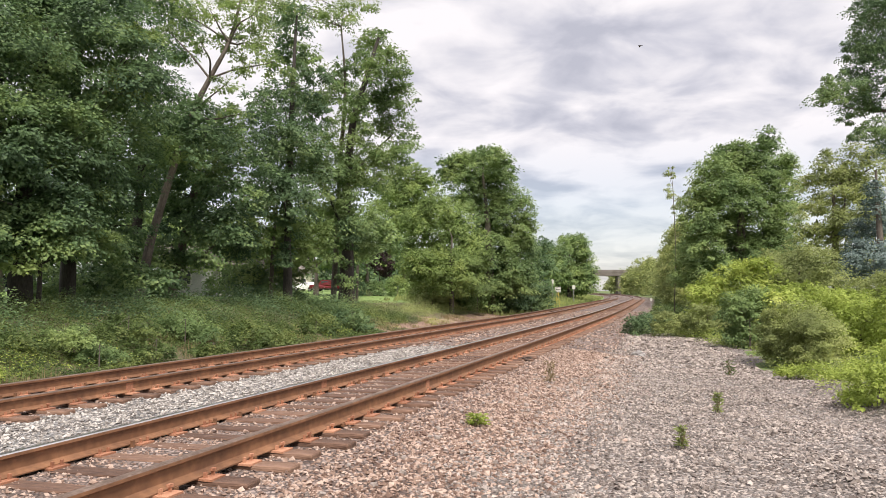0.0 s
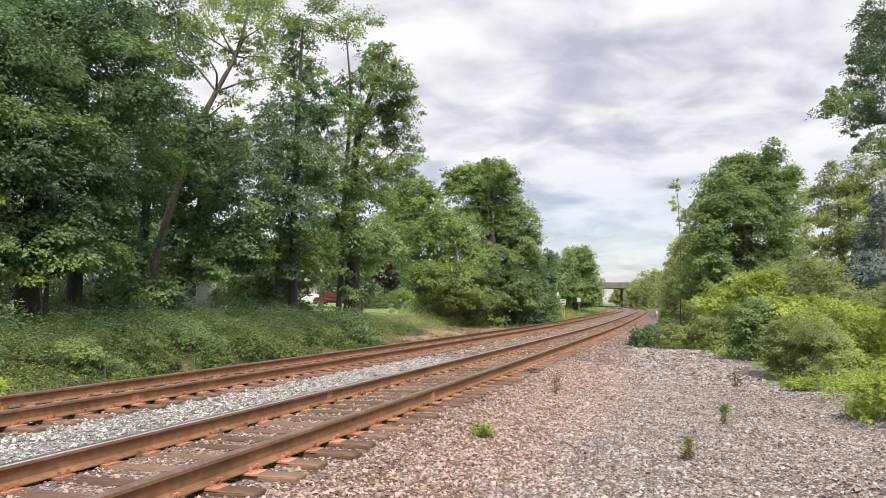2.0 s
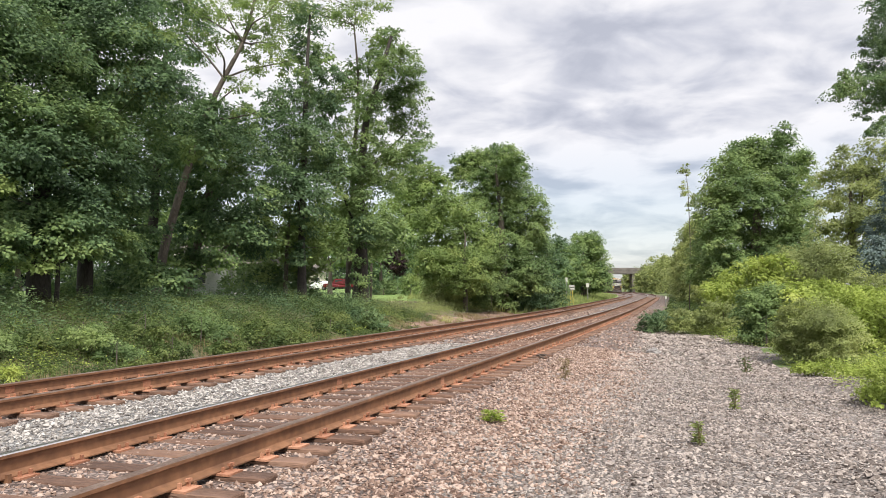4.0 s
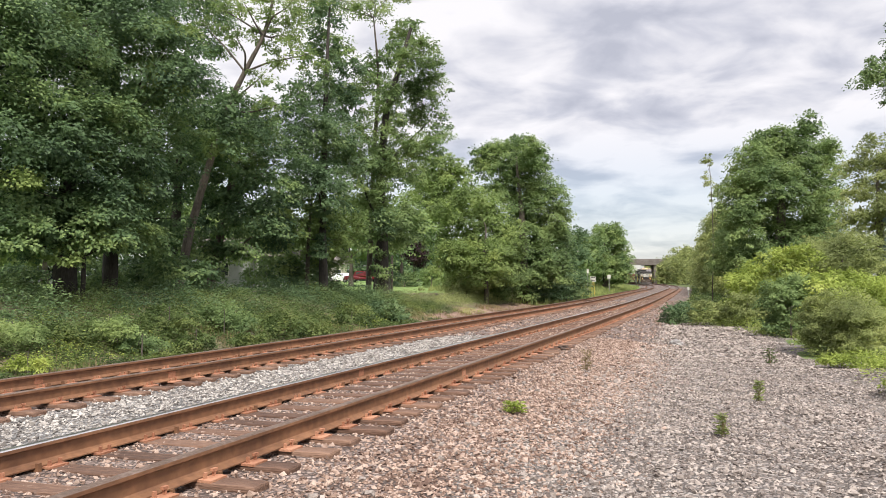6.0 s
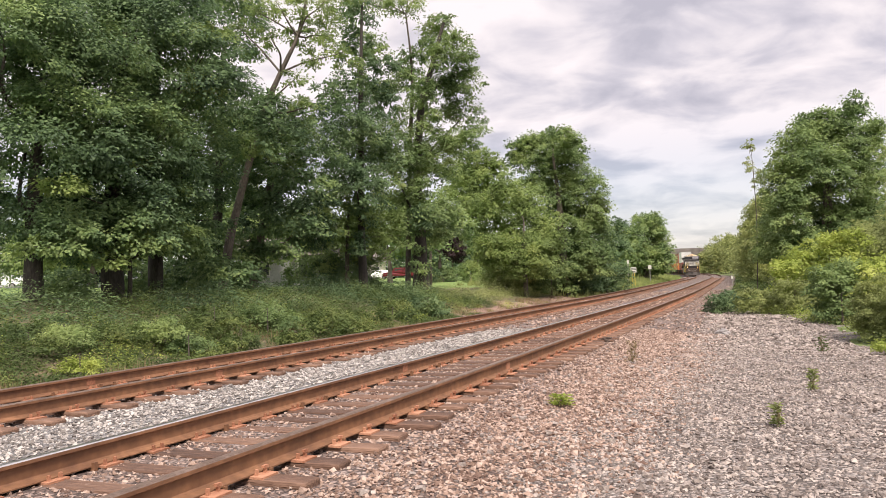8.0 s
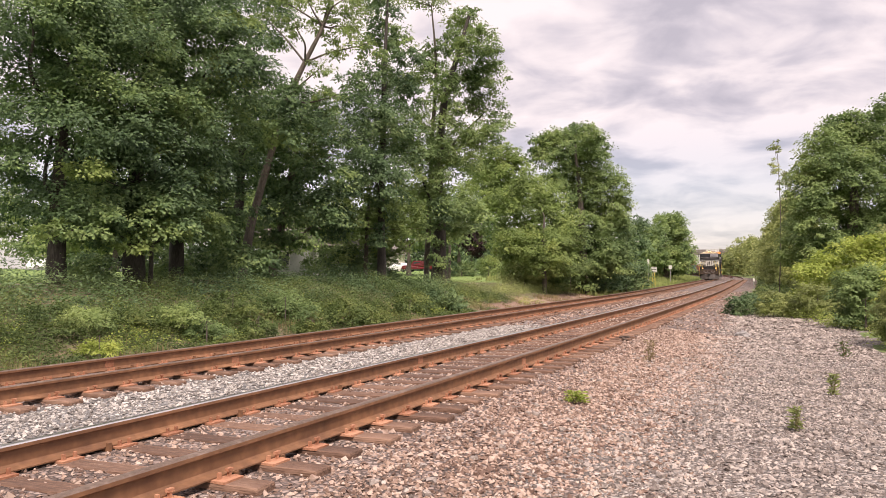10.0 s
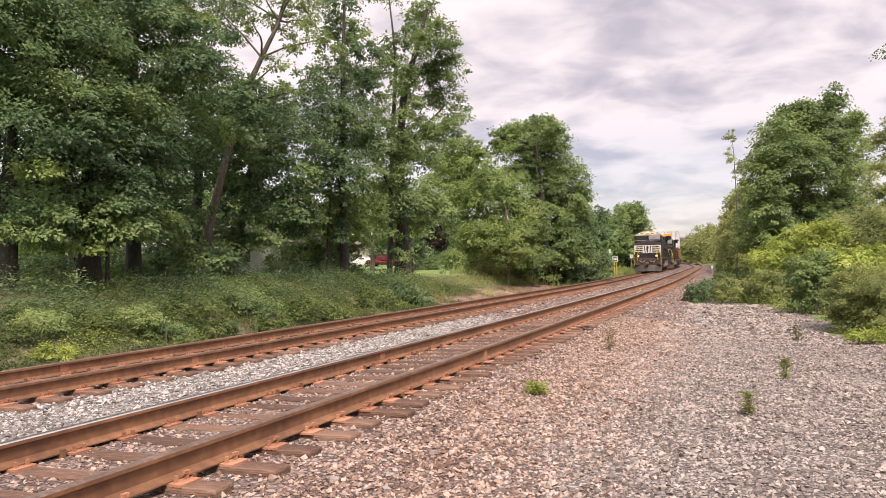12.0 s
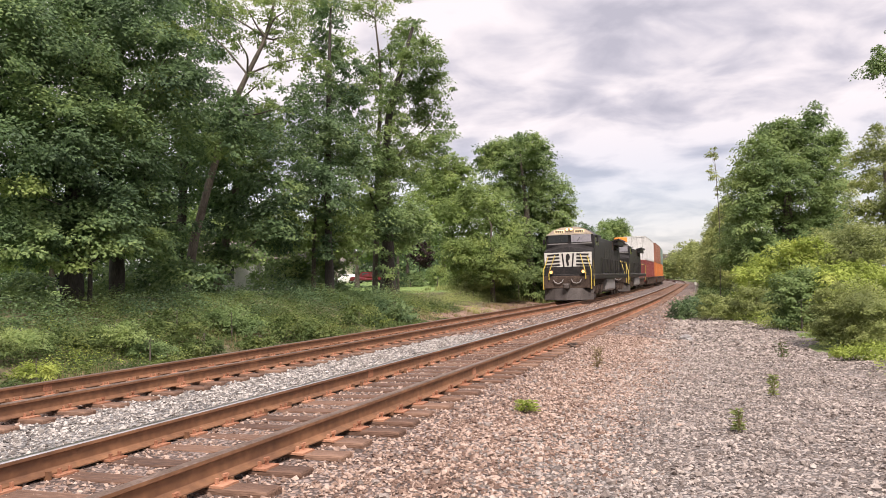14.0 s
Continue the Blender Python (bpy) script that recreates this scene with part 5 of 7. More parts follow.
tree("leafy green shrub at the foot of the trees", (3.85, 58.00), [(3.85, 58, 1.24)], 0.04,
     [(3.85, 58.04, 1.24, 1.25, 0.72), (2.91, 58.42, 1.02, 0.97, 0.53), (4.82, 58.08, 1.06, 0.96, 0.58)],
     0.184, "ivy", 1.10, 0.36, "bark", 1, 99, group="shrubs along the bank", name="shrub", category="shrub")
tree("clipped round green garden shrub", (-4.40, 72.00), [(-4.4, 72, 1.45)], 0.05,
     [(-4.57, 74.7, 1.62, 1.18, 1.18)],
     0.163, "green", 1.60, 0.30, "bark", 1, 100, group="garden hedges", name="garden_shrub", category="shrub")
tree("dark clipped green hedge", (-7.40, 76.00), [(-7.4, 76, 1.23)], 0.05,
     [(-7.77, 79.78, 1.41, 0.93, 0.86), (-8.24, 74.8, 1.4, 0.81, 0.75), (-6.75, 78.42, 1.41, 0.78, 0.78)],
     0.195, "ivy", 1.60, 0.30, "bark", 1, 101, group="garden hedges", name="garden_shrub", category="shrub")
tree("purple leaved ornamental tree in a garden", (-7.10, 84.00), [(-7.1, 84, 2.81)], 0.12,
     [(-6.83, 80.8, 4.09, 1.34, 1.34), (-6.66, 84.81, 3.46, 1.27, 1.13)],
     0.216, "purple", 1.25, 0.31, "bark", 4, 102)

tree("dark drooping dense shrub below the trees", (6.2, 67.0), [(6.2, 67, 1.6)], 0.06,
     [(6.2, 67.0, 1.3, 2.2, 1.3), (4.4, 66.5, 1.1, 1.6, 1.1), (8.0, 68.2, 0.8, 1.5, 0.8), (5.6, 65.6, 0.5, 1.6, 0.6), (7.4, 66.6, 0.4, 1.3, 0.5), (3.4, 64.8, 0.7, 1.2, 0.8)],
     0.19, "ivy", 1.2, 0.36, "bark", 2, 103, group="shrubs along the bank", name="shrub", category="shrub")
for k, (s_, u_) in enumerate(((262.0, -10.5), (278.0, -14.5), (284.0, 11.5))):
    x_, y_, z_ = (float(v) for v in on_line(np.array(s_), np.array(u_), 0.0))
    tree("tall leafy green tree beyond the bend", (x_, y_), [(x_, y_, z_ + 5.0), (x_, y_, z_ + 9.0)], 0.3,
         [(x_, y_, z_ + 9.0, 3.6, 3.4), (x_ + 2.5, y_ + 2.0, z_ + 6.5, 3.4, 3.0), (x_ - 2.2, y_ - 1.5, z_ + 5.5, 3.2, 2.8), (x_ + 0.5, y_ - 2.0, z_ + 2.8, 3.4, 2.4)],
         0.75, "olive", 1.2, 0.34, "bark", 3, 130 + k, group="trees beyond the bend")
hedge_rng = random.Random(31)
for k in range(15):
    s_, u_ = 38.0 + 5.6 * k, -6.6 - hedge_rng.uniform(0, 2.2)
    x_, y_, z_ = (float(v) for v in on_line(np.array(s_), np.array(u_), 0.1))
    r_ = hedge_rng.uniform(1.0, 1.5)
    tree("low bushy green shrub at the foot of the wood", (x_, y_), [(x_, y_, z_ + 0.7)], 0.04,
         [(x_, y_, z_ + 0.55, r_, 0.75), (x_ + 0.9 * r_, y_ + 0.8, z_ + 0.9, r_ * 0.9, 0.9), (x_ - 0.6 * r_, y_ - 1.2, z_ + 0.3, r_ * 0.7, 0.5), (x_ + 0.4, y_ + 2.2, z_ + 0.6, r_ * 0.9, 0.8)],
         0.08 + 0.0027 * s_, hedge_rng.choice(("olive", "fresh", "green", "olive")), 1.0, 0.40, "bark", 1, 110 + k, group="shrubs at the foot of the wood", name="shrub", category="shrub")

weeds("bank_weeds", "dense green weeds covering the bank", (0, 37), (8.1, 12.6), 11500, 0.55, 0.055, "weed", 16, 1, -0.9)
weeds("bank_undergrowth", "tall dark green undergrowth below the trees", (-6, 34), (9.6, 13.4), 5200, 0.8, 0.085, "ivy", 13, 2, -0.3)
weeds("bank_creepers", "low creeping green plants at the foot of the bank", (0, 31), (6.9, 9.5), 16000, 0.26, 0.05, "weed", 10, 3, -0.75)
weeds("dry_grass", "dry straw coloured grass at the track side", (0, 60), (6.6, 9.0), 4200, 0.22, 0.02, "dry", 8, 4, 0.2, True)
weeds("tall_weeds", "tall upright grey green weeds along the lawn", (33, 68), (9.2, 11.2), 3800, 0.9, 0.06, "olive", 14, 5, -0.6)
weeds("bank_grass", "long green grass on the far bank", (54, 185), (7.0, 17.0), 11000, 0.6, 0.10, "olive", 7, 6, -0.6, True)
weeds("verge_weeds", "bright green low weeds along the gravel edge", (-10, 34), (-12, -3.2), 20000, 0.32, 0.055, "fresh", 10, 7, -0.6, verge=True)
weeds("verge_herbs", "mixed green herbs between the shrubs", (-10, 40), (-13, -3.4), 6500, 0.36, 0.07, "olive", 9, 12, -0.2, verge=True)
weeds("verge_grass", "long green grass between the shrubs", (4, 60), (-14, -3.6), 3500, 0.3, 0.012, "weed", 9, 8, -0.5, True, verge=True)
weeds("far_verge_weeds", "green weeds along the bend", (33, 140), (-9, -2.9), 9000, 0.5, 0.15, "weed", 8, 9, -0.6)
weeds("bank_bright_weeds", "clumps of bright yellow green weeds on the bank", (0, 40), (7.2, 11.0), 5000, 0.3, 0.05, "fresh", 12, 14, 0.55)


# ---- the train ----
M.update({
    # Black is lifted towards brown, which puts haze into the paint colour.
    "black": rough_mat("grimy_hazed_black_paint", (0.012, 0.011, 0.011), (0.022, 0.020, 0.020), (0.055, 0.046, 0.042), 1.2, 0.5, 0.1),
    "under": rough_mat("brown_grime", (0.025, 0.018, 0.014), (0.065, 0.045, 0.035), (0.13, 0.095, 0.075), 2.0, 0.8, 0.4),
    "tank": rough_mat("light_grey_tank", (0.14, 0.13, 0.125), (0.25, 0.235, 0.225), (0.34, 0.32, 0.31), 1.5, 0.6, 0.2),
    "plow": rough_mat("scuffed_plow_steel", (0.028, 0.022, 0.02), (0.055, 0.045, 0.04), (0.10, 0.085, 0.078), 2.0, 0.75, 0.2),
    "white": plain_mat("white_paint", (0.56, 0.54, 0.50), 0.6),
    "cream": rough_mat("grimy_cream_paint", (0.16, 0.12, 0.085), (0.34, 0.28, 0.21), (0.46, 0.40, 0.31), 2.5, 0.6, 0.1),
    "yellow": plain_mat("yellow_paint", (0.52, 0.40, 0.08), 0.5),
    "glass_dark": plain_mat("tinted_glass", (0.04, 0.045, 0.05), 0.06, 0.0),
    # The pale tone puts the sky's reflection into the glass colour.
    "glass_sky": plain_mat("glass_with_painted_sky", (0.34, 0.33, 0.36), 0.12, 0.0),
    "lamp": plain_mat("lit_headlight", (1.0, 0.6, 0.26), 0.3, 0.0, 2.0),
    "lamp_soft": plain_mat("lit_ditch_light", (1.0, 0.5, 0.16), 0.3, 0.0, 1.3),
    "board": plain_mat("lit_number_board", (0.95, 0.75, 0.45), 0.4, 0.0, 0.5),
    # Glow added for a warm reflection on the second unit; no lamp there.
    "orange_glow": plain_mat("orange_reflection_glow", (0.85, 0.24, 0.04), 0.4, 0.0, 0.35),
    "steel": rough_mat("worn_wheel_steel", (0.06, 0.05, 0.045), (0.13, 0.11, 0.1), (0.3, 0.28, 0.26), 3, 0.5, 0.1, 0.7),
})


for nm in ("black", "under"):
    M[nm].node_tree.nodes["Principled BSDF"].inputs["Specular IOR Level"].default_value = 0.25


def roof_band():
    """The tapered front edge of a cab roof."""
    bm = bmesh.new()
    pts = [(-1.46, 4.13), (-1.0, 4.44), (-0.5, 4.60), (0.5, 4.60), (1.0, 4.44), (1.46, 4.13)]
    A = [bm.verts.new((x, 8.30 - (z - 4.13) * 0.25, z)) for x, z in pts]
    B = [bm.verts.new((x, 8.10, z)) for x, z in pts]
    bm.faces.new(A)
    bm.faces.new(B[::-1])
    for i in range(6):
        bm.faces.new((A[i], B[i], B[(i + 1) % 6], A[(i + 1) % 6]))
    bmesh.ops.recalc_face_normals(bm, faces=bm.faces)
    return bm


def locomotive(label, board_mat, lamps):
    lo = thing("locomotive", label, "locomotive", "coupled locomotives")
    K, U = M["black"], M["under"]
    # y runs forward; the front coupler is at 11.1, the rear one at -11.1
    part("underframe", box(2.95, 20.6, 0.34, pose(0, -0.1, 1.50), 0.03), K, lo)
    for x in (-1.482, 1.482):
        part("frame_stripe", box(0.012, 20.2, 0.035, pose(x, -0.1, 1.63)), M["tank"], lo, "pale grey frame stripe")
    # snow plow
    bm = bmesh.new()
    sec = [(-1.5, 9.95), (-0.75, 10.5), (0, 10.75), (0.75, 10.5), (1.5, 9.95)]
    lo_v = [bm.verts.new((x, y + 0.12, 0.10)) for x, y in sec]
    hi_v = [bm.verts.new((x, y - 0.10, 0.80)) for x, y in sec]
    bl = [bm.verts.new((x, y - 0.15, 0.10)) for x, y in sec]
    bh = [bm.verts.new((x, y - 0.3, 0.80)) for x, y in sec]
    for i in range(4):
        bm.faces.new((lo_v[i], lo_v[i + 1], hi_v[i + 1], hi_v[i]))
        bm.faces.new((hi_v[i], hi_v[i + 1], bh[i + 1], bh[i]))
        bm.faces.new((bl[i + 1], bl[i], bh[i], bh[i + 1]))
    part("snow_plow", bm, M["plow"], lo, "dull grey brown steel snow plow")
    part("pilot", box(2.9, 0.25, 0.75, pose(0, 10.2, 1.18), 0.03), U, lo, "grimy brown pilot plate")
    cp = box(0.34, 0.5, 0.3, pose(0, 10.75, 0.95), 0.06)
    rod((0, 10.3, 0.95), (0, 10.8, 0.95), 0.11, bm=cp)
    part("coupler", cp, M["steel"], lo)
    cp = box(0.34, 0.5, 0.3, pose(0, -10.75, 0.95), 0.06)
    rod((0, -10.3, 0.95), (0, -10.8, 0.95), 0.11, bm=cp)
    part("coupler", cp, M["steel"], lo)
    for sx in (-1, 1):
        for k in range(4):
            a, b = radians(180 * k / 4), radians(180 * (k + 1) / 4)
            hose = rod((sx * (0.55 + 0.3 * math.cos(a)), 10.42, 1.35 - 0.25 * math.sin(a)), (sx * (0.55 + 0.3 * math.cos(b)), 10.42, 1.35 - 0.25 * math.sin(b)), 0.03, seg=6, bm=None if k == 0 else hose)
        part("air_hose", hose, M["tank"], lo)
        bm = rod((sx * 1.46, 10.45, 0.75), (sx * 1.46, 10.45, 1.9), 0.03, seg=8)
        rod((sx * 1.46, 10.45, 1.9), (sx * 1.2, 10.1, 2.75), 0.03, seg=8, bm=bm)
        rod((sx * 1.46, 9.4, 0.9), (sx * 1.46, 9.4, 2.5), 0.03, seg=8, bm=bm)
        part("handrail", bm, M["yellow"], lo, "yellow corner handrail")
        bm = rod((sx * 0.78, 10.12, 2.86), (sx * 1.12, 10.42, 1.75), 0.028, seg=8)
        rod((sx * 1.12, 10.42, 1.75), (sx * 1.12, 10.42, 1.35), 0.028, seg=8, bm=bm)
        part("handrail", bm, M["yellow"], lo, "yellow sloping nose handrail")
        bm = rod((sx * 1.44, -10.3, 0.9), (sx * 1.44, -10.3, 2.6), 0.03, seg=8)
        rod((sx * 1.44, -10.3, 2.6), (sx * 0.9, -10.3, 2.75), 0.03, seg=8, bm=bm)
        part("handrail", bm, M["yellow"], lo, "yellow corner handrail")
        st = bmesh.new()
        for k in range(4):
            box(0.4, 0.55, 0.04, pose(sx * 1.28, 9.75, 0.45 + 0.3 * k), bm=st)
        part("steps", st, U, lo)
    # nose: sloped top, white face with dark bars
    bm = bmesh.new()
    ring = []
    for x, za, zb, yb in ((-1.48, 3.06, 3.26, 9.2), (-0.75, 3.24, 3.48, 9.15), (0.0, 3.36, 3.64, 9.1), (0.75, 3.24, 3.48, 9.15), (1.48, 3.06, 3.26, 9.2)):
        ring.append([bm.verts.new(v) for v in ((x, 10.0, 1.67), (x, 10.0, 3.02), (x, 9.94, za), (x, yb, zb), (x, 9.1, 1.67))])
    for a, b in zip(ring[:-1], ring[1:]):
        for q in range(5):
            bm.faces.new((a[q], b[q], b[(q + 1) % 5], a[(q + 1) % 5]))
    bm.faces.new(ring[0])
    bm.faces.new(ring[-1][::-1])
    bmesh.ops.remove_doubles(bm, verts=bm.verts, dist=0.001)
    bmesh.ops.recalc_face_normals(bm, faces=bm.faces)
    nose = part("nose", bm, K, lo, "sloping black nose")
    if lamps:
        part("nose_panel", box(2.90, 0.02, 0.88, pose(0, 10.01, 2.56), 0.005), M["white"], nose, "white painted nose panel")
        for sx in (-1, 1):
            for k in range(4):
                part("stripe", box(0.92 - 0.06 * k, 0.012, 0.115, pose(sx * (0.96 - 0.02 * k), 10.026, 2.22 + 0.21 * k, 0, sx * 3, 0)), K, nose)
            part("stripe", box(0.09, 0.012, 0.85, pose(sx * 0.30, 10.026, 2.51, 0, sx * 6, 0)), K, nose)
        em = bmesh.new()
        bmesh.ops.create_cone(em, cap_ends=True, segments=14, radius1=0.16, radius2=0.16, depth=0.012, matrix=pose(0, 10.026, 2.71, 90) @ Matrix.Diagonal((0.8, 1.3, 1, 1)))
        box(0.14, 0.012, 0.4, pose(0.03, 10.027, 2.38, 0, 12), bm=em)
        part("emblem", em, K, nose)
    for sx in (-1, 1):
        hs = rod((sx * 0.98, 10.25, 1.80), (sx * 0.98, 10.45, 1.80), 0.14, seg=14)
        d = part("ditch_light", hs, K, lo)
        part("lens", rod((sx * 0.98, 10.45, 1.80), (sx * 0.98, 10.47, 1.80), 0.095, seg=14), M["lamp_soft"] if lamps else M["glass_dark"], d, "lit warm white lamp")
    # cab
    bm = bmesh.new()
    pr = [(-1.5, 1.67), (-1.5, 4.05), (-1.05, 4.45), (-0.5, 4.6), (0.5, 4.6), (1.05, 4.45), (1.5, 4.05), (1.5, 1.67)]
    A = [bm.verts.new((x, 8.25 if z < 4 else 8.15, z)) for x, z in pr]
    B = [bm.verts.new((x, 5.7, z)) for x, z in pr]
    bm.faces.new(A)
    bm.faces.new(B[::-1])
    for i in range(8):
        bm.faces.new((A[i], B[i], B[(i + 1) % 8], A[(i + 1) % 8]))
    bmesh.ops.recalc_face_normals(bm, faces=bm.faces)
    bmesh.ops.bevel(bm, geom=list(bm.edges), offset=0.03, segments=2, affect="EDGES")
    cab = part("cab", bm, K, lo, "black driver's cab", at=pose(0, 0.95, 0))
    for sx in (-1, 1):
        part("windshield", box(1.24, 0.03, 0.46, pose(sx * 0.72, 8.27, 3.88, -8), 0.01), M["glass_sky" if sx < 0 else "glass_dark"], cab, "windshield with the sky's reflection put into its pale colour" if sx < 0 else "dark windshield")
        wf = box(1.3, 0.03, 0.06, pose(sx * 0.74, 8.26, 4.16, -4))
        box(1.3, 0.03, 0.06, pose(sx * 0.74, 8.29, 3.57, -4), bm=wf)
        part("window_frame", wf, M["tank"], cab)
        part("wiper", box(0.03, 0.02, 0.42, pose(sx * 0.62, 8.285, 3.9, 0, 40 * sx, 0)), K, cab)
        part("number_board", box(0.62, 0.06, 0.17, pose(sx * 0.62, 8.27, 4.33, -14), 0.01), board_mat, cab, "lit cream number board")
        for k in range(4):
            part("number_bar", box(0.09, 0.01, 0.12, pose(sx * 0.62 + 0.13 * (k - 1.5), 8.305, 4.33, -14)), K, cab)
        for y, w in ((7.4, 0.7), (6.5, 0.6)):
            part("side_window", box(0.03, w, 0.55, pose(sx * 1.5, y, 3.7), 0.01), M["glass_dark"], cab)
        part("mirror", box(0.12, 0.1, 0.32, pose(sx * 1.68, 7.95, 3.75), 0.02), K, cab)
        part("sunshade", box(0.25, 1.6, 0.03, pose(sx * 1.6, 6.95, 4.05, 0, sx * 20, 0)), K, cab)
    # Second unit: added glowing block, set off-centre to fit the camera's view.
    part("roof_front", roof_band() if lamps else box(1.1, 0.4, 0.4, pose(-0.75, 8.0, 4.74), 0.03), board_mat if not lamps else M["cream"], cab, "grimy cream roof edge" if lamps else "added orange glow block, no lamp")
    hl = rod((-0.13, 8.2, 4.46), (-0.13, 8.32, 4.46), 0.11, seg=14)
    rod((0.13, 8.2, 4.46), (0.13, 8.32, 4.46), 0.11, seg=14, bm=hl)
    h = part("headlight", hl, K, cab)
    for x in (-0.13, 0.13):
        part("lens", rod((x, 8.32, 4.46), (x, 8.335, 4.46), 0.085, seg=14), M["lamp"] if lamps else M["glass_dark"], h, "bright warm headlight")
    # long hood with doors, radiator wings and roof gear
    hood = part("hood", box(1.95, 15.4, 2.55, pose(0, -2.1, 2.95), 0.06), K, lo, "long black engine hood")
    part("equipment_cabinet", box(2.5, 3.2, 2.2, pose(-0.1, 5.0, 2.78), 0.05), K, lo)
    for sx in (-1, 1):
        for k in range(11):
            part("hood_door", box(0.03, 0.95, 1.75, pose(sx * 0.985, 2.0 - 1.05 * k, 2.65), 0.01), K, hood)
        part("grille", box(0.05, 3.6, 0.62, pose(sx * 0.99, -6.4, 3.85), 0.01), M["under"], hood)
        for k in range(14):
            part("louvre", box(0.03, 0.05, 0.55, pose(sx * 1.02, -4.8 - 0.25 * k, 3.85)), K, hood)
        wg = box(0.62, 4.6, 0.16, pose(sx * 1.22, -7.2, 4.32, 0, sx * -14, 0), 0.02)
        box(0.5, 4.4, 0.35, pose(sx * 1.12, -7.2, 4.12), 0.03, bm=wg)
        part("radiator_wing", wg, K, lo)
        # walkway rail
        bm = bmesh.new()
        for k in range(11):
            y = 5.2 - 1.5 * k
            rod((sx * 1.44, y, 1.67), (sx * 1.44, y, 2.7), 0.022, seg=6, bm=bm)
        rod((sx * 1.44, 5.4, 2.7), (sx * 1.44, -10.0, 2.7), 0.024, seg=6, bm=bm)
        part("walkway_rail", bm, K, lo)
    part("exhaust_stack", box(0.8, 1.1, 0.22, pose(0, -1.0, 4.33), 0.03), U, lo)
    part("dynamic_brake_box", box(1.8, 3.0, 0.25, pose(0, 2.6, 4.3), 0.04), K, lo)
    hn = rod((0, 6.6, 4.72), (0, 7.1, 4.72), 0.05, 0.1)
    rod((0.2, 6.6, 4.7), (0.2, 7.0, 4.7), 0.04, 0.08, bm=hn)
    box(0.4, 0.1, 0.12, pose(0.1, 6.6, 4.66), bm=hn)
    part("horn", hn, M["tank"], lo)
    # The tank's light grey holds a reflection in its colour.
    part("fuel_tank", box(2.7, 5.2, 0.95, pose(0, -0.2, 0.92), 0.16), M["tank"], lo, "fuel tank with a reflection put into its light grey")
    # trucks with three wheelsets each
    wheels = []
    for yt in (6.6, -6.6):
        fr = bmesh.new()
        for sx in (-1, 1):
            box(0.22, 4.9, 0.34, pose(sx * 1.12, yt, 0.78), 0.04, bm=fr)
            for k in (-1, 0, 1):
                box(0.3, 0.42, 0.5, pose(sx * 1.14, yt + 1.85 * k, 0.62), 0.04, bm=fr)
                rod((sx * 1.2, yt + 1.85 * k - 0.5, 0.55), (sx * 1.2, yt + 1.85 * k - 0.5, 1.0), 0.12, seg=10, bm=fr)
        box(2.0, 0.5, 0.35, pose(0, yt, 0.95), 0.03, bm=fr)
        tk = part("truck", fr, U, lo, "grimy six wheel truck frame")
        for k in (-1, 0, 1):
            w = bmesh.new()
            for sx in (-1, 1):
                rod((sx * 0.72, 0, 0), (sx * 0.84, 0, 0), 0.53, seg=28, bm=w)
                rod((sx * 0.68, 0, 0), (sx * 0.72, 0, 0), 0.56, seg=28, bm=w)
                box(0.02, 0.1, 0.7, pose(sx * 0.85, 0, 0), bm=w)
            rod((-1.0, 0, 0), (1.0, 0, 0), 0.1, seg=12, bm=w)
            ws = part("wheelset", w, M["steel"], tk, at=pose(0, yt + 1.85 * k, 0.53))
            wheels.append(ws)
    return lo, wheels


def well_car():
    c = thing("well_car", "grimy brown double stack container well car", "rail car", "well cars")
    U = M["under"]
    for sx in (-1, 1):
        b = box(0.14, 16.8, 0.85, pose(sx * 1.36, 0, 0.78), 0.02)
        box(0.26, 16.8, 0.10, pose(sx * 1.38, 0, 1.2), bm=b)
        part("side_sill", b, U, c)
        for k in range(12):
            part("rib", box(0.08, 0.12, 0.75, pose(sx * 1.46, -7.7 + 1.4 * k, 0.76)), U, c)
    part("well_floor", box(2.6, 16.6, 0.12, pose(0, 0, 0.34)), U, c)
    for sy in (-1, 1):
        part("end_platform", box(2.8, 1.9, 0.28, pose(0, sy * 9.3, 1.06), 0.03), U, c)
        part("coupler", box(0.3, 0.7, 0.28, pose(0, sy * 10.5, 0.95), 0.05), M["steel"], c)
        fr = bmesh.new()
        for sx in (-1, 1):
            box(0.2, 2.3, 0.3, pose(sx * 1.05, sy * 9.4, 0.55), 0.04, bm=fr)
        box(2.1, 0.45, 0.3, pose(0, sy * 9.4, 0.62), bm=fr)
        tk = part("truck", fr, U, c)
        for k in (-1, 1):
            w = bmesh.new()
            for sx in (-1, 1):
                rod((sx * 0.68, 0, 0), (sx * 0.82, 0, 0), 0.46, seg=24, bm=w)
            rod((-1, 0, 0), (1, 0, 0), 0.09, seg=10, bm=w)
            part("wheelset", w, M["steel"], tk, at=pose(0, sy * 9.4 + 0.88 * k, 0.46))
    return c


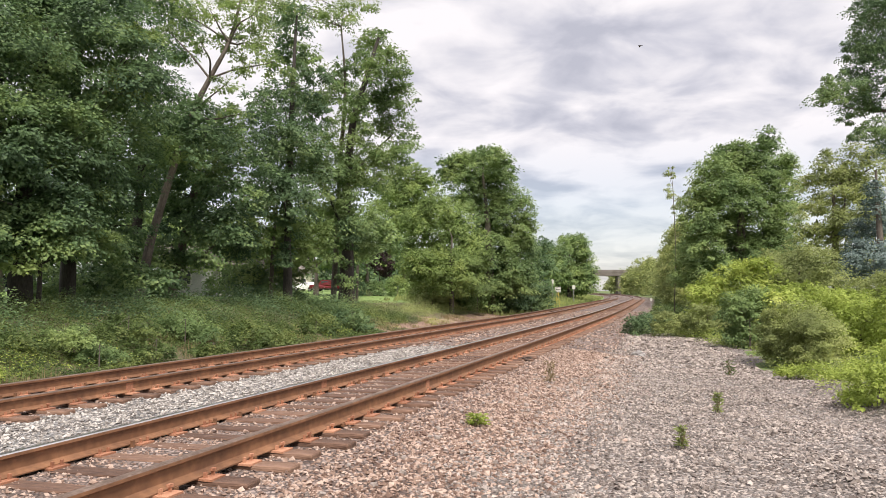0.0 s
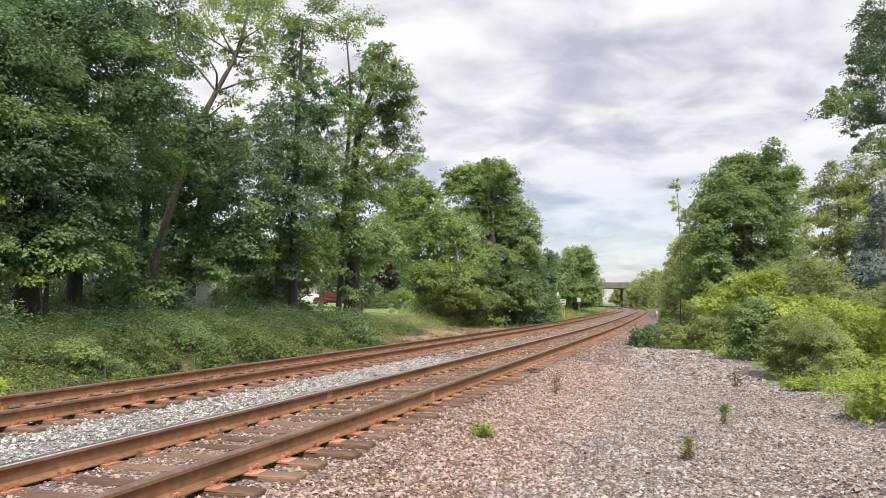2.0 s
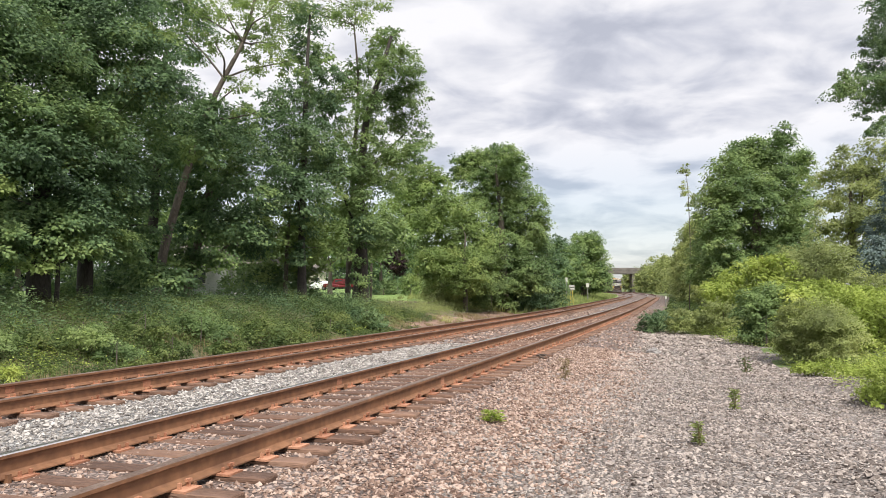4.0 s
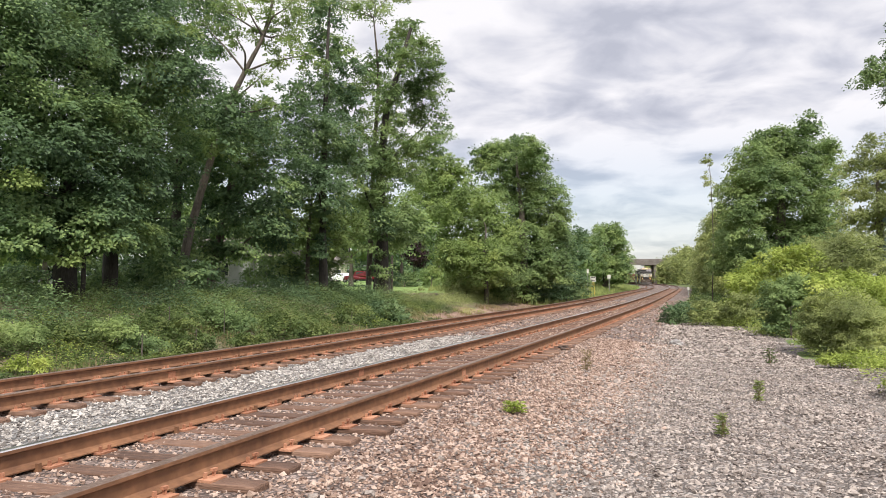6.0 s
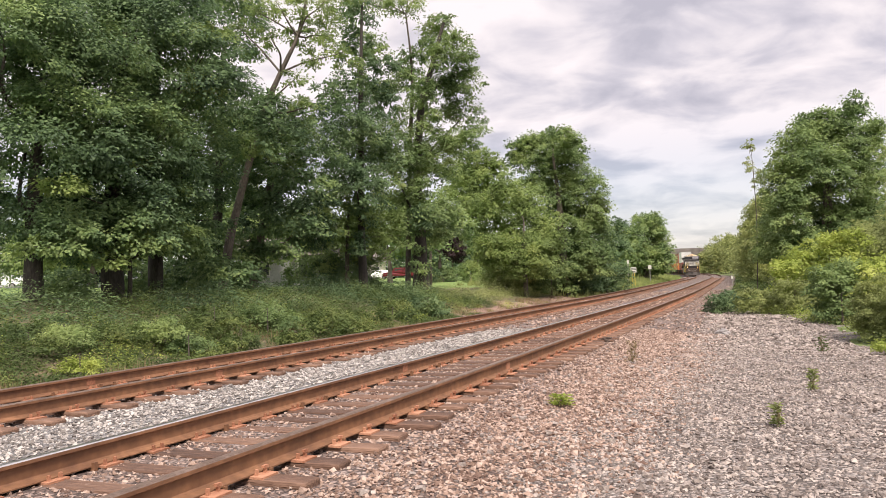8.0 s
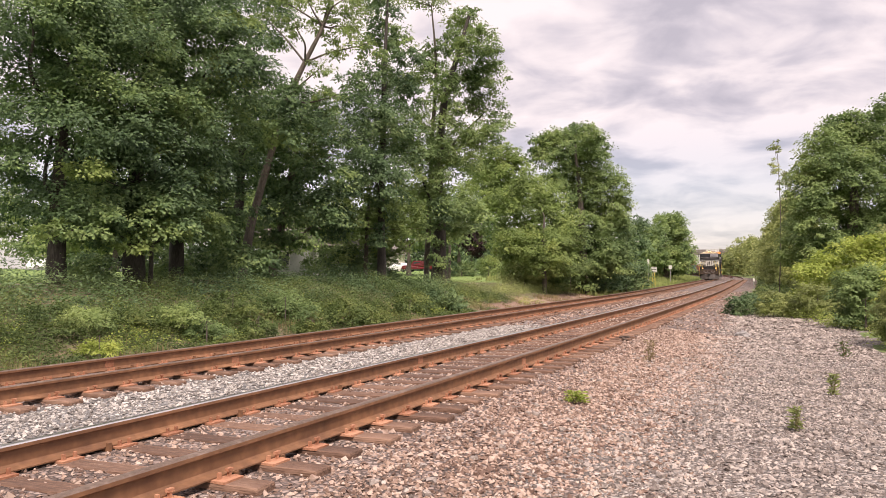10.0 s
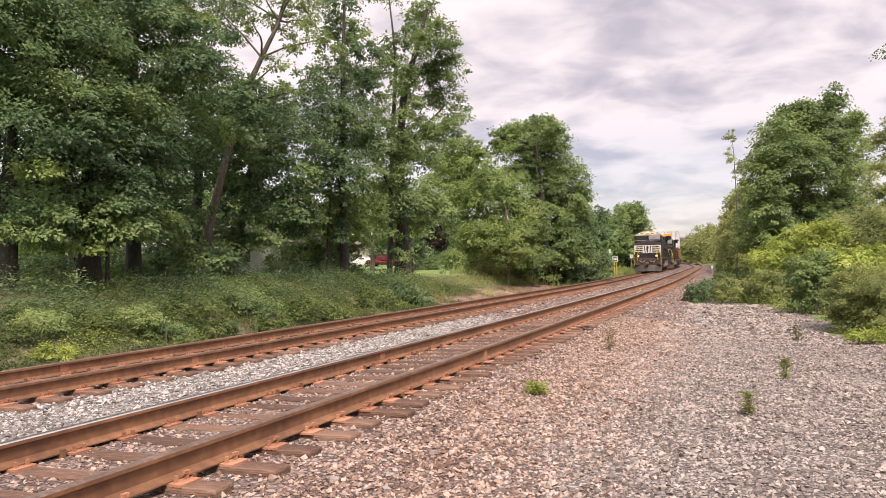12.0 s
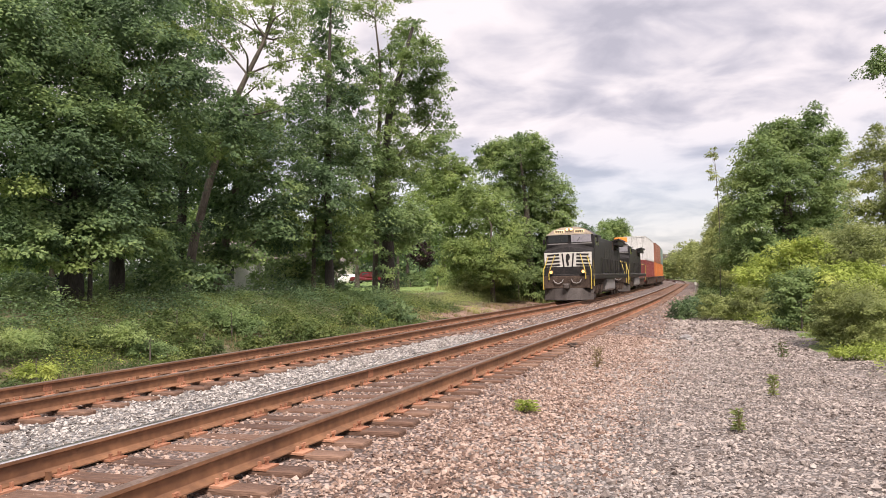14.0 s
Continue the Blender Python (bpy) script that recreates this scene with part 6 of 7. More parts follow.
def container(colour, tone):
    """A corrugated freight container, standing on its local origin."""
    if tone not in M:
        M[tone] = rough_mat(tone + "_container_paint", [v * 0.65 for v in colour], colour, [min(1, v * 1.15) for v in colour], 0.8, 0.5, 0.1)
    m = M[tone]
    ob = thing("freight_container", "%s corrugated steel freight container" % tone.replace("_", " "), "container", "stacked containers")
    ly, w, h = 16.1, 2.56, 2.86
    fr = bmesh.new()
    for sx in (-1, 1):
        for sy in (-1, 1):
            box(0.16, 0.16, h, pose(sx * (w / 2 - 0.08), sy * (ly / 2 - 0.08), h / 2), bm=fr)
        box(0.1, ly, 0.16, pose(sx * (w / 2 - 0.05), 0, 0.08), bm=fr)
        box(0.1, ly, 0.12, pose(sx * (w / 2 - 0.05), 0, h - 0.06), bm=fr)
    for sy in (-1, 1):
        for z in (0.08, h - 0.06):
            box(w, 0.1, 0.14, pose(0, sy * (ly / 2 - 0.05), z), bm=fr)
    part("frame", fr, m, ob)
    n = 58
    for sx in (-1, 1):
        V, F = [], []
        for i in range(n * 4):
            y = -ly / 2 + 0.16 + (ly - 0.32) * (i // 4 + (0, 0.3, 0.5, 0.8)[i % 4]) / n
            x = sx * (w / 2 - (0.01, 0.01, 0.05, 0.05)[i % 4])
            V += [(x, y, 0.16), (x, y, h - 0.12)]
        for i in range(n * 4 - 1):
            F.append((2 * i, 2 * i + 2, 2 * i + 3, 2 * i + 1))
        part("side_panel", mesh_np("side_panel", V, F, [m]), None, ob)
    part("top_panel", box(w - 0.1, ly - 0.1, 0.05, pose(0, 0, h - 0.03)), m, ob)
    for sy in (-1, 1):
        e = part("end_panel", box(w - 0.3, 0.05, h - 0.28, pose(0, sy * (ly / 2 - 0.06), h / 2)), m, ob)
        for x in (-0.9, -0.3, 0.3, 0.9):
            part("lock_bar", rod((x, sy * (ly / 2 - 0.01), 0.15), (x, sy * (ly / 2 - 0.01), h - 0.15), 0.025, seg=6), M["tank"], e)
    return ob


lead, lead_wheels = locomotive("black diesel locomotive with white striped nose and lit headlights", M["board"], True)
second, second_wheels = locomotive("black diesel locomotive coupled behind another with an added orange glow block", M["orange_glow"], False)
TONES = {"dirty_white": (0.62, 0.61, 0.6), "dark_red": (0.22, 0.05, 0.045), "brown": (0.26, 0.11, 0.07), "orange": (0.55, 0.17, 0.05), "grey_green": (0.16, 0.22, 0.19), "blue": (0.06, 0.11, 0.22), "pale_grey": (0.45, 0.46, 0.47)}
STACKS = [("dark_red", "dirty_white"), ("orange", "brown"), ("orange", "grey_green"), ("dark_red", "dirty_white"), ("blue", "brown"), ("pale_grey", "dark_red"), ("orange", "dirty_white"), ("dark_red", "blue"), ("brown", "pale_grey"), ("orange", "dark_red")]
cars = []
first_car = well_car()
for i, (a, b) in enumerate(STACKS):
    car = first_car if i == 0 else copy_thing(first_car, Matrix())
    cars.append((car, container(TONES[a], a), container(TONES[b], b)))


def small_bird():
    b = thing("bird", "small dark bird in flight", "bird")
    body = bmesh.new()
    bmesh.ops.create_icosphere(body, subdivisions=2, radius=0.05, matrix=Matrix.Diagonal((1, 2.4, 0.9, 1)))
    bmesh.ops.create_icosphere(body, subdivisions=2, radius=0.035, matrix=pose(0, 0.13, 0.015))
    box(0.05, 0.12, 0.01, pose(0, -0.16, 0), bm=body)
    part("body", body, M["bark_dark"], b)
    wings = []
    for sx in (-1, 1):
        w = bmesh.new()
        v = [w.verts.new((sx * x, y, z)) for x, y, z in ((0, 0.06, 0.012), (0.13, 0.07, 0.012), (0.26, -0.02, 0.006), (0.12, -0.06, 0.0), (0, -0.06, 0.0), (0.13, 0.0, 0.03))]
        for f in ((0, 1, 5), (1, 2, 5), (2, 3, 5), (3, 4, 5), (4, 0, 5), (4, 3, 2, 1, 0)):
            w.faces.new([v[i] for i in (f if sx > 0 else f[::-1])])
        wings.append((part("wing", w, M["bark_dark"], b, at=pose(sx * 0.03, 0.02, 0.01)), sx))
    return b, wings


bird, bird_wings = small_bird()


# ---- loose things along the line ----
def signboard():
    x, y = 12.55, 82.0
    z = ground_at(x, y)
    t = thing("track_sign", "white track sign on two yellow posts in the grass", "sign", at=pose(x, y, z, 0, 0, -8))
    for dx in (-0.16, 0.16):
        part("post", rod((dx, 0, -0.2), (dx * 0.5, 0, 1.75), 0.036, seg=8), M["yellow"], t, "yellow painted post")
    part("pole", rod((0, 0.03, 1.0), (0, 0.03, 2.0), 0.04, seg=8), M["bark_dark"], t)
    b = part("board", box(0.6, 0.03, 0.56, pose(0, -0.05, 2.0), 0.01), M["white"], t, "white sign board")
    for k, w in enumerate((0.46, 0.5, 0.4)):
        part("writing_bar", box(w, 0.006, 0.07, pose(0, -0.069, 2.18 - 0.17 * k)), M["black"], b)


def small_sign(x, y, ztop, w, h, label, mat="white"):
    z = ground_at(x, y)
    t = thing("roadside_sign", label, "sign", at=pose(x, y, z, 0, 0, -10))
    part("post", rod((0, 0, -0.2), (0, 0, ztop - z), 0.05, seg=8), M["tank"], t)
    part("board", box(w, 0.04, h, pose(0, -0.06, ztop - z - h / 2), 0.01), M[mat], t)


def lamp_post():
    x, y = 12.0, 102.0
    z = ground_at(x, y)
    t = thing("street_lamp", "grey street lamp with a curved arm", "street lamp", at=pose(x, y, z))
    part("pole", rod((0, 0, -0.2), (0, 0, 4.6), 0.1, 0.06, seg=10), M["bark"], t)
    part("arm", rod((0, 0, 4.5), (1.2, -0.4, 4.75), 0.04, seg=8), M["tank"], t)
    part("head", box(0.7, 0.28, 0.14, pose(1.5, -0.5, 4.75, 0, 0, -18), 0.04), M["white"], t)


def marker_post():
    x, y = 19.4, 70.0
    z = ground_at(x, y)
    t = thing("marker_post", "short white marker post beside the ballast", "post", at=pose(x, y, z))
    part("post", rod((0, 0, -0.2), (0, 0, 0.9), 0.05, seg=8), M["tank"], t)
    part("plate", box(0.18, 0.05, 0.28, pose(0, -0.06, 0.85), 0.02), M["white"], t)


def wooden_post():
    x, y = -5.5, 48.0
    z = ground_at(x, y)
    t = thing("wooden_post", "weathered grey wooden post by the lawn", "post", at=pose(x, y, z))
    part("post", rod((0, 0, -0.3), (0.03, 0, 2.3), 0.09, 0.08, seg=10), M["bark"], t)
    part("cap", box(0.16, 0.16, 0.05, pose(0.03, 0, 2.31), 0.01), M["bark"], t)


signboard()
small_sign(13.9, 95, 2.65, 0.25, 0.5, "slim white sign on a thin post")
small_sign(14.0, 100, 2.2, 0.42, 0.45, "small white sign by a garden road")
small_sign(17.6, 101, 1.95, 0.42, 0.5, "small white sign beside the street")
lamp_post()
marker_post()
wooden_post()


def overpass(s):
    c = on_line(np.array(float(s)), np.array(2.2))
    t = thing("overpass", "weathered grey concrete road overpass across the tracks", "bridge", kind="structure", at=pose(float(c[0]), float(c[1]), float(c[2]), 0, 0, heading(s)))
    con = M["concrete"]
    part("deck", box(70, 9, 1.3, pose(0, 0, 7.4), 0.1), con, t)
    for sy in (-1, 1):
        part("parapet", box(70, 0.35, 1.0, pose(0, sy * 4.4, 8.55), 0.03), con, t)
    for x in (-7.5, 7.5):
        part("pier", box(1.2, 8, 7.2, pose(x, 0, 3.3), 0.08), con, t)
    for x in (-30, 30):
        part("abutment", box(10, 9.4, 7.0, pose(x, 0, 3.2), 0.1), con, t)


M["concrete"] = rough_mat("weathered_concrete", (0.09, 0.078, 0.068), (0.16, 0.142, 0.125), (0.25, 0.23, 0.21), 0.5, 0.9, 0.3)
overpass(296)


# ---- gardens: houses and parked vehicles ----
M.update({
    "siding": rough_mat("grey_siding", (0.30, 0.30, 0.31), (0.40, 0.40, 0.41), (0.48, 0.48, 0.49), 1.0, 0.7, 0.2),
    "siding_warm": rough_mat("cream_siding", (0.45, 0.41, 0.36), (0.58, 0.53, 0.47), (0.66, 0.62, 0.56), 1.0, 0.7, 0.2),
    "shingle": rough_mat("brown_roof_shingle", (0.10, 0.085, 0.08), (0.17, 0.145, 0.135), (0.24, 0.21, 0.2), 3.0, 0.9, 0.5),
    "red": plain_mat("red_car_paint", (0.11, 0.009, 0.012), 0.25),
    "car_white": plain_mat("white_car_paint", (0.75, 0.75, 0.76), 0.25),
    "car_dark": plain_mat("dark_car_paint", (0.03, 0.035, 0.045), 0.25),
    "tyre": plain_mat("black_rubber", (0.02, 0.02, 0.02), 0.85),
})


def house(label, x, y, turn, w, d, h, mat):
    z = ground_at(x, y)
    t = thing("house", label, "house", at=pose(x, y, z, 0, 0, turn))
    part("wall", box(w, d, h + 0.4, pose(0, 0, h / 2 - 0.2), 0.02), M[mat], t)
    bm = bmesh.new()
    P = [(-w / 2 - 0.4, -d / 2 - 0.5, h - 0.1), (w / 2 + 0.4, -d / 2 - 0.5, h - 0.1), (w / 2 + 0.4, d / 2 + 0.5, h - 0.1), (-w / 2 - 0.4, d / 2 + 0.5, h - 0.1), (-w / 2 - 0.4, 0, h + d * 0.32), (w / 2 + 0.4, 0, h + d * 0.32)]
    v = [bm.verts.new(p) for p in P]
    for f in ((0, 1, 5, 4), (2, 3, 4, 5), (0, 4, 3), (1, 2, 5), (0, 3, 2, 1)):
        bm.faces.new([v[i] for i in f])
    part("roof", bm, M["shingle"], t)
    for k in range(max(2, int(w // 3))):
        xx = -w / 2 + (k + 0.5) * w / max(2, int(w // 3))
        wn = part("window", box(1.0, 0.08, 1.2, pose(xx, -d / 2 - 0.02, 1.5), 0.01), M["white"], t)
        part("pane", box(0.84, 0.03, 1.02, pose(xx, -d / 2 - 0.07, 1.5)), M["glass_dark"], wn)
    part("door", box(0.95, 0.08, 2.05, pose(w * 0.12, -d / 2 - 0.03, 1.02), 0.01), M["white"], t)
    part("chimney", box(0.6, 0.6, 1.6, pose(w * 0.25, 0.6, h + d * 0.32), 0.02), M["shingle"], t)
    for k in (-1, 1):
        part("porch_post", box(0.16, 0.16, 2.4, pose(w * 0.12 + k * 1.6, -d / 2 - 1.6, 1.2)), M["white"], t)
    part("porch_roof", box(4.0, 1.9, 0.16, pose(w * 0.12, -d / 2 - 0.9, 2.45, -6), 0.02), M["shingle"], t)


def vehicle(name, label, x, y, turn, paint, kind, group=""):
    z = ground_at(x, y) + 0.03
    t = thing(name, label, "car", group, at=pose(x, y, z, 0, 0, turn))
    shapes = {"pickup": [(-2.7, 0.45), (-2.75, 1.05), (-0.6, 1.08), (-0.45, 1.75), (0.75, 1.75), (1.25, 1.12), (2.55, 1.02), (2.7, 0.45)],
              "car": [(-2.2, 0.35), (-2.25, 0.85), (-1.7, 0.98), (-1.1, 1.42), (0.35, 1.45), (1.05, 0.98), (2.1, 0.85), (2.2, 0.35)],
              "van": [(-3.2, 0.4), (-3.2, 2.5), (1.5, 2.55), (2.2, 1.5), (2.9, 1.2), (3.0, 0.4)]}
    pr = shapes[kind]
    bm = bmesh.new()
    A = [bm.verts.new((a, -0.9 if b < 1.1 else -0.72, b)) for a, b in pr]
    B = [bm.verts.new((a, 0.9 if b < 1.1 else 0.72, b)) for a, b in pr]
    bm.faces.new(A)
    bm.faces.new(B[::-1])
    n = len(pr)
    for i in range(n):
        bm.faces.new((A[i], B[i], B[(i + 1) % n], A[(i + 1) % n]))
    bmesh.ops.recalc_face_normals(bm, faces=bm.faces)
    bmesh.ops.bevel(bm, geom=list(bm.edges), offset=0.06, segments=2, affect="EDGES")
    body = part("body", bm, M[paint], t)
    for sy in (-1, 1):
        if kind != "van":
            part("side_window", box(1.1, 0.04, 0.36, pose(0.1 if kind == "pickup" else -0.35, sy * 0.79, 1.38 if kind == "pickup" else 1.18, -sy * 12), 0.02), M["glass_dark"], body)
        else:
            part("side_window", box(0.9, 0.04, 0.55, pose(1.4, sy * 0.8, 1.8), 0.02), M["glass_dark"], body)
        part("headlight", box(0.06, 0.3, 0.16, pose(pr[-1][0] - 0.02, sy * 0.62, 0.72), 0.02), M["white"], body)
        part("tail_light", box(0.06, 0.2, 0.2, pose(pr[0][0] - 0.02, sy * 0.72, 0.8), 0.02), M["red"], body)
    for ax in (pr[0][0] * 0.62, pr[-1][0] * 0.62):
        for sy in (-1, 1):
            w = part("wheel", rod((ax, sy * 0.72, 0.36), (ax, sy * 0.93, 0.36), 0.36, seg=20), M["tyre"], t)
            part("rim", rod((ax, sy * 0.92, 0.36), (ax, sy * 0.945, 0.36), 0.22, seg=14), M["tank"], w)


house("low grey house behind the bank trees", -19.0, 63.0, 25, 9, 8, 2.8, "siding")
house("cream house with a porch beyond the lawn", -31.0, 140.0, 10, 13, 9, 3.0, "siding_warm")
house("pale house beyond the hedges", -11.5, 146.0, -5, 14, 9, 3.0, "siding_warm")
vehicle("pickup_truck", "red pickup truck parked on the drive", -17.4, 113.0, 165, "red", "pickup", "parked vehicles")
vehicle("parked_car", "white car parked beside a red pickup", -20.8, 114.5, 150, "car_white", "car", "parked vehicles")
vehicle("parked_van", "white van parked on the street", -60.0, 88.0, 25, "car_white", "van", "parked vehicles")
vehicle("parked_car", "dark car parked on the street", -36.0, 62.0, 25, "car_dark", "car", "parked vehicles")
for nm, lab, x, y, turn, w, d in (("street", "grey asphalt street behind the trees", -44.0, 58.0, 30, 60, 9.0), ("driveway", "pale concrete driveway beside a house", -16.5, 56.0, 25, 7, 3.5)):
    z = ground_at(x, y)
    tagged(new(nm, bm_mesh(nm, box(w, d, 0.3, pose(x, y, z + 0.0, 0, 0, turn), 0.02), M["asphalt" if nm == "street" else "concrete"])), lab, "road", kind="structure")


# ---- rocks and small plants on the gravel ----
def stone_mesh(rng, size, mat):
    V = np.array([(x, y, z) for x in (-1, 1) for y in (-1, 1) for z in (-1, 1)], float) * np.array([0.5, 0.4, 0.3])
    V = (V + rng.normal(0, 0.09, V.shape)) * size
    F = [(0, 1, 3, 2), (4, 6, 7, 5), (0, 4, 5, 1), (2, 3, 7, 6), (0, 2, 6, 4), (1, 5, 7, 3)]
    return mesh_np("stone", V, F, [mat])


def rock(x, y, size, mat, label, seed):
    bm = bmesh.new()
    bmesh.ops.create_icosphere(bm, subdivisions=3, radius=size / 2)
    for v in bm.verts:
        d = noise.noise(v.co * (3 / size) + Vector((seed, 0, 0))) * 0.5 + noise.noise(v.co * (8 / size) + Vector((0, seed, 0))) * 0.15
        v.co *= 1 + d
        v.co.z *= 0.62
    t = new("rock", bm_mesh("rock", bm, mat))
    t.matrix_basis = pose(x, y, ground_at(x, y) + size * 0.14, 0, 0, seed * 50)
    tagged(t, label, "rock", "rocks on the gravel")


rock(5.05, 19.45, 0.30, M["tank"], "dark grey boulder lying on gravel", 1.0)
rock(1.85, 16.5, 0.24, M["under"], "dark rusty block beside the track", 2.0)
rr = random.Random(5)
for k in range(16):
    rock(rr.uniform(6.0, 8.3), rr.uniform(20.5, 26.5), rr.uniform(0.12, 0.32), M["stone_grey"], "pale grey rock on the gravel", 3.0 + k)


def sprig(x, y, h, spread, mat, n, seed, label):
    rng = np.random.default_rng(seed)
    t = thing("weed", label, "plant", "weeds in the gravel", at=pose(x, y, ground_at(x, y)))
    out = unit(rng, n)
    f = rng.random(n)
    C = out * np.array([spread, spread, 0]) * (0.3 + 0.7 * rng.random((n, 1)))
    C[:, 2] = 0.02 + f * h
    part("leaves", leaf_mesh("leaves", C, out * [1, 1, 0.3] + [0, 0, 0.3], np.array([0, 0, 0.7]) + unit(rng, n) * 0.6, rng.uniform(0.03, 0.07, n), rng.uniform(0.015, 0.035, n), M[mat]), None, t)
    for k in range(5):
        a = rng.uniform(-1, 1, 2) * spread * 0.7
        V, F = tube([(0, 0, -0.02), (a[0] * 0.5, a[1] * 0.5, h * 0.5), (a[0], a[1], h)], [0.006, 0.004, 0.002], 5)
        part("stem", mesh_np("stem", V, F, [M["dry"]]), None, t)


sprig(0.40, 8.85, 0.11, 0.16, "fresh", 260, 1, "low bright green weed in the gravel")
sprig(3.74, 10.3, 0.28, 0.09, "olive", 170, 2, "upright olive weed in the gravel")
sprig(2.47, 7.85, 0.22, 0.08, "olive", 130, 3, "yellowing weed in the gravel")
sprig(1.85, 13.1, 0.36, 0.14, "dry", 130, 4, "dry grassy weed in the gravel")
sprig(5.7, 15.0, 0.3, 0.15, "weed", 150, 5, "thin green weed at the gravel edge")


# pale weld marks on the rail webs
def weld(tr, s, u, drop):
    q = on_line(np.array(s), np.array(u))
    part("weld_mark", box(0.03, 0.16, 0.13, pose(float(q[0]), float(q[1]), float(q[2]) - drop - 0.10, 0, 0, heading(s)), 0.008), M["rust_bright"], tr, "bright orange weld collar")


for s_, u_ in ((10.2, RAIL_GAP / 2), (10.6, -RAIL_GAP / 2)):
    weld(near_track, s_, u_, 0)
for s_, u_ in ((9.4, TRACK_GAP - RAIL_GAP / 2), (8.3, TRACK_GAP + RAIL_GAP / 2)):
    weld(far_track, s_, u_, FAR_DROP)


# ---- crushed stone ----
def stones(name, label, s_rng, u_rng, n, size, mat, seed, lift=0.0, blur=0.12):
    rng = np.random.default_rng(seed)
    s, u = rng.uniform(*s_rng, n), u_rng[0] + (u_rng[1] - u_rng[0]) * rng.random(n)
    u = u + rng.normal(0, blur, n)
    c = on_line(s, u)
    sz = size * rng.lognormal(0, 0.26, n)
    c[:, 2] = ground_z(s, u) + lift + sz * rng.uniform(-0.05, 0.18, n)
    q = np.array([(0.54, 0, 0.02), (0.05, 0.44, -0.02), (-0.5, 0.05, 0), (-0.03, -0.44, 0.03), (0.12, 0.08, 0.30), (0, 0, -0.34)])
    V = q[None] + rng.normal(0, 0.11, (n, 6, 3))
    a, b = rng.uniform(0, 6.28, n), rng.normal(0, 0.55, n)
    ca, sa, cb, sb = np.cos(a)[:, None], np.sin(a)[:, None], np.cos(b)[:, None], np.sin(b)[:, None]
    X, Y, Z = V[..., 0], V[..., 1], V[..., 2]
    Y, Z = cb * Y - sb * Z, sb * Y + cb * Z
    X, Y = ca * X - sa * Y, sa * X + ca * Y
    V = np.stack([X, Y, Z], -1) * sz[:, None, None] + c[:, None]
    F = np.array([(0, 1, 4), (1, 2, 4), (2, 3, 4), (3, 0, 4), (1, 0, 5), (2, 1, 5), (3, 2, 5), (0, 3, 5)])
    F = (np.arange(n)[:, None, None] * 6 + F[None]).reshape(-1, 3)
    return tagged(new(name, mesh_np(name, V.reshape(-1, 3), F, [M[mat]])), label, "gravel", kind="stuff")


stones("grey_gravel", "loose grey crushed stone of the service yard", (3, 17), (-6.7, -2.6), 35000, 0.035, "stone_grey", 1, 0.0, 0.35)
stones("grey_gravel_far", "loose grey crushed stone further off", (16, 31), (-5.8, -2.6), 8500, 0.06, "stone_grey", 2)
stones("rusty_ballast", "rust dusted ballast stones beside the rails", (2, 20), (-3.1, -1.5), 28000, 0.038, "stone_rust", 3, 0.0, 0.3)
stones("track_ballast", "rust dusted ballast between the ties", (1, 22), (-1.35, 1.35), 17000, 0.036, "stone_rust", 4)
stones("pale_ballast", "pale clean ballast between the two tracks", (-2, 20), (1.25, 3.3), 17000, 0.040, "stone_pale", 5)
stones("far_track_ballast", "rust dusted ballast of the second track", (-2, 30), (3.2, 6.6), 9000, 0.055, "stone_rust", 6)
stones("distant_ballast", "rust dusted ballast stones along the line", (20, 60), (-2.8, 6.6), 9000, 0.075, "stone_rust", 7)

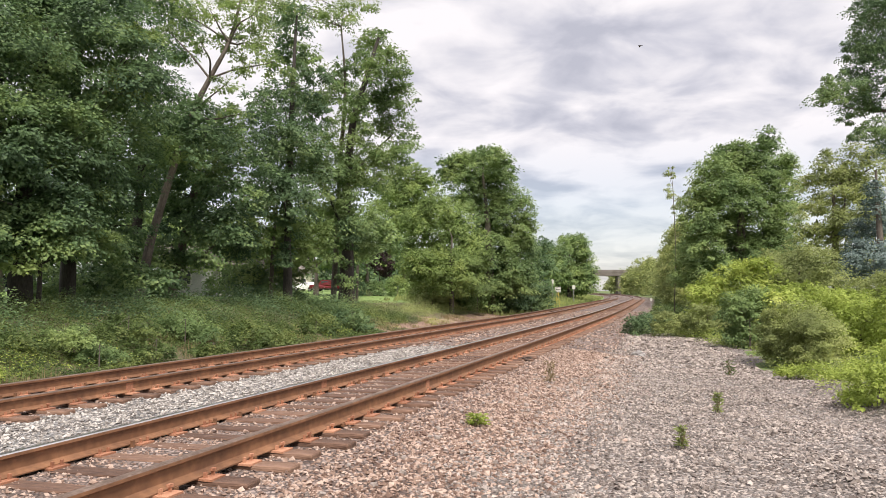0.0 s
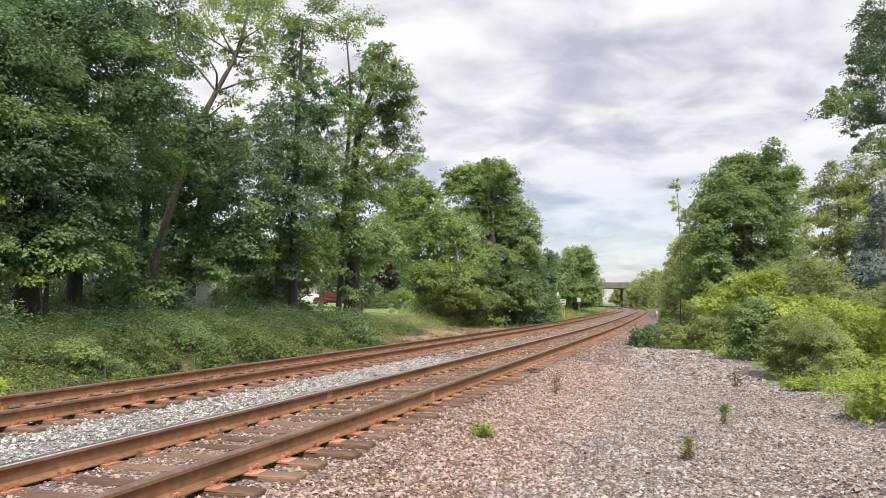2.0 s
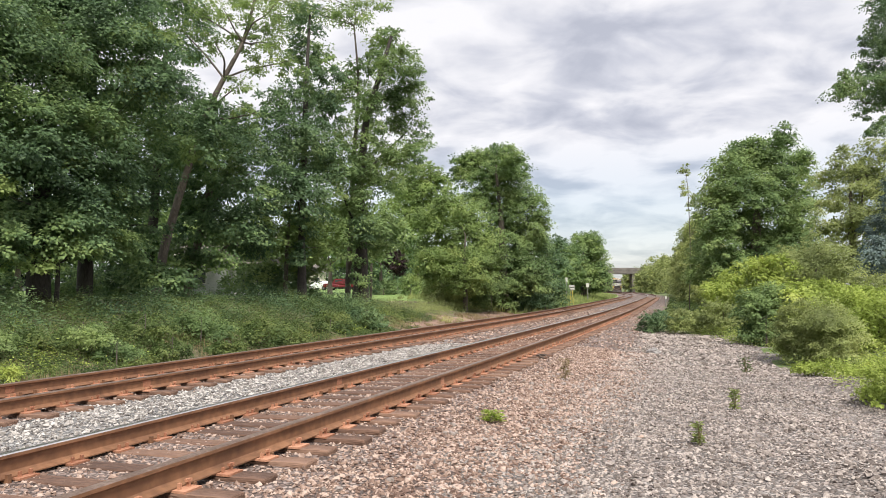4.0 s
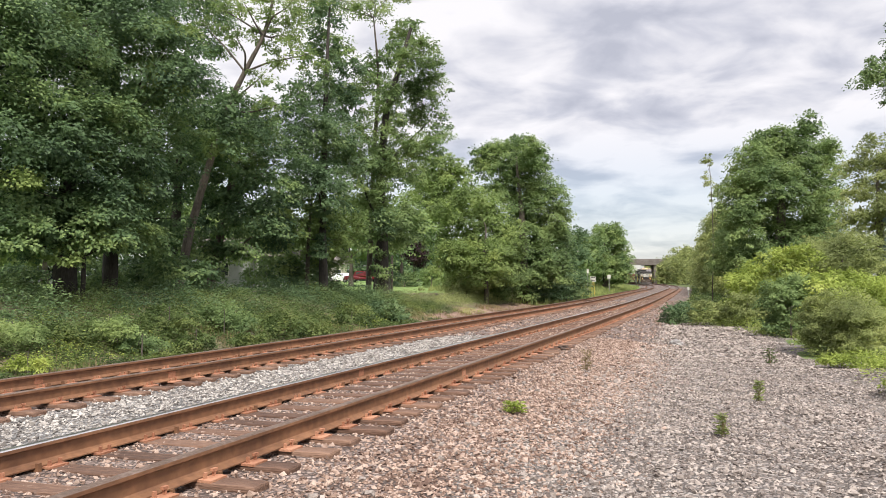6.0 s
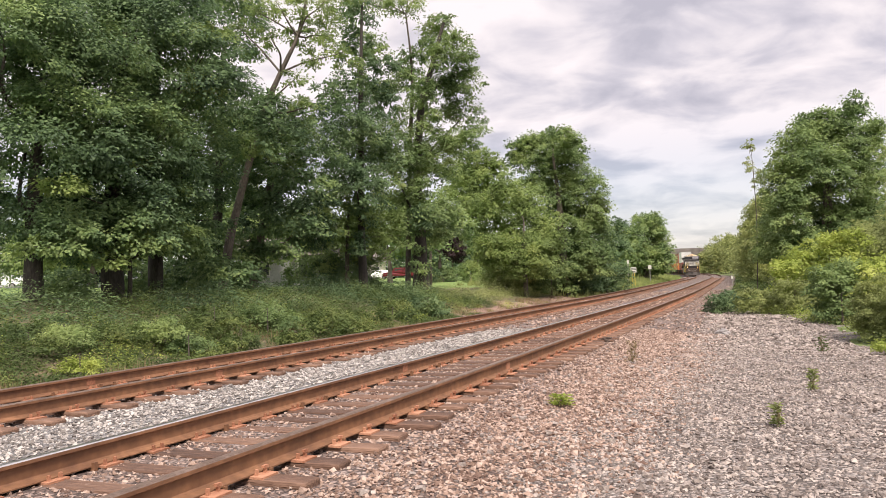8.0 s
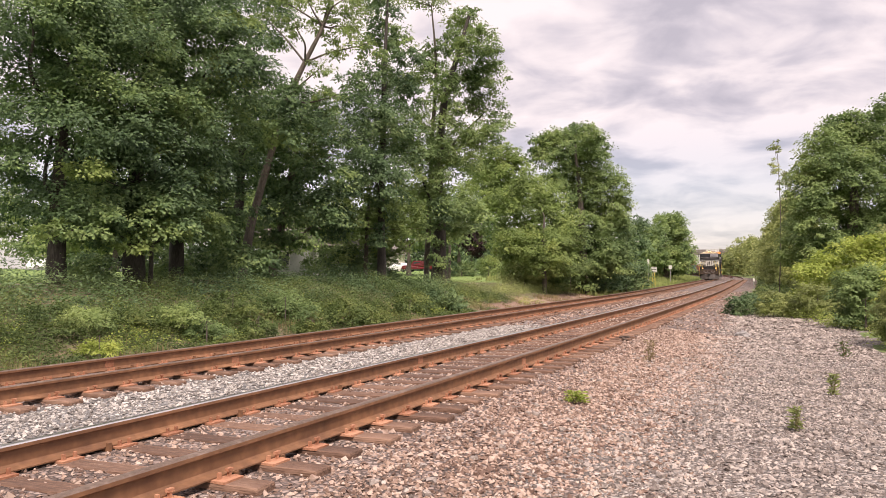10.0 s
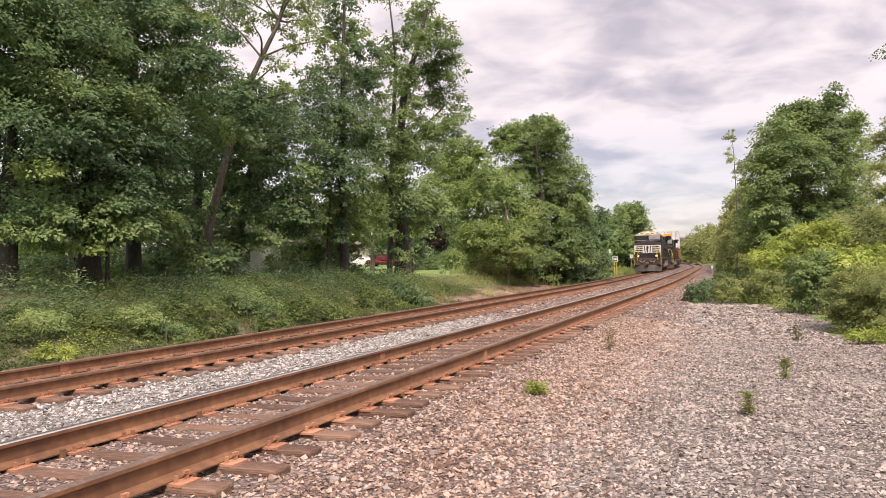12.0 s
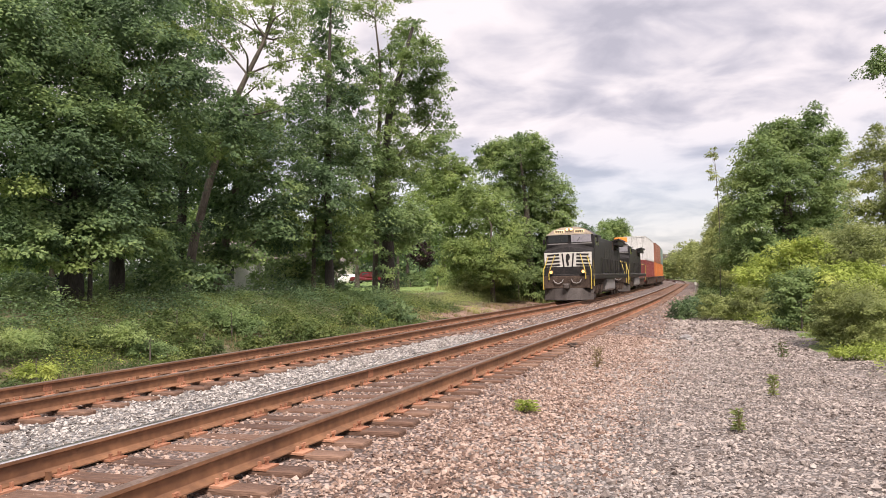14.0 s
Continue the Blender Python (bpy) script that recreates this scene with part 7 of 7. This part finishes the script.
# single larger stones that lie loose on the yard
rng_s = np.random.default_rng(21)
loose = [stone_mesh(rng_s, 1.0, M["stone_grey"]) for _ in range(6)]
ground_ob = bpy.data.objects["ground"]
for k in range(300):
    s_, u_ = rng_s.uniform(4.5, 14), rng_s.uniform(-6.2, -1.6)
    p_ = on_line(np.array(s_), np.array(u_))
    z_ = rng_s.uniform(0.035, 0.06)
    ob_ = part("stone", loose[k % 6], None, ground_ob, at=pose(float(p_[0]), float(p_[1]), float(ground_z(s_, u_)) + 0.02, rng_s.uniform(-20, 20), rng_s.uniform(-20, 20), rng_s.uniform(0, 360)) @ Matrix.Diagonal((z_, z_, z_, 1)))


# ---- movement ----
SPEED, FRONT_END = 20.65, 44.8


def ride(s_mid, base_len):
    """Pose of a vehicle on the far track, its middle at s_mid, running towards lower s."""
    a = on_line(np.array(s_mid - base_len / 2), np.array(TRACK_GAP))
    b = on_line(np.array(s_mid + base_len / 2), np.array(TRACK_GAP))
    c, d = (a + b) / 2, a - b
    yaw = math.degrees(math.atan2(-d[0], d[1]))
    pitch = math.degrees(math.atan2(d[2], math.hypot(d[0], d[1])))
    return pose(float(c[0]), float(c[1]), float(c[2]) - FAR_DROP, pitch, 0, yaw)


def motions():
    times = [0.5 * k for k in range(29)]

    def front(t):
        return FRONT_END + SPEED * (14.0 - t)

    for ob, back in ((lead, 11.0), (second, 33.4)):
        walk(ob, [(t, ride(front(t) + back, 13.2)) for t in times])
    for i, (car, low, high) in enumerate(cars):
        back = 44.8 + 10.9 + 21.7 * i
        for ob, z in ((car, 0.0), (low, 0.42), (high, 3.29)):
            walk(ob, [(t, ride(front(t) + back, 18.8) @ pose(0, 0, z)) for t in times])
    flight = [
        (0, 15.78, 59.01, 20.86),
        (0.5, 11.45, 58.88, 20.81),
        (1, 5.8, 58.78, 20.31),
        (1.5, -0.81, 58.63, 21.13),
        (3.0, -19.56, 60.88, 21.73),
        (6.0, -57.06, 65.38, 22.93),
        (10.0, -107.06, 71.38, 24.53),
        (14.0, -157.06, 77.38, 26.13)]
    walk(bird, [(t, pose(x, y, z, 0, 0, 83)) for t, x, y, z in flight])
    for wing, side in bird_wings:
        walk(wing, [(0.1 * k, pose(side * 0.03, 0.02, 0.01, 0, -side * (35 if k % 2 else -20), 0)) for k in range(141)])
    turn = math.degrees(SPEED / 0.53)
    for ws in lead_wheels + second_wheels:
        loc = ws.location.copy()
        walk(ws, [(k / FPS, pose(*loc, -turn * k / FPS % 360.0)) for k in range(14 * FPS + 1)])


motions()
